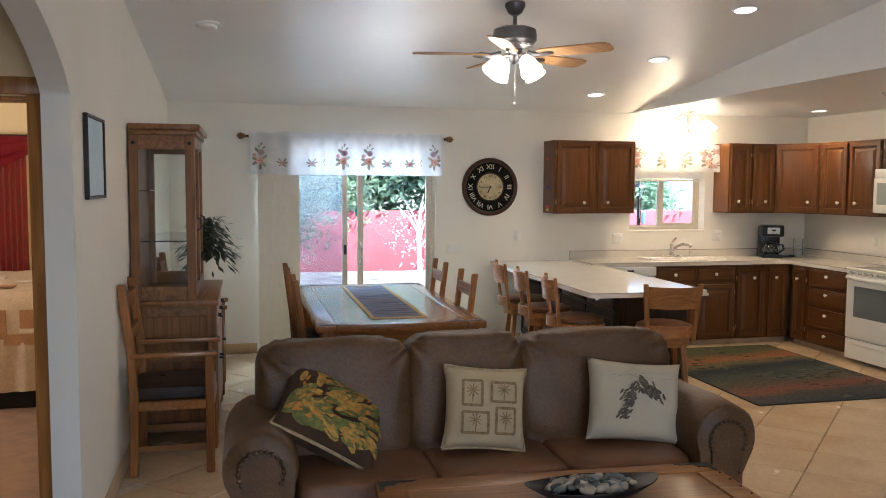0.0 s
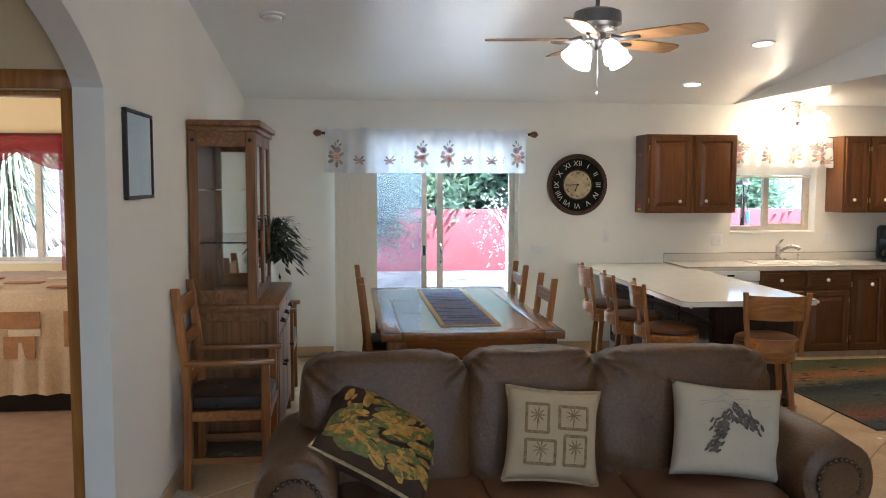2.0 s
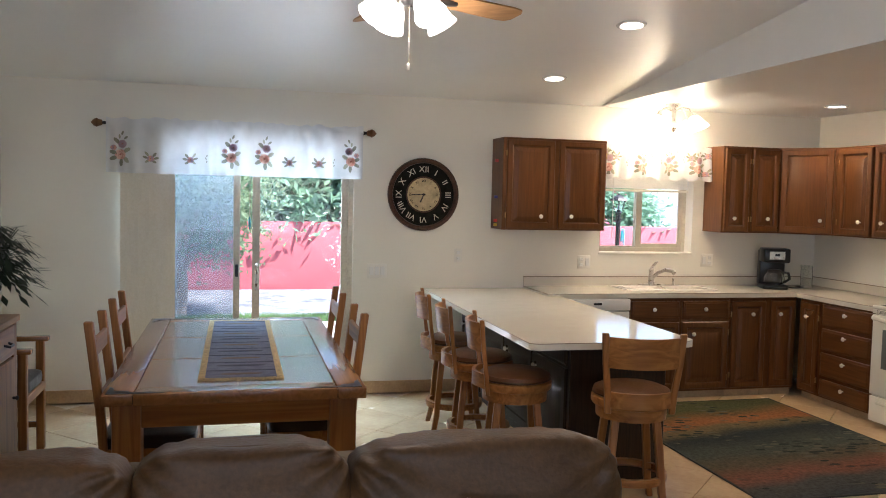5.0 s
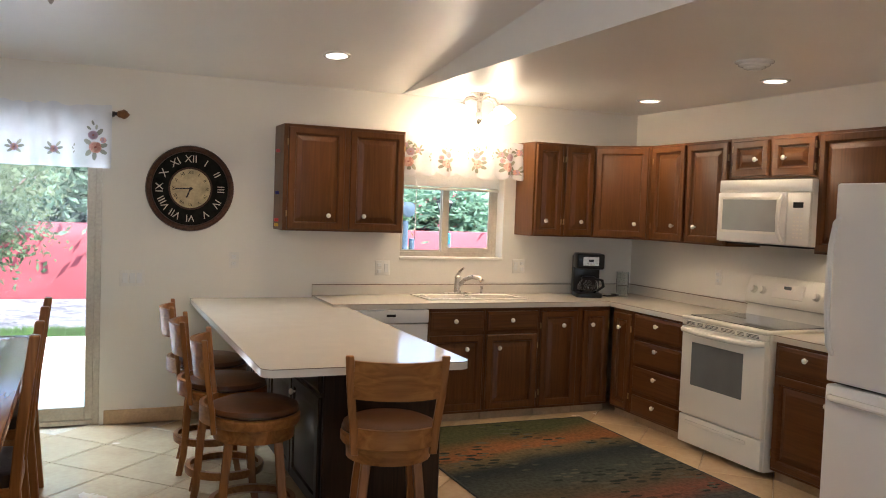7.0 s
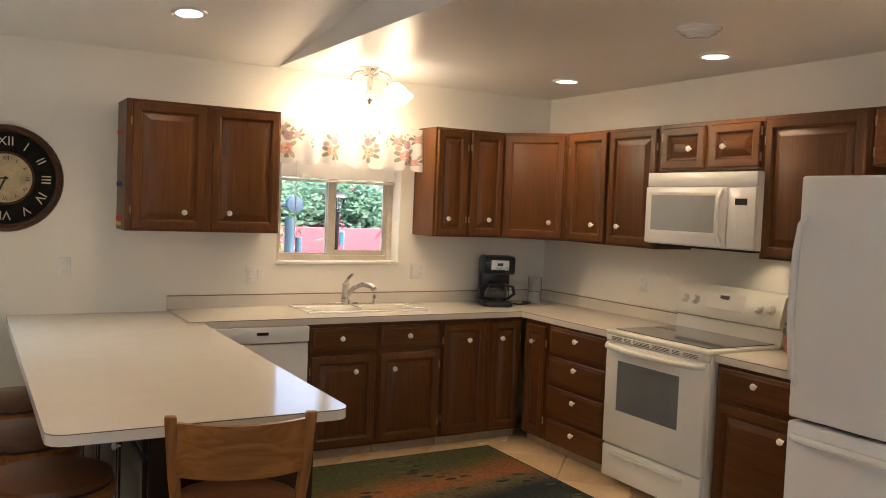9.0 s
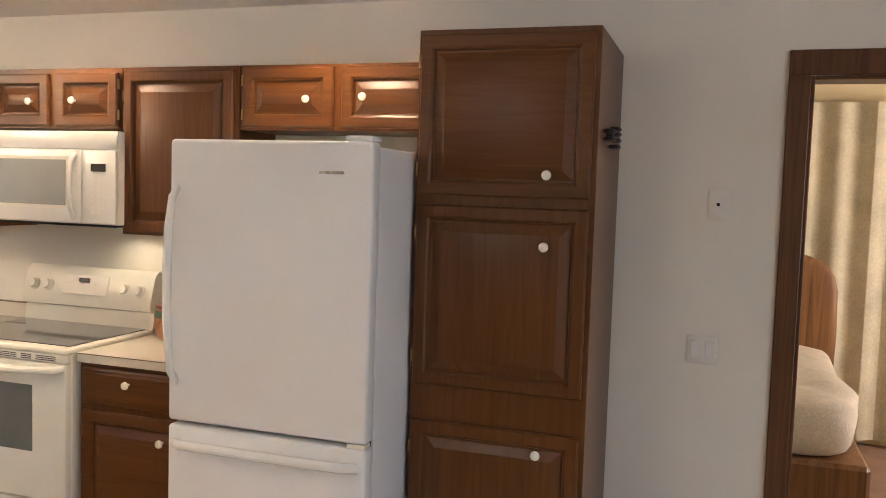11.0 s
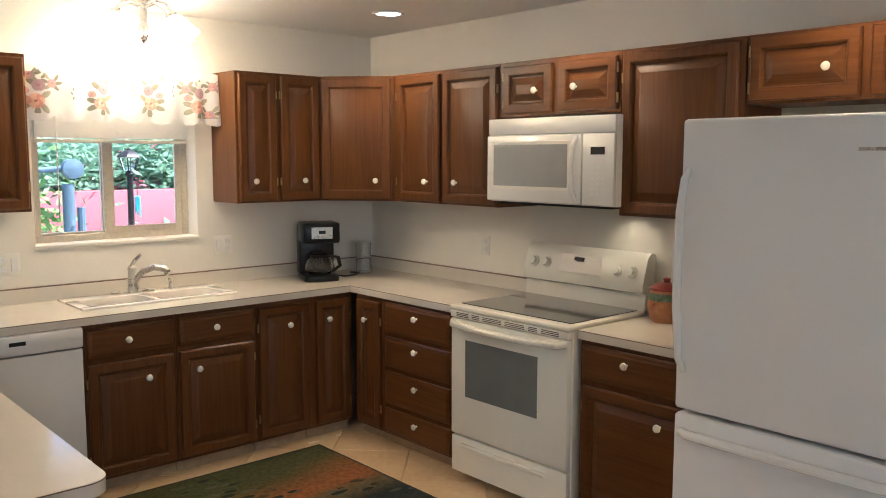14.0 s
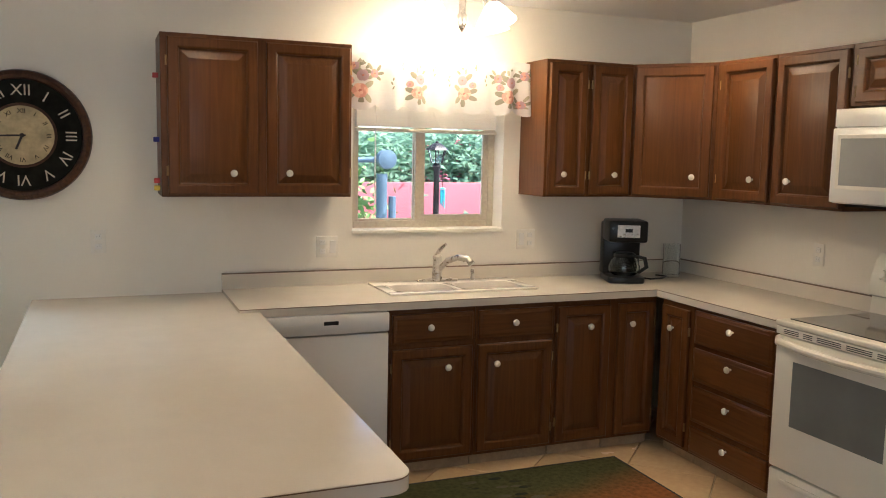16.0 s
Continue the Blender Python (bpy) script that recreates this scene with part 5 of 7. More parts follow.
# ---- bar stools ----
def bar_stool(m):
    s = thing("bar_stool", "honey wood swivel bar stool with a brown vinyl seat", "bar stool", m, "stools round the breakfast bar")
    part("cushion", lathe(bmesh.new(), [(0.01, 0.615), (0.19, 0.612), (0.205, 0.628), (0.20, 0.648), (0.16, 0.664), (0.01, 0.670)], 32), TAN_LEATHER, s)
    part("nail_trim", lathe(bmesh.new(), [(0.203, 0.618), (0.208, 0.622), (0.207, 0.628), (0.202, 0.630)], 32, cap=False), NAIL, s)
    part("seat_ring", lathe(bmesh.new(), [(0.17, 0.565), (0.205, 0.565), (0.212, 0.575), (0.212, 0.605), (0.20, 0.614), (0.17, 0.614)], 32, cap=False), PINE_X, s)
    part("swivel_plate", lathe(bmesh.new(), [(0.001, 0.545), (0.16, 0.545), (0.185, 0.50), (0.188, 0.56), (0.001, 0.566)], 24), PINE_X, s)
    for k in range(4):
        a = radians(45 + 90 * k)
        c, q = math.cos(a), math.sin(a)
        b = loft(bmesh.new(), [[(c * r + dx * w, q * r + dy * w, z) for dx, dy in ((-1, -1), (1, -1), (1, 1), (-1, 1))] for r, z, w in ((0.145, 0.56, 0.020), (0.175, 0.35, 0.020), (0.20, 0.12, 0.019), (0.235, 0.0, 0.017))])
        bmesh.ops.bevel(b, geom=b.edges[:], offset=0.004, segments=1, affect="EDGES")
        part("leg", b, PINE, s)
    part("foot_ring", lathe(bmesh.new(), [(0.175, 0.165), (0.200, 0.165), (0.204, 0.19), (0.200, 0.205), (0.175, 0.205)], 32, cap=False), PINE_X, s)
    # back, on the -y side
    for sx in (-1, 1):
        b = loft(bmesh.new(), [[(sx * x + dx * 0.017, y + dy * 0.012, z) for dx, dy in ((-1, -1), (1, -1), (1, 1), (-1, 1))] for x, y, z in ((0.165, -0.175, 0.55), (0.172, -0.185, 0.66), (0.188, -0.205, 0.80), (0.200, -0.222, 0.975))])
        bmesh.ops.bevel(b, geom=b.edges[:], offset=0.004, segments=1, affect="EDGES")
        part("back_post", b, PINE, s)
    for z0, z1, nm in ((0.795, 0.955, "backrest"), (0.585, 0.665, "lower_rail")):
        rings = []
        for k in range(9):
            u = -1 + 2 * k / 8
            lean = (z0 - 0.6) * 0.14
            x, y = u * (0.165 + (z0 - 0.6) * 0.08), -0.180 - lean - 0.060 * (1 - u * u)
            rings.append([(x, y - 0.010, z0), (x, y + 0.010, z0), (x, y + 0.010 - 0.018 * (z1 > 0.9), z1), (x, y - 0.010 - 0.018 * (z1 > 0.9), z1)])
        part(nm, loft(bmesh.new(), rings), PINE_X, s)
    return s


st = bar_stool(pose(3.60, 5.46, 0, 0, 0, -12))
for x, y, r in ((3.10, 5.92, -100), (3.06, 6.50, -98), (3.06, 7.12, -96)):
    copy_thing(st, pose(x, y, 0, 0, 0, r))


# ---- dining table and chairs ----
tb = thing("dining_table", "honey pine dining table with iron corner straps", "table")
TX0, TX1, TY0, TY1, TZ = 0.99, 2.12, 5.11, 7.33, 0.775
b = bmesh.new()
xs = (TX0, TX0 + 0.13, (TX0 + TX1) / 2, TX1 - 0.13, TX1)
for x0, x1, y0, y1 in ((TX0, TX0 + 0.13, TY0, TY1), (TX1 - 0.13, TX1, TY0, TY1), (TX0 + 0.13, TX1 - 0.13, TY0, TY0 + 0.13), (TX0 + 0.13, TX1 - 0.13, TY1 - 0.13, TY1)):
    part("top_frame_board", box(bmesh.new(), x0 + 0.001, y0 + 0.001, TZ - 0.05, x1 - 0.001, y1 - 0.001, TZ, 0.005, 2), PINE_Y, tb)
for k in range(2):
    for j in range(3):
        x0, y0 = TX0 + 0.13 + k * 0.435, TY0 + 0.13 + j * (TY1 - TY0 - 0.26) / 3
        part("top_board", box(bmesh.new(), x0 + 0.002, y0 + 0.002, TZ - 0.045, x0 + 0.433, y0 + (TY1 - TY0 - 0.26) / 3 - 0.002, TZ - 0.0015, 0.004), PINE_Y, tb)
for x in (TX0 + 0.04, TX1 - 0.16):
    for y in (TY0 + 0.04, TY1 - 0.16):
        part("leg", box(bmesh.new(), x, y, 0, x + 0.12, y + 0.12, TZ - 0.05, 0.008, 2), PINE, tb)
for x0, y0, x1, y1 in ((TX0 + 0.16, TY0 + 0.06, TX1 - 0.16, TY0 + 0.09), (TX0 + 0.16, TY1 - 0.09, TX1 - 0.16, TY1 - 0.06)):
    part("apron", box(bmesh.new(), x0, y0, TZ - 0.16, x1, y1, TZ - 0.05, 0.003), PINE_X, tb)
for x0 in (TX0 + 0.06, TX1 - 0.09):
    part("apron", box(bmesh.new(), x0, TY0 + 0.16, TZ - 0.16, x0 + 0.03, TY1 - 0.16, TZ - 0.05, 0.003), PINE_Y, tb)
for x, sx in ((TX0, 1), (TX1, -1)):
    for y, sy in ((TY0, 1), (TY1, -1)):
        pts = [(0.02, 0.02), (0.26, 0.02), (0.20, 0.045), (0.12, 0.04), (0.10, 0.075), (0.045, 0.08), (0.04, 0.13), (0.02, 0.16)]
        part("corner_strap", slab(bmesh.new(), [(x + sx * px, y + sy * py) for px, py in pts], TZ + 0.0002, TZ + 0.0025), IRON, tb, "black iron corner strap")
rn = thing("table_runner", "blue-grey woven table runner with tan fringe", "table runner")
RUN = material("blue_woven_runner", (0.065, 0.07, 0.14), 0.9, vary=0.5, scale=22, second=(0.17, 0.165, 0.22), bump=0.5, bump_scale=200, stretch=(1, 2.2, 1))
part("cloth", box(bmesh.new(), 1.405, 5.38, TZ + 0.001, 1.735, 7.14, TZ + 0.005, 0.001), RUN, rn)
YEL = material("tan_fringe", (0.46, 0.33, 0.15), 0.9, vary=0.3, scale=60)
for x0, x1 in ((1.375, 1.407), (1.733, 1.765)):
    part("border", box(bmesh.new(), x0, 5.38, TZ + 0.001, x1, 7.14, TZ + 0.0055, 0.001), YEL, rn)
for y, sy in ((5.38, -1), (7.14, 1)):
    b = bmesh.new()
    for k in range(60):
        x = 1.375 + k * 0.0065
        d = 0.045 + 0.02 * random.random()
        box(b, x, y, TZ + 0.001, x + 0.005, y + sy * d, TZ + 0.004)
    part("fringe", b, YEL, rn)
dark = material("runner_motif", (0.02, 0.02, 0.05), 0.9, vary=0.3)
red = material("runner_brown", (0.13, 0.075, 0.05), 0.9, vary=0.3)
for k in range(9):
    y = 5.46 + k * 0.195
    part("motif", superbox(bmesh.new(), (1.57, y, TZ + 0.005), (0.10 + 0.02 * (k % 2), 0.022, 0.0012), 0.8, 16, 6), dark if k % 2 else red, rn)
    part("stripe", box(bmesh.new(), 1.41, y + 0.07, TZ + 0.0045, 1.73, y + 0.082, TZ + 0.0062), dark, rn)


def dining_chair(m):
    c = thing("dining_chair", "honey pine ladder-back chair with dark leather seat", "chair", m, "chairs round the dining table")
    part("seat", superbox(bmesh.new(), (0, 0, 0.455), (0.215, 0.215, 0.035), 0.28, 28, 10), DARK_LEATHER, c, "dark leather seat")
    part("seat_frame", box(bmesh.new(), -0.215, -0.215, 0.375, 0.215, 0.215, 0.43, 0.005), PINE_X, c)
    for sx in (-1, 1):
        part("leg", box(bmesh.new(), sx * 0.195 - 0.022, 0.175, 0, sx * 0.195 + 0.022, 0.219, 0.43, 0.005), PINE, c)
        b = loft(bmesh.new(), [[(sx * 0.195 + dx * 0.022, y + dy * 0.020, z) for dx, dy in ((-1, -1), (1, -1), (1, 1), (-1, 1))] for y, z in ((-0.235, 0), (-0.20, 0.43), (-0.215, 0.62), (-0.265, 1.03))])
        bmesh.ops.bevel(b, geom=b.edges[:], offset=0.005, segments=1, affect="EDGES")
        part("back_post", b, PINE, c)
        part("side_stretcher", box(bmesh.new(), sx * 0.195 - 0.011, -0.20, 0.15, sx * 0.195 + 0.011, 0.18, 0.18, 0.003), PINE_Y, c)
    for z, h, y in ((0.86, 0.085, -0.245), (0.63, 0.06, -0.217)):
        part("back_slat", box(bmesh.new(), -0.175, y - 0.011, z, 0.175, y + 0.011, z + h, 0.004), PINE_X, c)
    return c


dc = dining_chair(pose(1.15, 5.70, 0, 0, 0, -90))
for x, y, r in ((1.135, 6.57, -90), (1.925, 5.87, 90), (1.925, 6.78, 90)):
    copy_thing(dc, pose(x, y, 0, 0, 0, r))

# ---- armchair by the hutch ----
def armchair(m):
    ac = thing("wooden_armchair", "honey pine armchair with a dark leather seat", "chair", m, "wooden armchairs")
    part("seat", superbox(bmesh.new(), (0, 0.0, 0.475), (0.225, 0.235, 0.042), 0.28, 28, 10), DARK_LEATHER, ac, "dark leather seat")
    part("seat_frame", box(bmesh.new(), -0.245, -0.235, 0.38, 0.245, 0.235, 0.435, 0.005), PINE_X, ac)
    for sx in (-1, 1):
        part("front_leg", box(bmesh.new(), sx * 0.225 - 0.024, 0.185, 0, sx * 0.225 + 0.024, 0.233, 0.69, 0.006), PINE, ac)
        b = loft(bmesh.new(), [[(sx * 0.225 + dx * 0.024, y + dy * 0.024, z) for dx, dy in ((-1, -1), (1, -1), (1, 1), (-1, 1))] for y, z in ((-0.215, 0), (-0.205, 0.43), (-0.215, 0.69), (-0.265, 1.108))])
        bmesh.ops.bevel(b, geom=b.edges[:], offset=0.006, segments=1, affect="EDGES")
        part("back_post", b, PINE, ac)
        part("armrest", box(bmesh.new(), sx * 0.225 - 0.03, -0.22, 0.685, sx * 0.225 + 0.03, 0.26, 0.715, 0.007, 2), PINE_Y, ac)
        part("side_stretcher", box(bmesh.new(), sx * 0.225 - 0.012, -0.20, 0.14, sx * 0.225 + 0.012, 0.19, 0.175, 0.003), PINE_Y, ac)
    for z, h, y in ((0.95, 0.10, -0.25), (0.78, 0.07, -0.228), (0.58, 0.06, -0.212)):
        part("back_slat", box(bmesh.new(), -0.20, y - 0.012, z, 0.20, y + 0.012, z + h, 0.004), PINE_X, ac)
    return ac


ac = armchair(pose(0.135, 4.985, 0, 0, 0, -90))
copy_thing(ac, pose(0.15, 6.82, 0, 0, 0, -90))

# ---- hutch ----
hu = thing("china_hutch", "brown rustic pine hutch with glass doors", "hutch")
HX0, HX1, HY0, HY1 = -0.14, 0.37, 5.27, 6.42
part("base_top", box(bmesh.new(), HX0, HY0 - 0.015, 0.905, HX1 + 0.015, HY1 + 0.015, 0.94, 0.005, 2), RUSTIC_Y, hu)
for x in (HX0, HX1 - 0.06):
    for y in (HY0, HY1 - 0.06):
        part("base_post", box(bmesh.new(), x, y, 0, x + 0.06, y + 0.06, 0.905, 0.004), RUSTIC, hu)
for y in (HY0 + 0.015, HY1 - 0.03):
    part("base_panel", box(bmesh.new(), HX0 + 0.06, y, 0.12, HX1 - 0.06, y + 0.015, 0.905), RUSTIC, hu)
part("base_panel", box(bmesh.new(), HX0 + 0.01, HY0 + 0.03, 0.12, HX0 + 0.025, HY1 - 0.03, 0.905), RUSTIC, hu)
for z0, z1 in ((0.84, 0.905), (0.55, 0.60), (0.10, 0.16)):
    part("side_rail", box(bmesh.new(), HX0 + 0.06, HY0 + 0.006, z0, HX1 - 0.06, HY0 + 0.02, z1, 0.002), RUSTIC_Y, hu)
for k in range(3):
    y0 = HY0 + 0.06 + k * 0.3433
    d = part("drawer", box(bmesh.new(), HX1 - 0.02, y0 + 0.006, 0.73, HX1 + 0.004, y0 + 0.337, 0.895, 0.004), RUSTIC_Y, hu)
    part("pull", tube(bmesh.new(), [(HX1, y0 + 0.125, 0.815), (HX1 + 0.03, y0 + 0.135, 0.805), (HX1 + 0.03, y0 + 0.205, 0.805), (HX1, y0 + 0.215, 0.815)], 0.007, 8), IRON, d)
    d = part("lower_door", box(bmesh.new(), HX1 - 0.02, y0 + 0.006, 0.13, HX1 + 0.004, y0 + 0.337, 0.715, 0.004), RUSTIC, hu)
    part("pull", lathe(bmesh.new(), [(0.008, 0), (0.008, 0.015), (0.016, 0.022), (0.006, 0.03)], 10, pose(HX1 + 0.004, y0 + (0.29 if k != 1 else 0.05), 0.50, 0, 90, 0)), IRON, d)
UX1, UY0, UY1, UZ1 = 0.25, HY0 + 0.02, 6.28, 1.98
for x in (HX0, UX1 - 0.055):
    for y in (UY0, UY1 - 0.05):
        part("upper_post", box(bmesh.new(), x, y, 0.94, x + 0.055, y + 0.05, UZ1, 0.004), RUSTIC, hu)
part("back_board", box(bmesh.new(), HX0 + 0.002, UY0 + 0.05, 0.94, HX0 + 0.016, UY1 - 0.05, UZ1), RUSTIC, hu)
for y in (UY0, UY1 - 0.03):
    for z0, z1 in ((0.941, 1.03), (UZ1 - 0.09, UZ1)):
        part("side_rail", box(bmesh.new(), HX0 + 0.055, y + 0.004, z0, UX1 - 0.055, y + 0.026, z1, 0.003), RUSTIC_Y, hu)
    o = part("side_glass", box(bmesh.new(), HX0 + 0.05, y + 0.012, 1.025, UX1 - 0.05, y + 0.016, UZ1 - 0.085), GLASS, hu)
    o.visible_shadow = False
part("cornice", box(bmesh.new(), HX0, UY0 - 0.03, UZ1 + 0.03, UX1 + 0.04, UY1 + 0.03, UZ1 + 0.068, 0.010, 2), RUSTIC_Y, hu)
part("cornice_moulding", box(bmesh.new(), HX0, UY0 - 0.012, UZ1, UX1 + 0.018, UY1 + 0.012, UZ1 + 0.03, 0.006, 2), RUSTIC_Y, hu)
for z in (1.31, 1.63):
    o = part("glass_shelf", box(bmesh.new(), HX0 + 0.02, UY0 + 0.03, z, UX1 - 0.06, UY1 - 0.03, z + 0.008), GLASS, hu)
    o.visible_shadow = False
n_d = 2
wd = (UY1 - UY0 - 0.10) / n_d
for k in range(n_d):
    y0 = UY0 + 0.05 + k * wd
    b = bmesh.new()
    for a0, a1, c0, c1 in ((y0 + 0.003, y0 + 0.055, 0.95, UZ1 - 0.004), (y0 + wd - 0.055, y0 + wd - 0.003, 0.95, UZ1 - 0.004), (y0 + 0.055, y0 + wd - 0.055, 0.95, 1.02), (y0 + 0.055, y0 + wd - 0.055, UZ1 - 0.075, UZ1 - 0.004)):
        box(b, UX1 - 0.022, a0, c0, UX1 + 0.002, a1, c1, 0.003)
    d = part("glass_door", b, RUSTIC, hu)
    o = part("pane", box(bmesh.new(), UX1 - 0.012, y0 + 0.05, 1.015, UX1 - 0.008, y0 + wd - 0.05, UZ1 - 0.07), GLASS, d)
    o.visible_shadow = False
    part("pull", tube(bmesh.new(), [(UX1 + 0.002, y0 + 0.03, 1.38), (UX1 + 0.03, y0 + 0.03, 1.39), (UX1 + 0.03, y0 + 0.03, 1.45), (UX1 + 0.002, y0 + 0.03, 1.46)], 0.006, 8), IRON, d)
for y in (UY0 + 0.025, ):
    for x in (HX0 + 0.028, UX1 - 0.028):
        part("stud", lathe(bmesh.new(), [(0.013, 0), (0.011, 0.006), (0.003, 0.010)], 12, pose(x, UY0, UZ1 - 0.05, 90, 0, 0)), IRON, hu)

# ---- leafy plant on the hutch's far end ----
LEAF = material("dark_green_leaf", (0.011, 0.022, 0.009), 0.4, vary=0.5, scale=20)
pl = thing("potted_plant", "dark green trailing plant in a pot", "plant", pose(0.17, 6.365, 0.105))
part("pot", lathe(bmesh.new(), [(0.001, 0.836), (0.04, 0.836), (0.055, 0.90), (0.06, 0.95), (0.055, 0.95), (0.048, 0.92), (0.001, 0.92)], 24, cap=False), IRON, pl)
b = bmesh.new()
rnd = random.Random(3)
for k in range(520):
    a, reach = rnd.random() * 6.28, rnd.uniform(0.03, 0.27)
    rise = rnd.uniform(0.0, 0.24) - 1.5 * max(0.0, reach - 0.16) + 0.06
    c, s = math.cos(a), math.sin(a)
    l = rnd.uniform(0.05, 0.12)
    p0 = Vector((c * reach * 0.8, s * reach * 0.8, 1.0 + rise))
    d = Vector((c, s, rnd.uniform(-1.3, 0.2))).normalized()
    side = d.cross(Vector((0, 0, 1))).normalized() * l * 0.15
    v = [b.verts.new(q) for q in (p0, p0 + d * l * 0.5 + side, p0 + d * l, p0 + d * l * 0.5 - side)]
    b.faces.new(v)
    if k % 4 == 0:
        tube(b, [(0, 0, 0.96), p0 * 0.5 + Vector((0, 0, 0.56)), p0], 0.003, 4)
part("foliage", b, LEAF, pl, m=pose(0.10, 0.0, 0.02))

# ---- sofa and pillows ----
sf = thing("sofa", "brown leather three-seat sofa with rolled nailhead arms", "sofa")
SFX0, SFX1 = 0.455, 2.805
AW = 0.31
part("frame_base", box(bmesh.new(), SFX0 + 0.10, 3.13, 0.07, SFX1 - 0.10, 3.80, 0.30, 0.02, 2), LEATHER, sf)
cw = (SFX1 - SFX0 - 2 * AW + 0.02) / 3
for k in range(3):
    xc_ = SFX0 + AW - 0.01 + cw * (k + 0.5)
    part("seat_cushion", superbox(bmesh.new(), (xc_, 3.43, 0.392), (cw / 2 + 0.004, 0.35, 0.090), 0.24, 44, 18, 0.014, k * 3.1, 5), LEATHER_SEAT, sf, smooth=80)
    bx0, bx1, bz = ((0.59, 1.305, 0.0), (1.281, 1.848, 0.014), (1.824, 2.625, 0.0))[k]
    bw_ = (bx1 - bx0) / 2
    bm = superbox(bmesh.new(), (0, 0, 0), (bw_, 0.14, 0.285), 0.32, 88, 56, 0.018, 7 + k * 2.3, 4)
    for v in bm.verts:
        gather = max(0.0, v.co.z / 0.285) ** 3
        edge = min(1.0, abs(v.co.x) / bw_)
        v.co.z += 0.012 * gather * (1 - edge * edge) + 0.007 * gather * edge ** 2 * math.sin(v.co.x * 90 + k)
        v.co.y += 0.012 * noise.noise(Vector((v.co.x * 5 + k * 9, v.co.z * 16 + v.co.x * 10, 1.0)))
        # pulled creases that run down and inwards from the upper corners
        for side in (-1, 1):
            u, w_ = bw_ - side * v.co.x, 0.285 - v.co.z
            fall = math.exp(-(u + w_) / 0.13)
            v.co.y -= 0.020 * fall * math.sin(math.atan2(w_, u + 0.02) * 13 + k)
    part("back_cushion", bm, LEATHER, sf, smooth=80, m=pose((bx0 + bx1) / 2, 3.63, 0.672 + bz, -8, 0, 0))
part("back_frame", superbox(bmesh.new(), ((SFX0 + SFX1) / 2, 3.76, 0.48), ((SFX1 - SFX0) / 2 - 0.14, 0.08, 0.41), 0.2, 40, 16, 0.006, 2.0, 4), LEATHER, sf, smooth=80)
for side, xa in ((1, SFX0), (-1, SFX1)):
    # rolled arm: scroll section swept along y
    cxr, czr, rr = 0.150, 0.555, 0.150
    pts = [(0.06, 0.08), (0.06, 0.38)] + [(cxr + rr * math.cos(radians(200 - k * 14)), czr + rr * math.sin(radians(200 - k * 14))) for k in range(17)] + [(AW - 0.03, 0.38), (AW - 0.03, 0.08)]
    rings = []
    for y, s in ((3.085, 0.95), (3.10, 1.0), (3.25, 1.01), (3.45, 1.0), (3.62, 1.01), (3.75, 0.98), (3.80, 0.9)):
        rings.append([(xa + side * (cxr + (x - cxr) * s), y, 0.38 + (z - 0.38) * s + 0.012 * noise.noise(Vector((x * 9, y * 9, z * 9)))) for x, z in pts])
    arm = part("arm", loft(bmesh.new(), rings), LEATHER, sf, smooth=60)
    fp = [(cxr + 0.088 * math.cos(radians(210 - k * 15)), czr - 0.01 + 0.088 * math.sin(radians(210 - k * 15))) for k in range(17)]
    fp = [(0.085, 0.10)] + fp + [(AW - 0.085, 0.10)]
    part("arm_panel", loft(bmesh.new(), [[(xa + side * x, y, z) for x, z in fp] for y in (3.070, 3.087)]), LEATHER, arm)
    for x, z in [(0.09, 0.12 + 0.055 * k) for k in range(6)] + fp[1:-1:1] + [(AW - 0.09, 0.12 + 0.055 * k) for k in range(6)]:
        part("nailhead", lathe(bmesh.new(), [(0.0105, 0), (0.009, 0.005), (0.003, 0.008)], 8, pose(xa + side * x, 3.070, z, 90, 0, 0)), NAIL, arm)
for x in (SFX0 + 0.16, SFX1 - 0.16):
    for y in (3.20, 3.73):
        part("foot", lathe(bmesh.new(), [(0.025, 0), (0.04, 0.03), (0.045, 0.08)], 14, Matrix.Translation((x, y, 0))), RUSTIC, sf)


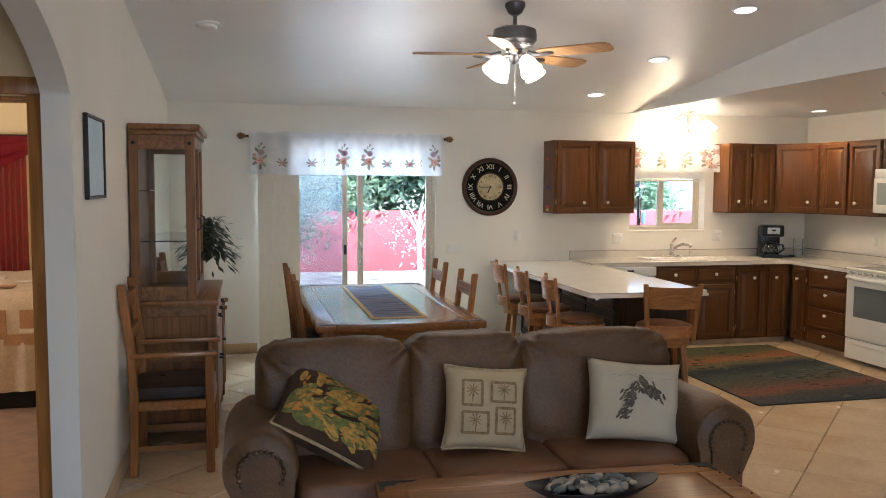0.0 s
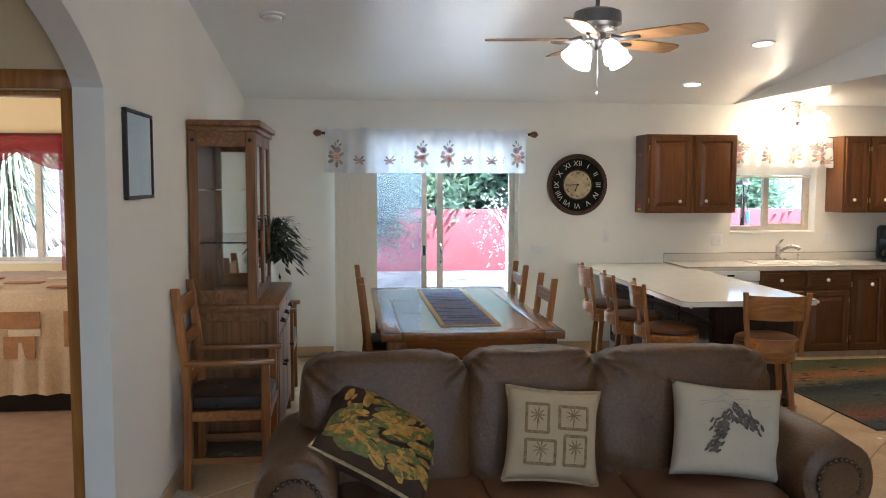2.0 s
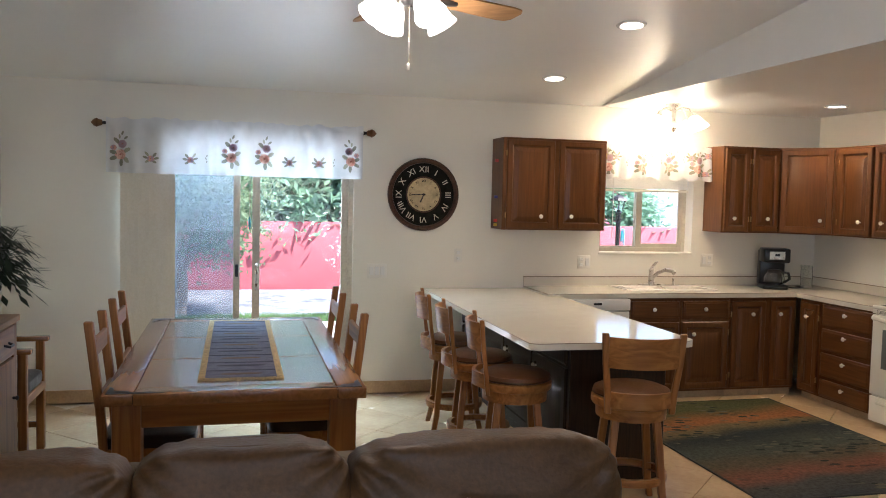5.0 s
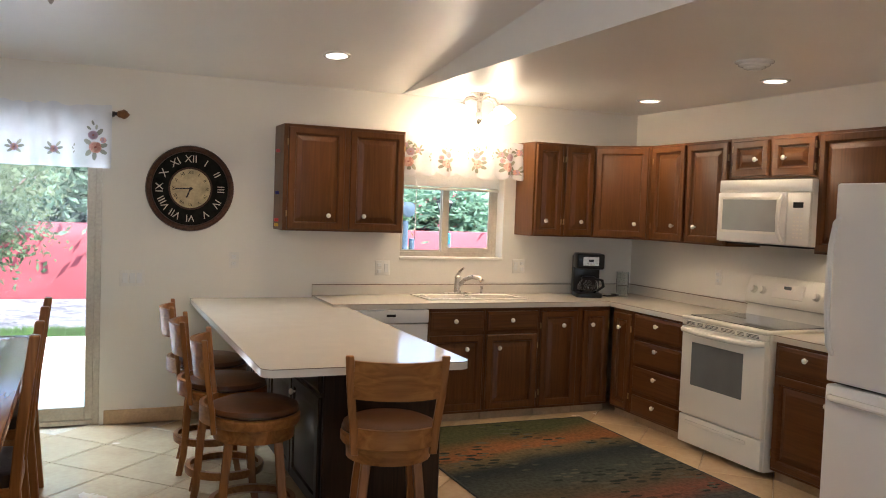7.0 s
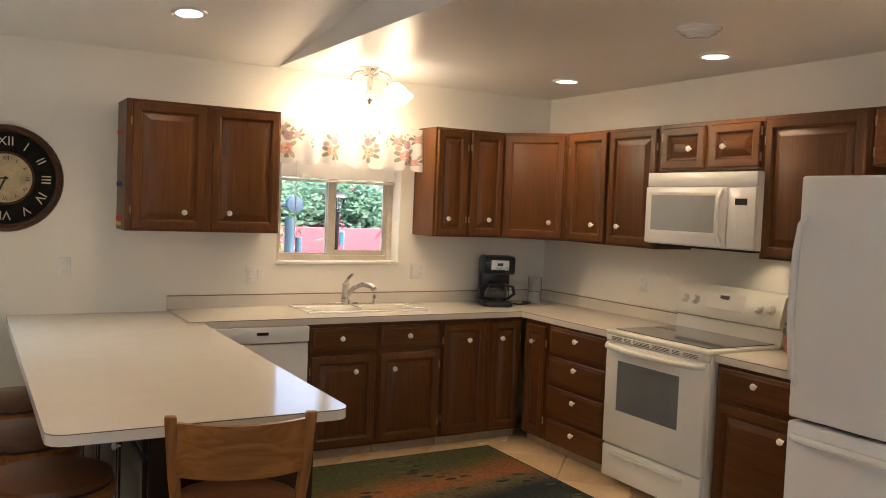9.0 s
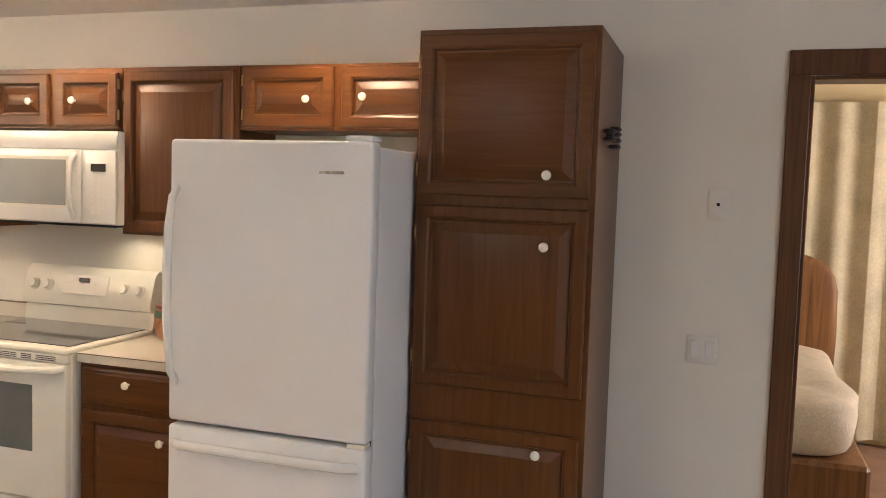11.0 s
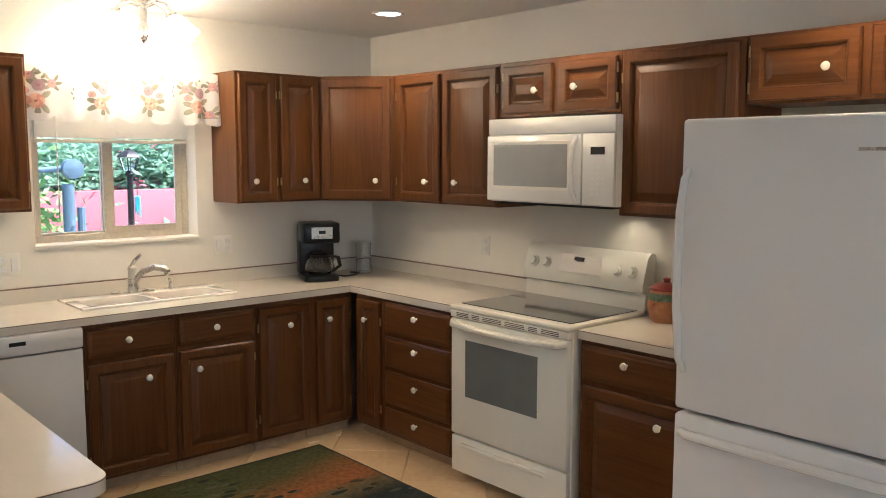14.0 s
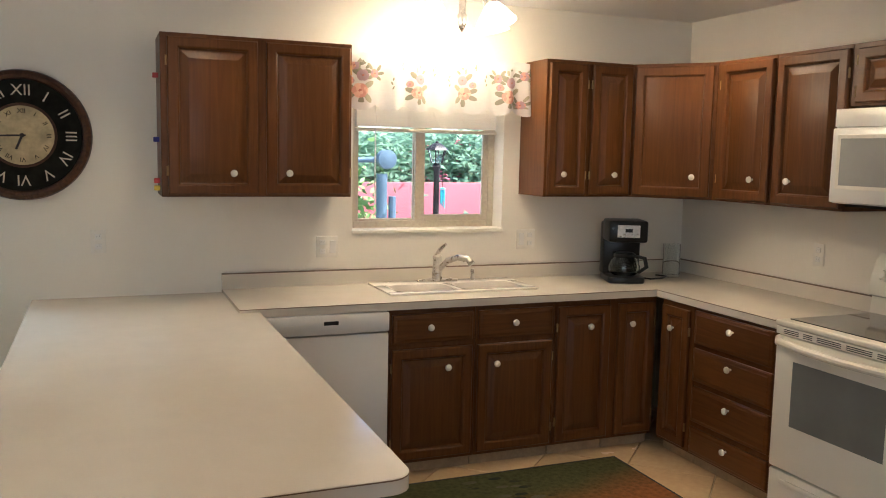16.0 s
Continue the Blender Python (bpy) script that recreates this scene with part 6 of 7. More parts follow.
def pillow(name, label, m, w, h, t, mat, piping, seed):
    p = thing(name, label, "pillow", m, "pillows on the sofa")
    b = bmesh.new()
    n = 22
    for sgn in (-1, 1):
        rings = []
        for j in range(n + 1):
            v = -1 + 2 * j / n
            ring = []
            for i in range(n + 1):
                u = -1 + 2 * i / n
                pinch = 1 - 0.07 * (1 - abs(u) ** 2) * abs(v) ** 4 - 0.0
                pinch2 = 1 - 0.07 * (1 - abs(v) ** 2) * abs(u) ** 4
                d = t * ((1 - u ** 4) * (1 - v ** 4)) ** 0.55 * (1 + 0.12 * noise.noise(Vector((u * 1.6, v * 1.6, seed))))
                ring.append((u * w / 2 * pinch2, sgn * d, h / 2 + v * h / 2 * pinch))
            rings.append(ring)
        loft(b, rings, False)
    bmesh.ops.remove_doubles(b, verts=b.verts[:], dist=0.0005)
    part("cover", b, mat, p, smooth=80)
    if piping is not None:
        loop = []
        for k in range(4 * n + 1):
            q, f = divmod(k % (4 * n), n)
            u, v = ((-1 + 2 * f / n, -1), (1, -1 + 2 * f / n), (1 - 2 * f / n, 1), (-1, 1 - 2 * f / n))[q]
            loop.append((u * w / 2 * (1 - 0.07 * (1 - v * v) * u ** 4) if abs(u) == 1 else u * w / 2, 0, h / 2 + v * h / 2 * ((1 - 0.07 * (1 - u * u)) if abs(v) == 1 else 1)))
        loop = [(x * (1 - 0.07 * (1 - ((z - h / 2) / (h / 2)) ** 2) * (abs(x) > w * 0.46)), y, z) for x, y, z in loop]
        part("piping", tube(bmesh.new(), loop, 0.008, 6), piping, p)
    return p, t


def leaf_shape(bm, x, z, rot, l, w, t, h, wd, lift=0.002):
    ring = []
    for i in range(10):
        a = 2 * math.pi * i / 10
        px, pz = l * math.cos(a), w * math.sin(a)
        qx, qz = x + px * math.cos(rot) - pz * math.sin(rot), z + px * math.sin(rot) + pz * math.cos(rot)
        u, v = qx / (wd / 2), (qz - h / 2) / (h / 2)
        if abs(u) > 0.95 or abs(v) > 0.95:
            return
        d = t * ((1 - u ** 4) * (1 - v ** 4)) ** 0.55
        ring.append((qx, -d * 1.10 - lift, qz))
    bm.faces.new([bm.verts.new(q) for q in ring])


CREAM = material("cream_linen", (0.50, 0.375, 0.22), 0.9, vary=0.08, scale=8, bump=0.6, bump_scale=320)
IVORY = material("ivory_linen", (0.52, 0.43, 0.30), 0.9, vary=0.07, scale=8, bump=0.6, bump_scale=320)
TAPESTRY = material("brown_tapestry", (0.06, 0.028, 0.012), 0.9, vary=0.3, scale=14, bump=0.6, bump_scale=300)
STITCH = material("brown_stitching", (0.27, 0.17, 0.075), 0.9, vary=0.3, scale=60)
CORD = material("beige_piping", (0.42, 0.30, 0.16), 0.85, vary=0.2, scale=60, bump=0.5, bump_scale=300)
p1, t1 = pillow("throw_pillow", "leafy brown, gold and green tapestry pillow", pose(0.86, 3.24, 0.572, -62, 31, 0), 0.50, 0.40, 0.10, TAPESTRY, CORD, 1.0)
rnd = random.Random(11)
for nm, colr, cnt, ll in (("green_leaf_print", (0.15, 0.145, 0.035), 46, 0.075), ("gold_leaf_print", (0.45, 0.25, 0.045), 62, 0.052), ("orange_flower_print", (0.48, 0.19, 0.025), 40, 0.024)):
    b = bmesh.new()
    for k in range(cnt):
        x, z = rnd.uniform(-0.21, 0.21), rnd.uniform(0.03, 0.37)
        leaf_shape(b, x, z, math.atan2(z - 0.05, x + 0.25) + rnd.uniform(-0.7, 0.7), ll * rnd.uniform(0.6, 1.2), ll * 0.26, t1, 0.40, 0.50, 0.0015 + 0.0008 * rnd.random())
    part(nm, b, material(nm, colr, 0.9, vary=0.4, scale=40), p1)["kind"] = "stuff"
p2, t2 = pillow("throw_pillow", "cream pillow embroidered with four palm squares", pose(1.585, 3.32, 0.495, -17, 6, 0), 0.39, 0.37, 0.065, CREAM, CORD, 2.0)
b = bmesh.new()
for cx_, cz_, ww, hh in ((-0.078, 0.248, 0.088, 0.108), (0.068, 0.256, 0.115, 0.085), (-0.062, 0.118, 0.118, 0.09), (0.078, 0.13, 0.088, 0.112)):
    for k in range(14):
        for ed in range(4):
            f = -0.5 + (k + 0.5) / 14
            x, z, r_ = ((cx_ + f * ww, cz_ - hh / 2, 0), (cx_ + f * ww, cz_ + hh / 2, 0), (cx_ - ww / 2, cz_ + f * hh, 1.57), (cx_ + ww / 2, cz_ + f * hh, 1.57))[ed]
            leaf_shape(b, x, z, r_, 0.008, 0.0065, t2, 0.37, 0.39)
    for k in range(9):
        a = 6.28 * k / 9
        leaf_shape(b, cx_ + 0.016 * math.cos(a), cz_ + 0.012 + 0.016 * math.sin(a), a, 0.017, 0.0028, t2, 0.37, 0.39)
    leaf_shape(b, cx_, cz_ - 0.022, 1.57, 0.024, 0.0028, t2, 0.37, 0.39)
part("embroidery", b, STITCH, p2)["kind"] = "stuff"
p3, t3 = pillow("throw_pillow", "ivory pillow with a printed pinecone sprig", pose(2.31, 3.31, 0.485, -17, 6, -4), 0.47, 0.38, 0.075, IVORY, None, 3.0)
b = bmesh.new()
for k in range(150):
    f = rnd.random()
    if k % 2:
        x, z = -0.02 - 0.07 * f + rnd.gauss(0, 0.017), 0.26 - 0.15 * f + rnd.gauss(0, 0.014)
    else:
        x, z = 0.0 + 0.10 * f + rnd.gauss(0, 0.016), 0.27 - 0.06 * f + rnd.gauss(0, 0.016)
    leaf_shape(b, x, z, rnd.uniform(0.4, 1.2) * (1 if k % 2 else -1), 0.014, 0.0050, t3, 0.38, 0.47)
part("pinecone_print", b, material("pinecone_print", (0.10, 0.075, 0.05), 0.9, vary=0.5, scale=60), p3)
b = bmesh.new()
for k in range(16):
    leaf_shape(b, rnd.uniform(-0.12, 0.14), rnd.uniform(0.27, 0.34), rnd.uniform(-0.5, 0.6), 0.04, 0.0012, t3, 0.38, 0.47, 0.001)
part("needle_print", b, material("needle_print", (0.34, 0.31, 0.25), 0.9, vary=0.2), p3)

# ---- coffee table with a bowl of stones ----
ct = thing("coffee_table", "honey pine coffee table with iron corner straps", "table", pose(1.75, 2.66, 0, 0, 0, -2.5) @ pose(-1.75, -2.66, 0))
CX0, CX1, CY0, CY1, CZ = 1.03, 2.47, 2.34, 2.985, 0.50
for x0, x1, y0, y1 in ((CX0, CX1, CY0, CY0 + 0.11), (CX0, CX1, CY1 - 0.11, CY1), (CX0, CX0 + 0.11, CY0 + 0.11, CY1 - 0.11), (CX1 - 0.11, CX1, CY0 + 0.11, CY1 - 0.11)):
    part("top_frame_board", box(bmesh.new(), x0 + 0.001, y0 + 0.001, CZ - 0.045, x1 - 0.001, y1 - 0.001, CZ, 0.005, 2), PINE_X, ct)
part("top_board", box(bmesh.new(), CX0 + 0.113, CY0 + 0.113, CZ - 0.045, CX1 - 0.113, CY1 - 0.113, CZ - 0.003, 0.003), PINE_X, ct)
for x in (CX0 + 0.05, CX1 - 0.14):
    for y in (CY0 + 0.05, CY1 - 0.14):
        part("leg", box(bmesh.new(), x, y, 0, x + 0.09, y + 0.09, CZ - 0.045, 0.006), PINE, ct)
for y in (CY0 + 0.07, CY1 - 0.095):
    part("apron", box(bmesh.new(), CX0 + 0.14, y, CZ - 0.14, CX1 - 0.14, y + 0.025, CZ - 0.045, 0.003), PINE_X, ct)
for x, sx in ((CX0, 1), (CX1, -1)):
    for y, sy in ((CY0, 1), (CY1, -1)):
        part("corner_strap", slab(bmesh.new(), [(x + sx * px, y + sy * py) for px, py in ((0.01, 0.01), (0.17, 0.01), (0.15, 0.03), (0.09, 0.035), (0.075, 0.06), (0.035, 0.065), (0.03, 0.10), (0.01, 0.12))], CZ + 0.0002, CZ + 0.0025), IRON, ct, "dark iron corner strap")
for k in range(10):
    part("stud", lathe(bmesh.new(), [(0.006, 0), (0.005, 0.003), (0.002, 0.005)], 8, Matrix.Translation((CX1 - 0.02, CY1 - 0.06 - k * 0.08, CZ))), IRON, ct)
bw = thing("stone_bowl", "dark leaf-shaped bowl filled with river stones", "bowl", pose(1.83, 2.68, CZ))
rings = []
for r, z in ((0.55, 0.002), (0.80, 0.015), (1.0, 0.045), (1.0, 0.05), (0.78, 0.022), (0.5, 0.012)):
    rings.append([(0.27 * r * math.copysign(abs(math.cos(a)) ** 1.3, math.cos(a)), 0.115 * r * math.sin(a), z + 0.02 * abs(math.cos(a)) ** 6 * r) for a in [2 * math.pi * k / 40 for k in range(40)]])
part("dish", loft(bmesh.new(), rings), IRON, bw)
STONES = [material("grey_stone", (0.16, 0.155, 0.14), 0.5, vary=0.3, scale=20), material("tan_stone", (0.30, 0.24, 0.17), 0.5, vary=0.3, scale=20), material("dark_stone", (0.05, 0.055, 0.055), 0.4, vary=0.3, scale=20)]
for k in range(60):
    a, r = rnd.random() * 6.28, rnd.random() ** 0.6 * 0.85
    x, y = 0.22 * r * math.cos(a), 0.095 * r * math.sin(a)
    s = rnd.uniform(0.012, 0.026)
    sv = thing("river_stone", ("smooth grey river stone in the bowl", "smooth tan river stone in the bowl", "smooth dark river stone in the bowl")[k % 3], "stone", pose(1.83 + x, 2.68 + y, CZ + 0.03 + 0.035 * (1 - r) + rnd.uniform(0, 0.012), rnd.uniform(-30, 30), rnd.uniform(-30, 30), rnd.uniform(0, 180)), "stones in the bowl")
    part("stone", superbox(bmesh.new(), (0, 0, 0), (s * 1.25, s, s * 0.62), 0.85, 12, 8, 0.004, k, 30), STONES[k % 3], sv, smooth=80)

# ---- bedroom seen through the arch ----
BX0 = -4.2
b = bmesh.new()
for x0, x1, z0, z1 in ((BX0, -2.62, 0, 2.6), (-2.62, -1.72, 0, 0.94), (-2.62, -1.72, 1.98, 2.6), (-1.72, -0.30, 0, 2.6)):
    box(b, x0, YB, z0, x1, YB + 0.18, z1)
# west side, with an invented opening for the bedroom fill lamp
for y0, y1, z0, z1 in ((0.8, 5.0, 0, 2.6), (5.0, 7.0, 0, 0.9), (5.0, 7.0, 2.0, 2.6), (7.0, YB + 0.18, 0, 2.6)):
    box(b, BX0 - 0.15, y0, z0, BX0, y1, z1)
for x0, x1, z0, z1 in ((BX0, -1.24, 0, 2.6), (-1.24, -0.325, 2.05, 2.6), (-0.325, -0.27, 0, 2.6)):
    box(b, x0, 3.72, z0, x1, 3.84, z1)
box(b, -0.315, 3.84, 0, -0.270, YB, 2.6)
box(b, BX0, 0.8, 0, -0.270, 0.9, 2.6)
setting("wall_bedroom", b, BEDWALL, "tan painted bedroom walls with a window", "wall")
setting("ceiling_bedroom", box(bmesh.new(), BX0, 0.9, 2.55, -0.270, YB, 2.65), CEIL, "white bedroom ceiling", "ceiling")
setting("floor_bedroom", box(bmesh.new(), BX0, 0.9, -0.12, -0.301, YB, 0.002), CARPET, "brown bedroom carpet", "floor")
dt = thing("door_2", "honey oak door casing into the bedroom", "door frame", kind="structure")
for x0, x1, z0, z1, y0, y1 in ((-0.345, -0.272, 0, 2.055, 3.70, 3.72), (-1.31, -1.235, 0, 2.055, 3.70, 3.72), (-1.31, -0.272, 2.055, 2.13, 3.695, 3.72), (-0.345, -0.325, 0, 2.03, 3.72, 3.845), (-1.241, -1.225, 0, 2.03, 3.72, 3.845), (-1.225, -0.345, 2.03, 2.048, 3.72, 3.845)):
    part("casing", box(bmesh.new(), x0, y0, z0, x1, y1, z1, 0.005, 2), TRIM, dt)
for z in (0.35, 1.05, 1.80):
    part("strike_plate", box(bmesh.new(), -0.350, 3.75, z, -0.3445, 3.79, z + 0.10, 0.001), BRASS, dt)
bwn = thing("window_2", "tan sliding bedroom window", "window", kind="structure")
b = bmesh.new()
for x0, x1, z0, z1 in ((-2.62, -2.58, 0.94, 1.98), (-1.76, -1.72, 0.94, 1.98), (-2.58, -1.76, 0.94, 0.98), (-2.58, -1.76, 1.94, 1.98), (-2.06, -2.00, 0.98, 1.94)):
    box(b, x0, YB + 0.06, z0, x1, YB + 0.12, z1, 0.003)
part("window_frame", b, ALU, bwn)
pane("pane", -2.58, 0.98, -2.06, 1.94, YB + 0.09, bwn)
pane("pane", -2.00, 0.98, -1.76, 1.94, YB + 0.09, bwn)
cur = thing("red_curtain", "sheer red curtains swagged over the bedroom window", "curtain")
for x0, x1, nm in ((-1.80, -1.38, "panel"), (-2.9, -2.48, "panel")):
    part(nm, loft(bmesh.new(), [[(x0 + (x1 - x0) * i / 60, YB - 0.07 + 0.03 * math.sin(i * 0.9) * (0.5 + 0.5 * s / 10), 2.09 - s * 0.145) for i in range(61)] for s in range(11)], False), SHEER_RED, cur)
part("swag", loft(bmesh.new(), [[(-2.95 + 1.6 * i / 60, YB - 0.10 - 0.015 * math.sin(s * 2.2), 2.10 - s * (0.02 + 0.020 * math.sin(math.pi * ((i / 60 * 2) % 1.0)))) for i in range(61)] for s in range(9)], False), SHEER_RED, cur)
part("rod", tube(bmesh.new(), [(-3.0, YB - 0.085, 2.10), (-1.33, YB - 0.085, 2.10)], 0.012, 8), IRON, cur)
part("finial", lathe(bmesh.new(), [(0.01, 0), (0.028, 0.02), (0.024, 0.04), (0.004, 0.055)], 12, pose(-1.33, YB - 0.085, 2.10, 0, 90, 0)), BRASS, cur)
part("bracket", box(bmesh.new(), -1.37, YB - 0.09, 2.085, -1.355, YB, 2.115), IRON, cur)
part("sill_board", box(bmesh.new(), -2.64, YB - 0.02, 0.925, -1.70, YB + 0.06, 0.942, 0.003), WALL, bwn)

QUILT = material("tan_patchwork_quilt", (0.50, 0.37, 0.24), 0.9, vary=0.1, scale=6, bump=0.6, bump_scale=60)
PATCH = material("brown_patch", (0.34, 0.17, 0.07), 0.9, vary=0.15, scale=10, bump=0.5, bump_scale=80)
CREAMP = material("cream_patch", (0.60, 0.49, 0.34), 0.9, vary=0.1, scale=10, bump=0.5, bump_scale=80)
bd = thing("bed", "bed with a tan and brown patchwork quilt", "bed")
EX0, EX1, EY0, EY1 = -3.0, -0.74, 6.42, 8.0
part("bed_base", box(bmesh.new(), EX0 + 0.06, EY0 + 0.06, 0.0, EX1 - 0.06, EY1, 0.32, 0.01), BLACK, bd)
part("mattress", superbox(bmesh.new(), ((EX0 + EX1) / 2, (EY0 + EY1) / 2, 0.60), ((EX1 - EX0) / 2 - 0.02, (EY1 - EY0) / 2 - 0.02, 0.25), 0.12, 40, 12), CREAMP, bd)
b = bmesh.new()
prof_ = [(EY0, 0.14), (EY0 - 0.005, 0.35), (EY0, 0.74), (EY0 + 0.02, 0.82), (EY0 + 0.07, 0.865), (EY0 + 0.6, 0.885), (EY1, 0.88)]
loft(b, [[(EX0 + (EX1 - EX0) * i / 50, y + (0.02 * math.sin(i * 1.7) if z < 0.4 else 0), z + 0.012 * noise.noise(Vector((i * 0.4, y * 5, 0)))) for i in range(51)] for y, z in prof_], False)
part("quilt", b, QUILT, bd, smooth=60)
part("quilt_end", loft(bmesh.new(), [[(EX1 + dx, EY0 + (EY1 - EY0) * i / 20, z) for i in range(21)] for dx, z in ((0.0, 0.14), (0.012, 0.4), (0.005, 0.80), (-0.06, 0.875))], False), QUILT, bd)
for x, z, w, h, mt in ((-1.24, 0.42, 0.09, 0.26, PATCH), (-1.15, 0.42, 0.42, 0.08, PATCH), (-1.06, 0.54, 0.24, 0.14, PATCH), (-1.66, 0.34, 0.22, 0.16, PATCH), (-1.74, 0.56, 0.34, 0.12, PATCH), (-1.62, 0.50, 0.22, 0.05, CREAMP), (-2.3, 0.42, 0.09, 0.26, PATCH), (-2.2, 0.42, 0.4, 0.08, PATCH), (-1.06, 0.51, 0.24, 0.03, CREAMP)):
    part("patch", box(bmesh.new(), x, EY0 - 0.012, z + 0.07, x + w, EY0 - 0.006, z + h + 0.07, 0.002), mt, bd)
for k in range(9):
    x = -2.7 + 0.21 * k
    part("patch", box(bmesh.new(), x, EY0 + 0.25 + 0.3 * (k % 3), 0.886, x + 0.28, EY0 + 0.36 + 0.3 * (k % 3), 0.895, 0.002), (PATCH, CREAMP)[k % 2], bd)
bn = thing("bed_bench", "dark brown upholstered bench with turned legs", "bench")
part("seat", superbox(bmesh.new(), (-0.52, 5.95, 0.38), (0.19, 0.22, 0.08), 0.3, 24, 10), DARK_LEATHER, bn)
for x in (-0.66, -0.38):
    for y in (5.80, 6.10):
        part("leg", lathe(bmesh.new(), [(0.022, 0), (0.018, 0.04), (0.03, 0.12), (0.022, 0.2), (0.032, 0.32)], 12, Matrix.Translation((x, y, 0))), RUSTIC, bn)

# ---- room behind the doorway beside the pantry ----
b = bmesh.new()
box(b, 9.6, 0.2, 0, 9.7, 5.0, 2.6)
# south side out of view, opening cut only for the guest room lamp
for x0, x1, z0, z1 in ((XR + 0.15, 7.75, 0, 2.6), (7.75, 8.85, 0, 0.95), (7.75, 8.85, 2.05, 2.6), (8.85, 9.7, 0, 2.6)):
    box(b, x0, 0.1, z0, x1, 0.2, z1)
box(b, XR + 0.15, 5.0, 0, 9.7, 5.1, 2.6)
setting("wall_guest_room", b, BEDWALL, "tan painted guest room walls", "wall")
setting("ceiling_guest_room", box(bmesh.new(), XR + 0.15, 0.2, 2.5, 9.6, 5.0, 2.6), CEIL, "white guest room ceiling", "ceiling")
setting("floor_guest_room", box(bmesh.new(), XR + 0.15, 0.2, -0.12, 9.6, 5.0, 0.0), CARPET, "brown guest room carpet", "floor")
d3 = thing("door_3", "dark wooden door casing beside the pantry", "door frame", kind="structure")
for x0, x1, y0, y1, z0, z1 in ((XR - 0.016, XR, 3.02, 3.10, 0, 2.11), (XR - 0.016, XR, 2.12, 2.20, 0, 2.11), (XR - 0.018, XR, 2.12, 3.10, 2.11, 2.205), (XR, XR + 0.15, 3.005, 3.02, 0, 2.11), (XR, XR + 0.15, 2.20, 2.215, 0, 2.11), (XR, XR + 0.15, 2.215, 3.005, 2.095, 2.11)):
    part("casing", box(bmesh.new(), x0, y0, z0, x1, y1, z1, 0.003), TRIM_DARK, d3)
gb = thing("guest_bed", "dark wooden bed with rumpled white bedding", "bed")
part("headboard", superbox(bmesh.new(), (9.45, 3.3, 0.75), (0.06, 0.75, 0.55), 0.4, 30, 14), RUSTIC, gb)
part("bed_frame", box(bmesh.new(), 7.55, 2.6, 0.05, 9.42, 4.0, 0.42, 0.02), RUSTIC, gb)
part("bedding", superbox(bmesh.new(), (8.5, 3.3, 0.55), (0.92, 0.68, 0.16), 0.3, 40, 14, 0.05, 4.0, 4), CREAMP, gb, smooth=80)
gc = thing("guest_curtain", "beige striped curtain hanging in the guest room", "curtain")
part("cloth", loft(bmesh.new(), [[(9.5 + 0.03 * math.sin(i * 0.8), 2.0 + 2.2 * i / 80, z) for i in range(81)] for z in (0.05, 1.2, 2.3)], False), material("beige_curtain", (0.55, 0.46, 0.30), 0.9, vary=0.15, scale=5), gc)

# ---- outdoors ----
GRAVEL = material("pale_gravel", (0.055, 0.062, 0.078), 0.95, vary=0.3, scale=3.2, bump=1.0, bump_scale=16, second=(0.27, 0.275, 0.29), fine=0.3)
STUCCO = material("red_stucco", (0.36, 0.085, 0.095), 0.9, vary=0.10, scale=1.2, bump=0.6, bump_scale=60)
CONC = material("concrete", (0.66, 0.65, 0.62), 0.9, vary=0.08, scale=2, bump=0.3, bump_scale=80)
GRASS = material("grass_blades", (0.06, 0.13, 0.03), 0.7, vary=0.4, scale=3)
b = bmesh.new()
S = 400
loft(b, [[(-S, YB + 0.18, -0.13), (S, YB + 0.18, -0.13)], [(-S, S, -0.13), (S, S, -0.13)]], False)
loft(b, [[(-S, -S, -0.13), (S, -S, -0.13)], [(-S, YB + 0.18, -0.13), (S, YB + 0.18, -0.13)]], False)
bmesh.ops.remove_doubles(b, verts=b.verts[:], dist=0.001)
setting("ground", b, GRAVEL, "pale gravel yard", "ground")
setting("patio", box(bmesh.new(), 0.0, YB + 0.18, -0.12, 3.4, 12.6, -0.06, 0.008), CONC, "pale concrete patio slab", "patio")
setting("garden_wall", box(bmesh.new(), -9, 17.0, -0.2, 16, 17.2, 1.12, 0.02, 2), STUCCO, "red stucco garden wall", "garden wall")


def leaves(name, seed, count, size, shape, mat, parent, m=None):
    """A crown of many small folded leaves, thick in clumps and open between them."""
    rg = np.random.RandomState(seed)
    clumps = np.array([shape(rg) for _ in range(90)])
    pick = clumps[rg.randint(0, len(clumps), count)]
    c = pick[:, :3] + rg.normal(0, 1, (count, 3)) * pick[:, 3:4]
    d = rg.normal(0, 1, (count, 3))
    d /= np.linalg.norm(d, axis=1, keepdims=True)
    s = np.cross(d, rg.normal(0, 1, (count, 3)))
    s /= np.linalg.norm(s, axis=1, keepdims=True)
    l = size * rg.uniform(0.6, 1.3, (count, 1))
    v = np.stack([c, c + d * l * 0.5 + s * l * 0.2, c + d * l, c + d * l * 0.5 - s * l * 0.2], 1).reshape(-1, 3)
    me = bpy.data.meshes.new(name)
    me.from_pydata(v.tolist(), [], [(4 * k, 4 * k + 1, 4 * k + 2, 4 * k + 3) for k in range(count)])
    me.materials.append(mat)
    ob = new(name, me)
    ob.parent = parent
    if m is not None:
        ob.matrix_basis = m
    return ob


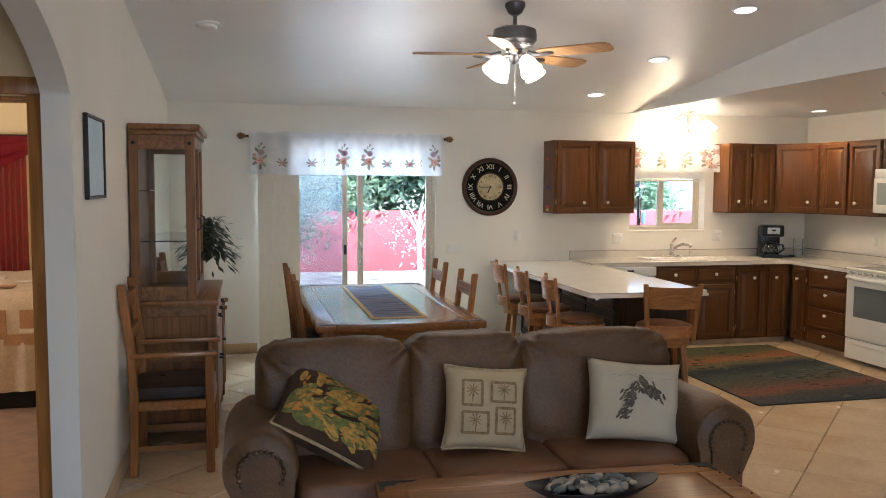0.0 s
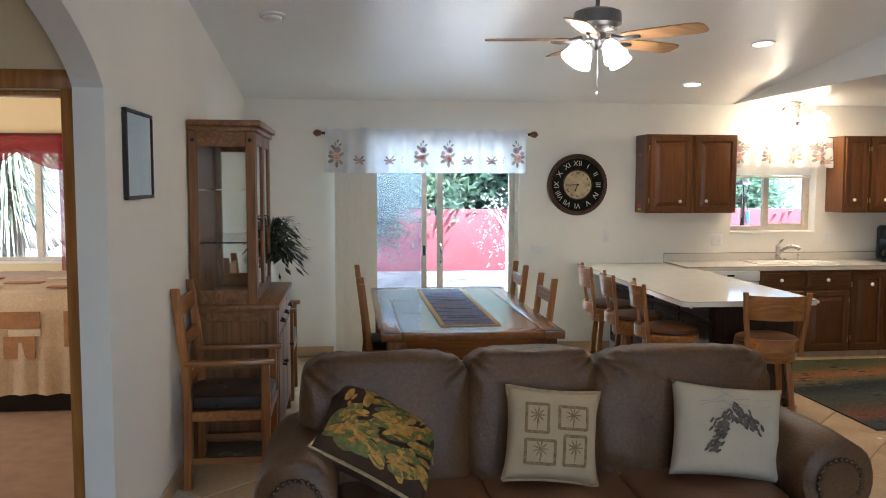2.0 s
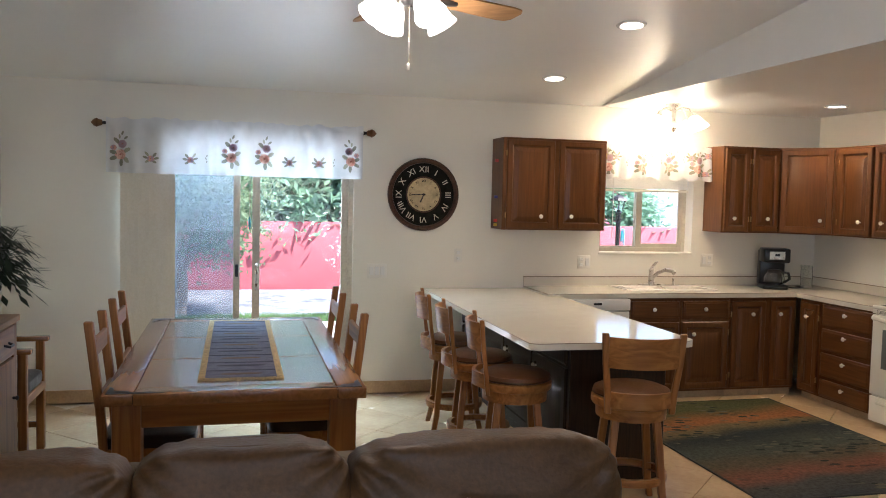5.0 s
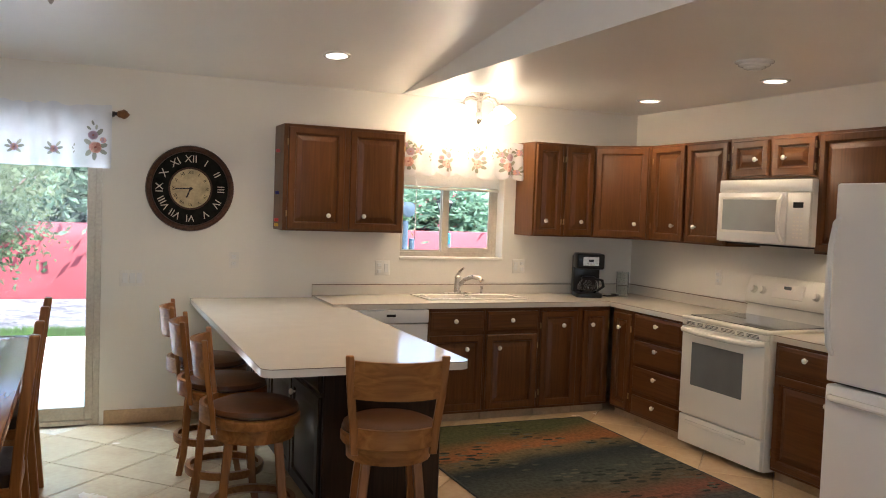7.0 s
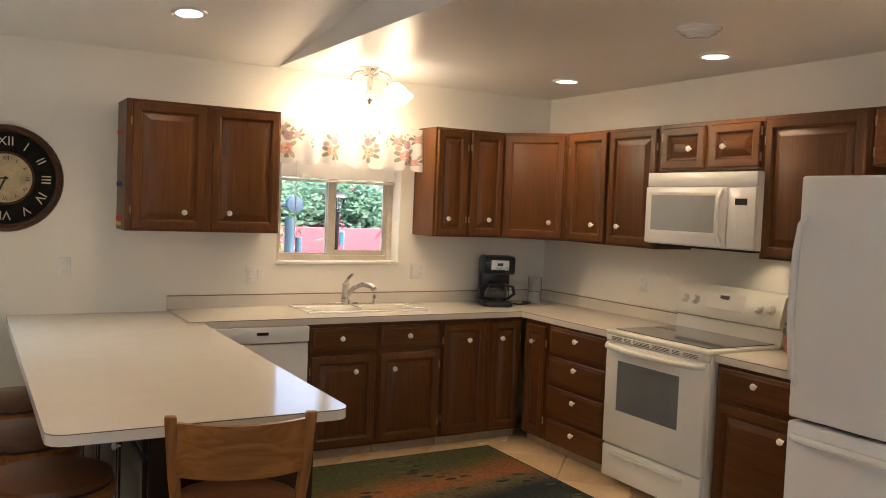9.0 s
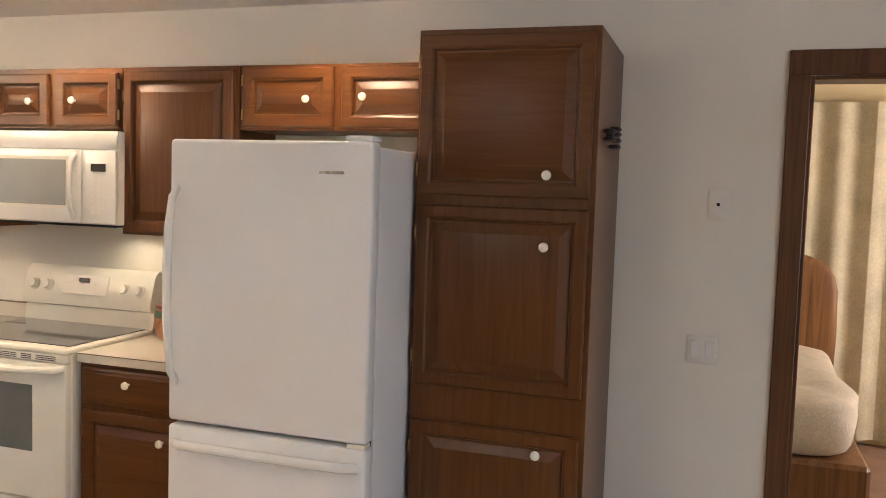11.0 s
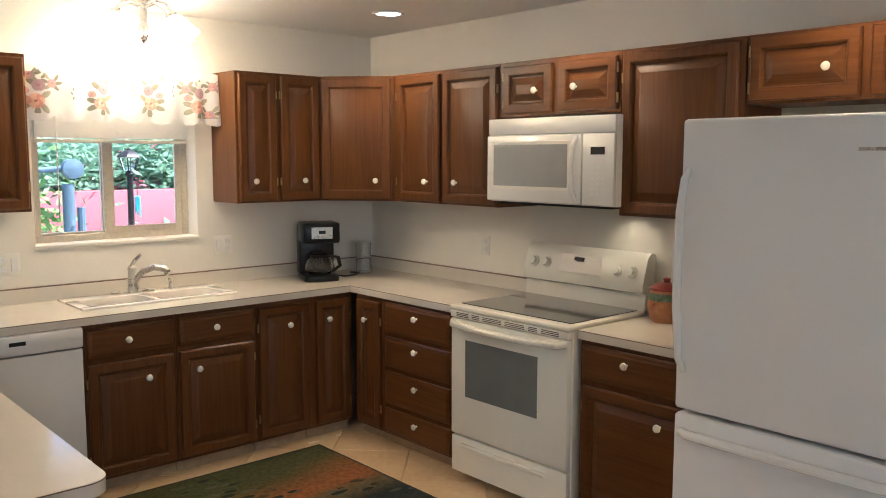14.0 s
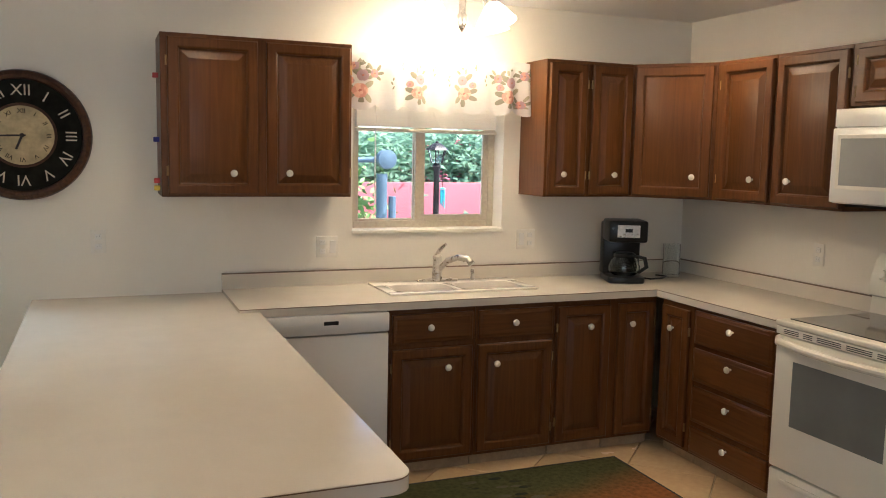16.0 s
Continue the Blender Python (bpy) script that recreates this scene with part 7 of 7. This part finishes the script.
OLEANDER = sheer("oleander_leaf", (0.22, 0.36, 0.24), 0.0, vary=0.45)
BLOOM_W = material("white_bloom", (0.80, 0.78, 0.74), 0.7, vary=0.05)
BLOOM_P = material("pink_bloom", (0.70, 0.16, 0.24), 0.7, vary=0.1)
BARK = material("grey_bark", (0.22, 0.18, 0.14), 0.9, vary=0.3, scale=12, bump=0.6, bump_scale=50)


def shrub_shape(w, d, h, z0):
    def f(rg):
        a, r = rg.uniform(0, 6.28), rg.uniform(0.2, 1) ** 0.5
        z = rg.uniform(0, 1)
        q = 0.55 + 0.45 * math.sin(math.pi * (0.18 + 0.72 * z))
        return (math.cos(a) * r * w * q, math.sin(a) * r * d * q, z0 + z * h, 0.24)
    return f


def oleander(m, seed, bloom, label):
    t = thing("oleander_shrub", label, "shrub", m, "oleanders along the garden wall")
    rg = random.Random(seed)
    for k in range(6):
        a = rg.random() * 6.28
        part("stem", tube(bmesh.new(), [(0.1 * math.cos(a), 0.1 * math.sin(a), 0), (0.35 * math.cos(a), 0.35 * math.sin(a), 1.0), (0.8 * math.cos(a), 0.6 * math.sin(a), 2.3)], [0.035, 0.025, 0.01], 7), BARK, t)
    leaves("crown", seed, 17000 if seed == 1 else 8500, 0.23, shrub_shape(1.45, 0.8, 2.4, 1.25), OLEANDER, t)
    leaves("blossoms", seed + 50, 700, 0.11, lambda g: (*shrub_shape(1.4, 1.0, 2.3, 1.15)(g)[:3], 0.06), bloom, t)
    return t


ol = oleander(pose(3.2, 18.0, -0.13), 1, BLOOM_W, "green oleander shrub covered with white blossoms")
for k, (x, y, r, s) in enumerate(((5.4, 18.1, 70, 1.0), (1.0, 18.2, 140, 0.95), (-1.6, 18.5, 200, 1.1), (-4.2, 18.6, 250, 1.2), (2.1, 18.6, 300, 1.1), (4.4, 18.7, 20, 1.1), (-0.4, 18.9, 110, 1.1))):
    o = copy_thing(ol, pose(x, y, -0.13, 0, 0, r))
    o.scale = (s, s, s)
o2 = oleander(pose(8.2, 18.3, -0.13), 9, BLOOM_P, "green oleander shrub with pink blossoms")
o2.scale = (1, 1, 0.54)
for x, y, r, sz in ((7.1, 18.5, 230, 0.42), (9.3, 18.7, 300, 0.56)):
    o = copy_thing(o2, pose(x, y, -0.13, 0, 0, r))
    o.scale = (1, 1, sz)
# tree with fine drooping foliage behind the fixed panel
tr = thing("desert_tree", "fine-leaved drooping desert tree in the gravel yard", "tree", pose(0.75, 13.6, -0.13))
part("trunk", tube(bmesh.new(), [(0, 0, 0), (0.05, 0, 0.5), (-0.05, 0.05, 1.2), (0.0, 0.0, 2.2)], [0.13, 0.10, 0.08, 0.05], 10), BARK, tr)
for k in range(7):
    a = 0.9 * k
    part("limb", tube(bmesh.new(), [(0, 0, 0.5 + 0.15 * k), (0.4 * math.cos(a), 0.4 * math.sin(a), 1.3 + 0.15 * k), (0.95 * math.cos(a), 0.9 * math.sin(a), 1.9 + 0.12 * k)], [0.05, 0.03, 0.012], 7), BARK, tr)
leaves("crown", 31, 14000, 0.10, shrub_shape(1.25, 1.1, 2.0, 1.0), sheer("pale_green_leaf", (0.16, 0.22, 0.12), 0.0, vary=0.35), tr)
# small pale flowering tree
sp_ = thing("flowering_sapling", "small pale tree with white flowers in the yard", "tree", pose(3.27, 13.0, -0.13))
PALE = material("pale_bark", (0.62, 0.58, 0.52), 0.9, vary=0.15, scale=12)
part("trunk", tube(bmesh.new(), [(0, 0, 0), (0.02, 0, 0.6), (0.0, 0.02, 1.1), (0.05, 0, 1.5)], [0.05, 0.04, 0.035, 0.02], 8), PALE, sp_)
for k in range(7):
    a = 0.95 * k
    part("limb", tube(bmesh.new(), [(0.01, 0, 0.75 + 0.09 * k), (0.16 * math.cos(a), 0.16 * math.sin(a), 1.0 + 0.09 * k), (0.34 * math.cos(a), 0.34 * math.sin(a), 1.15 + 0.10 * k)], [0.018, 0.012, 0.006], 6), PALE, sp_)
leaves("blossoms", 41, 260, 0.065, shrub_shape(0.34, 0.34, 0.75, 0.75), BLOOM_W, sp_)
# grass by the patio
rgr = np.random.RandomState(5)
n_ = 9000
p_ = np.stack([rgr.uniform(0.3, 4.2, n_), rgr.uniform(12.65, 13.6, n_), np.full(n_, -0.13)], 1)
d_ = np.stack([rgr.normal(0, 0.02, n_), rgr.normal(0, 0.02, n_), rgr.uniform(0.04, 0.09, n_)], 1)
v_ = np.stack([p_ - (0.004, 0, 0), p_ + (0.004, 0, 0), p_ + d_], 1).reshape(-1, 3)
me = bpy.data.meshes.new("grass")
me.from_pydata(v_.tolist(), [], [(3 * k, 3 * k + 1, 3 * k + 2) for k in range(n_)])
me.materials.append(GRASS)
tagged(new("grass", me), "short green grass beyond the patio", "grass", "", "stuff")
# lamp post, telescope-like stand, light green shrub outside the kitchen window
lp = thing("garden_lamp_post", "dark lantern lamp post in the yard", "lamp post", pose(6.62, 12.0, -0.13))
part("post", lathe(bmesh.new(), [(0.07, 0), (0.07, 0.1), (0.035, 0.14), (0.03, 1.58), (0.05, 1.61), (0.02, 1.645)], 12), IRON, lp)
part("lantern_glass", lathe(bmesh.new(), [(0.06, 1.645), (0.10, 1.775), (0.095, 1.775), (0.056, 1.65)], 6, cap=False), GLASS, lp)
part("lantern_roof", lathe(bmesh.new(), [(0.13, 1.775), (0.12, 1.79), (0.05, 1.84), (0.02, 1.85), (0.02, 1.86), (0.005, 1.87)], 6), IRON, lp)
for k in range(6):
    a = math.pi * k / 3
    part("lantern_bar", tube(bmesh.new(), [(0.06 * math.cos(a), 0.06 * math.sin(a), 1.645), (0.10 * math.cos(a), 0.10 * math.sin(a), 1.775)], 0.006, 6), IRON, lp)
wc = thing("wind_chime", "turquoise tube wind chime hanging from the lamp post", "wind chime", pose(6.675, 11.96, -0.13))
TURQ = material("turquoise_tube", (0.04, 0.42, 0.48), 0.35, 0.2, vary=0.2)
part("hook", tube(bmesh.new(), [(-0.05, 0.04, 1.50), (-0.01, 0.0, 1.53), (0, 0, 1.48), (0, 0, 1.38)], 0.004, 6), IRON, wc)
part("top_disc", lathe(bmesh.new(), [(0.03, 1.37), (0.032, 1.38), (0.01, 1.39)], 14), TURQ, wc)
for k in range(5):
    a = 1.2566 * k
    part("tube", tube(bmesh.new(), [(0.022 * math.cos(a), 0.022 * math.sin(a), 1.365), (0.022 * math.cos(a), 0.022 * math.sin(a), 1.17 + 0.02 * k)], 0.008, 8), TURQ, wc)
TEALM = material("grey_blue_metal", (0.10, 0.15, 0.19), 0.5, 0.3, vary=0.2)
ts = thing("yard_telescope_stand", "grey-blue metal post with a mounted scope", "stand", pose(5.70, 11.0, -0.13))
part("post", tube(bmesh.new(), [(0, 0, 0), (0, 0, 1.55)], 0.05, 12), TEALM, ts)
part("post_small", tube(bmesh.new(), [(0.10, 0.0, 0), (0.10, 0.0, 1.35)], 0.035, 10), TEALM, ts)
part("scope", tube(bmesh.new(), [(-0.38, 0.1, 1.66), (0.02, -0.02, 1.68)], [0.02, 0.03], 12), TEALM, ts)
part("scope_end", lathe(bmesh.new(), [(0.03, -0.05), (0.085, -0.04), (0.085, 0.05), (0.03, 0.06)], 18, pose(0.03, -0.02, 1.68, 90, 0, 0)), TEALM, ts)
part("brace", tube(bmesh.new(), [(-0.25, 0, 0.0), (-0.08, 0, 1.15)], 0.012, 8), BLACK, ts)
ls = thing("light_shrub", "light green leafy shrub beside the house", "shrub", pose(5.15, 11.6, -0.13))
part("stem", tube(bmesh.new(), [(0, 0, 0), (0, 0, 0.5)], 0.03, 8), BARK, ls)
leaves("crown", 61, 2600, 0.11, shrub_shape(0.45, 0.45, 1.1, 0.35), material("light_leaf", (0.14, 0.26, 0.06), 0.6, vary=0.35, scale=4), ls)
# rocks and a yucca outside the bedroom
ROCK = material("grey_rock", (0.26, 0.23, 0.20), 0.9, vary=0.3, scale=5, bump=0.8, bump_scale=25)
rnd = random.Random(21)
for k in range(46):
    x, row = -5.2 + 0.42 * (k % 12) + rnd.uniform(-0.1, 0.1), k // 12
    r = thing("rock", "rough grey boulder on the slope", "rock", pose(x, 11.2 + 0.42 * row, -0.05 + 0.30 * row, rnd.uniform(-20, 20), rnd.uniform(-20, 20), rnd.uniform(0, 180)), "boulders on the slope")
    part("boulder", superbox(bmesh.new(), (0, 0, 0), (0.28, 0.24, 0.20), 0.7, 14, 10, 0.09, k, 4), ROCK, r, smooth=80)
setting("slope", loft(bmesh.new(), [[(-7, 10.9, -0.2), (-0.9, 10.9, -0.2)], [(-7, 13.0, 1.25), (-0.9, 13.0, 1.25)], [(-7, 16.0, 1.9), (-0.9, 16.0, 1.9)]], False), GRAVEL, "gravel bank outside the bedroom", "slope")
yu = thing("yucca", "shaggy pale yucca drooping outside the bedroom window", "plant", pose(-3.1, 10.4, -0.13))
part("trunk", tube(bmesh.new(), [(0, 0, 0), (0.05, 0, 1.2), (0, 0.05, 2.5)], [0.13, 0.12, 0.10], 10), BARK, yu)
b = bmesh.new()
for k in range(520):
    a, z, l = rnd.random() * 6.28, rnd.uniform(1.4, 2.7), rnd.uniform(0.6, 1.15)
    c, s = math.cos(a), math.sin(a)
    drop = rnd.uniform(0.2, 1.1)
    w = 0.014
    pts = [Vector((c * l * f, s * l * f, z + 0.25 * f - drop * f * f * 1.2)) for f in (0.05, 0.45, 1.0)]
    side = Vector((-s, c, 0)) * w
    v = [b.verts.new(q) for q in (pts[0] - side, pts[0] + side, pts[1] + side, pts[1] - side, pts[2])]
    b.faces.new((v[0], v[1], v[2], v[3]))
    b.faces.new((v[3], v[2], v[4]))
part("blades", b, material("pale_yucca_blade", (0.36, 0.40, 0.28), 0.7, vary=0.3, scale=3), yu)

# ---- floor tiles, laid diagonally ----
P = 0.44
tb_ = bmesh.new()
box(tb_, -P / 2 + 0.0025, -P / 2 + 0.0025, -0.012, P / 2 - 0.0025, P / 2 - 0.0025, 0.0, 0.003)
tm = bpy.data.meshes.new("tile")
tb_.to_mesh(tm)
tb_.free()
tm.materials.append(TILE)
U0, V0 = -1.49 / math.sqrt(2), 13.35 / math.sqrt(2)
near, rest = [], []
for i in range(-40, 40):
    for j in range(-40, 40):
        u, v = U0 + (i + 0.5) * P, V0 + (j + 0.5) * P
        x, y = (u + v) / math.sqrt(2), (v - u) / math.sqrt(2)
        if XL + 0.0 < x < XR and YF < y < YB + 0.05:
            (near if y > 3.2 else rest).append((x, y))
for x, y in near[:300]:
    o = new("tile", tm)
    o.parent = FLOOR
    o.matrix_basis = pose(x, y, 0, 0, 0, 45)
b = bmesh.new()
for x, y in rest + near[300:]:
    b.from_mesh(tm)
    bmesh.ops.transform(b, matrix=pose(x, y, 0, 0, 0, 45), verts=b.verts[-len(tm.vertices):])
o = part("tiles_beyond", b, TILE, FLOOR)
o["kind"] = "stuff"
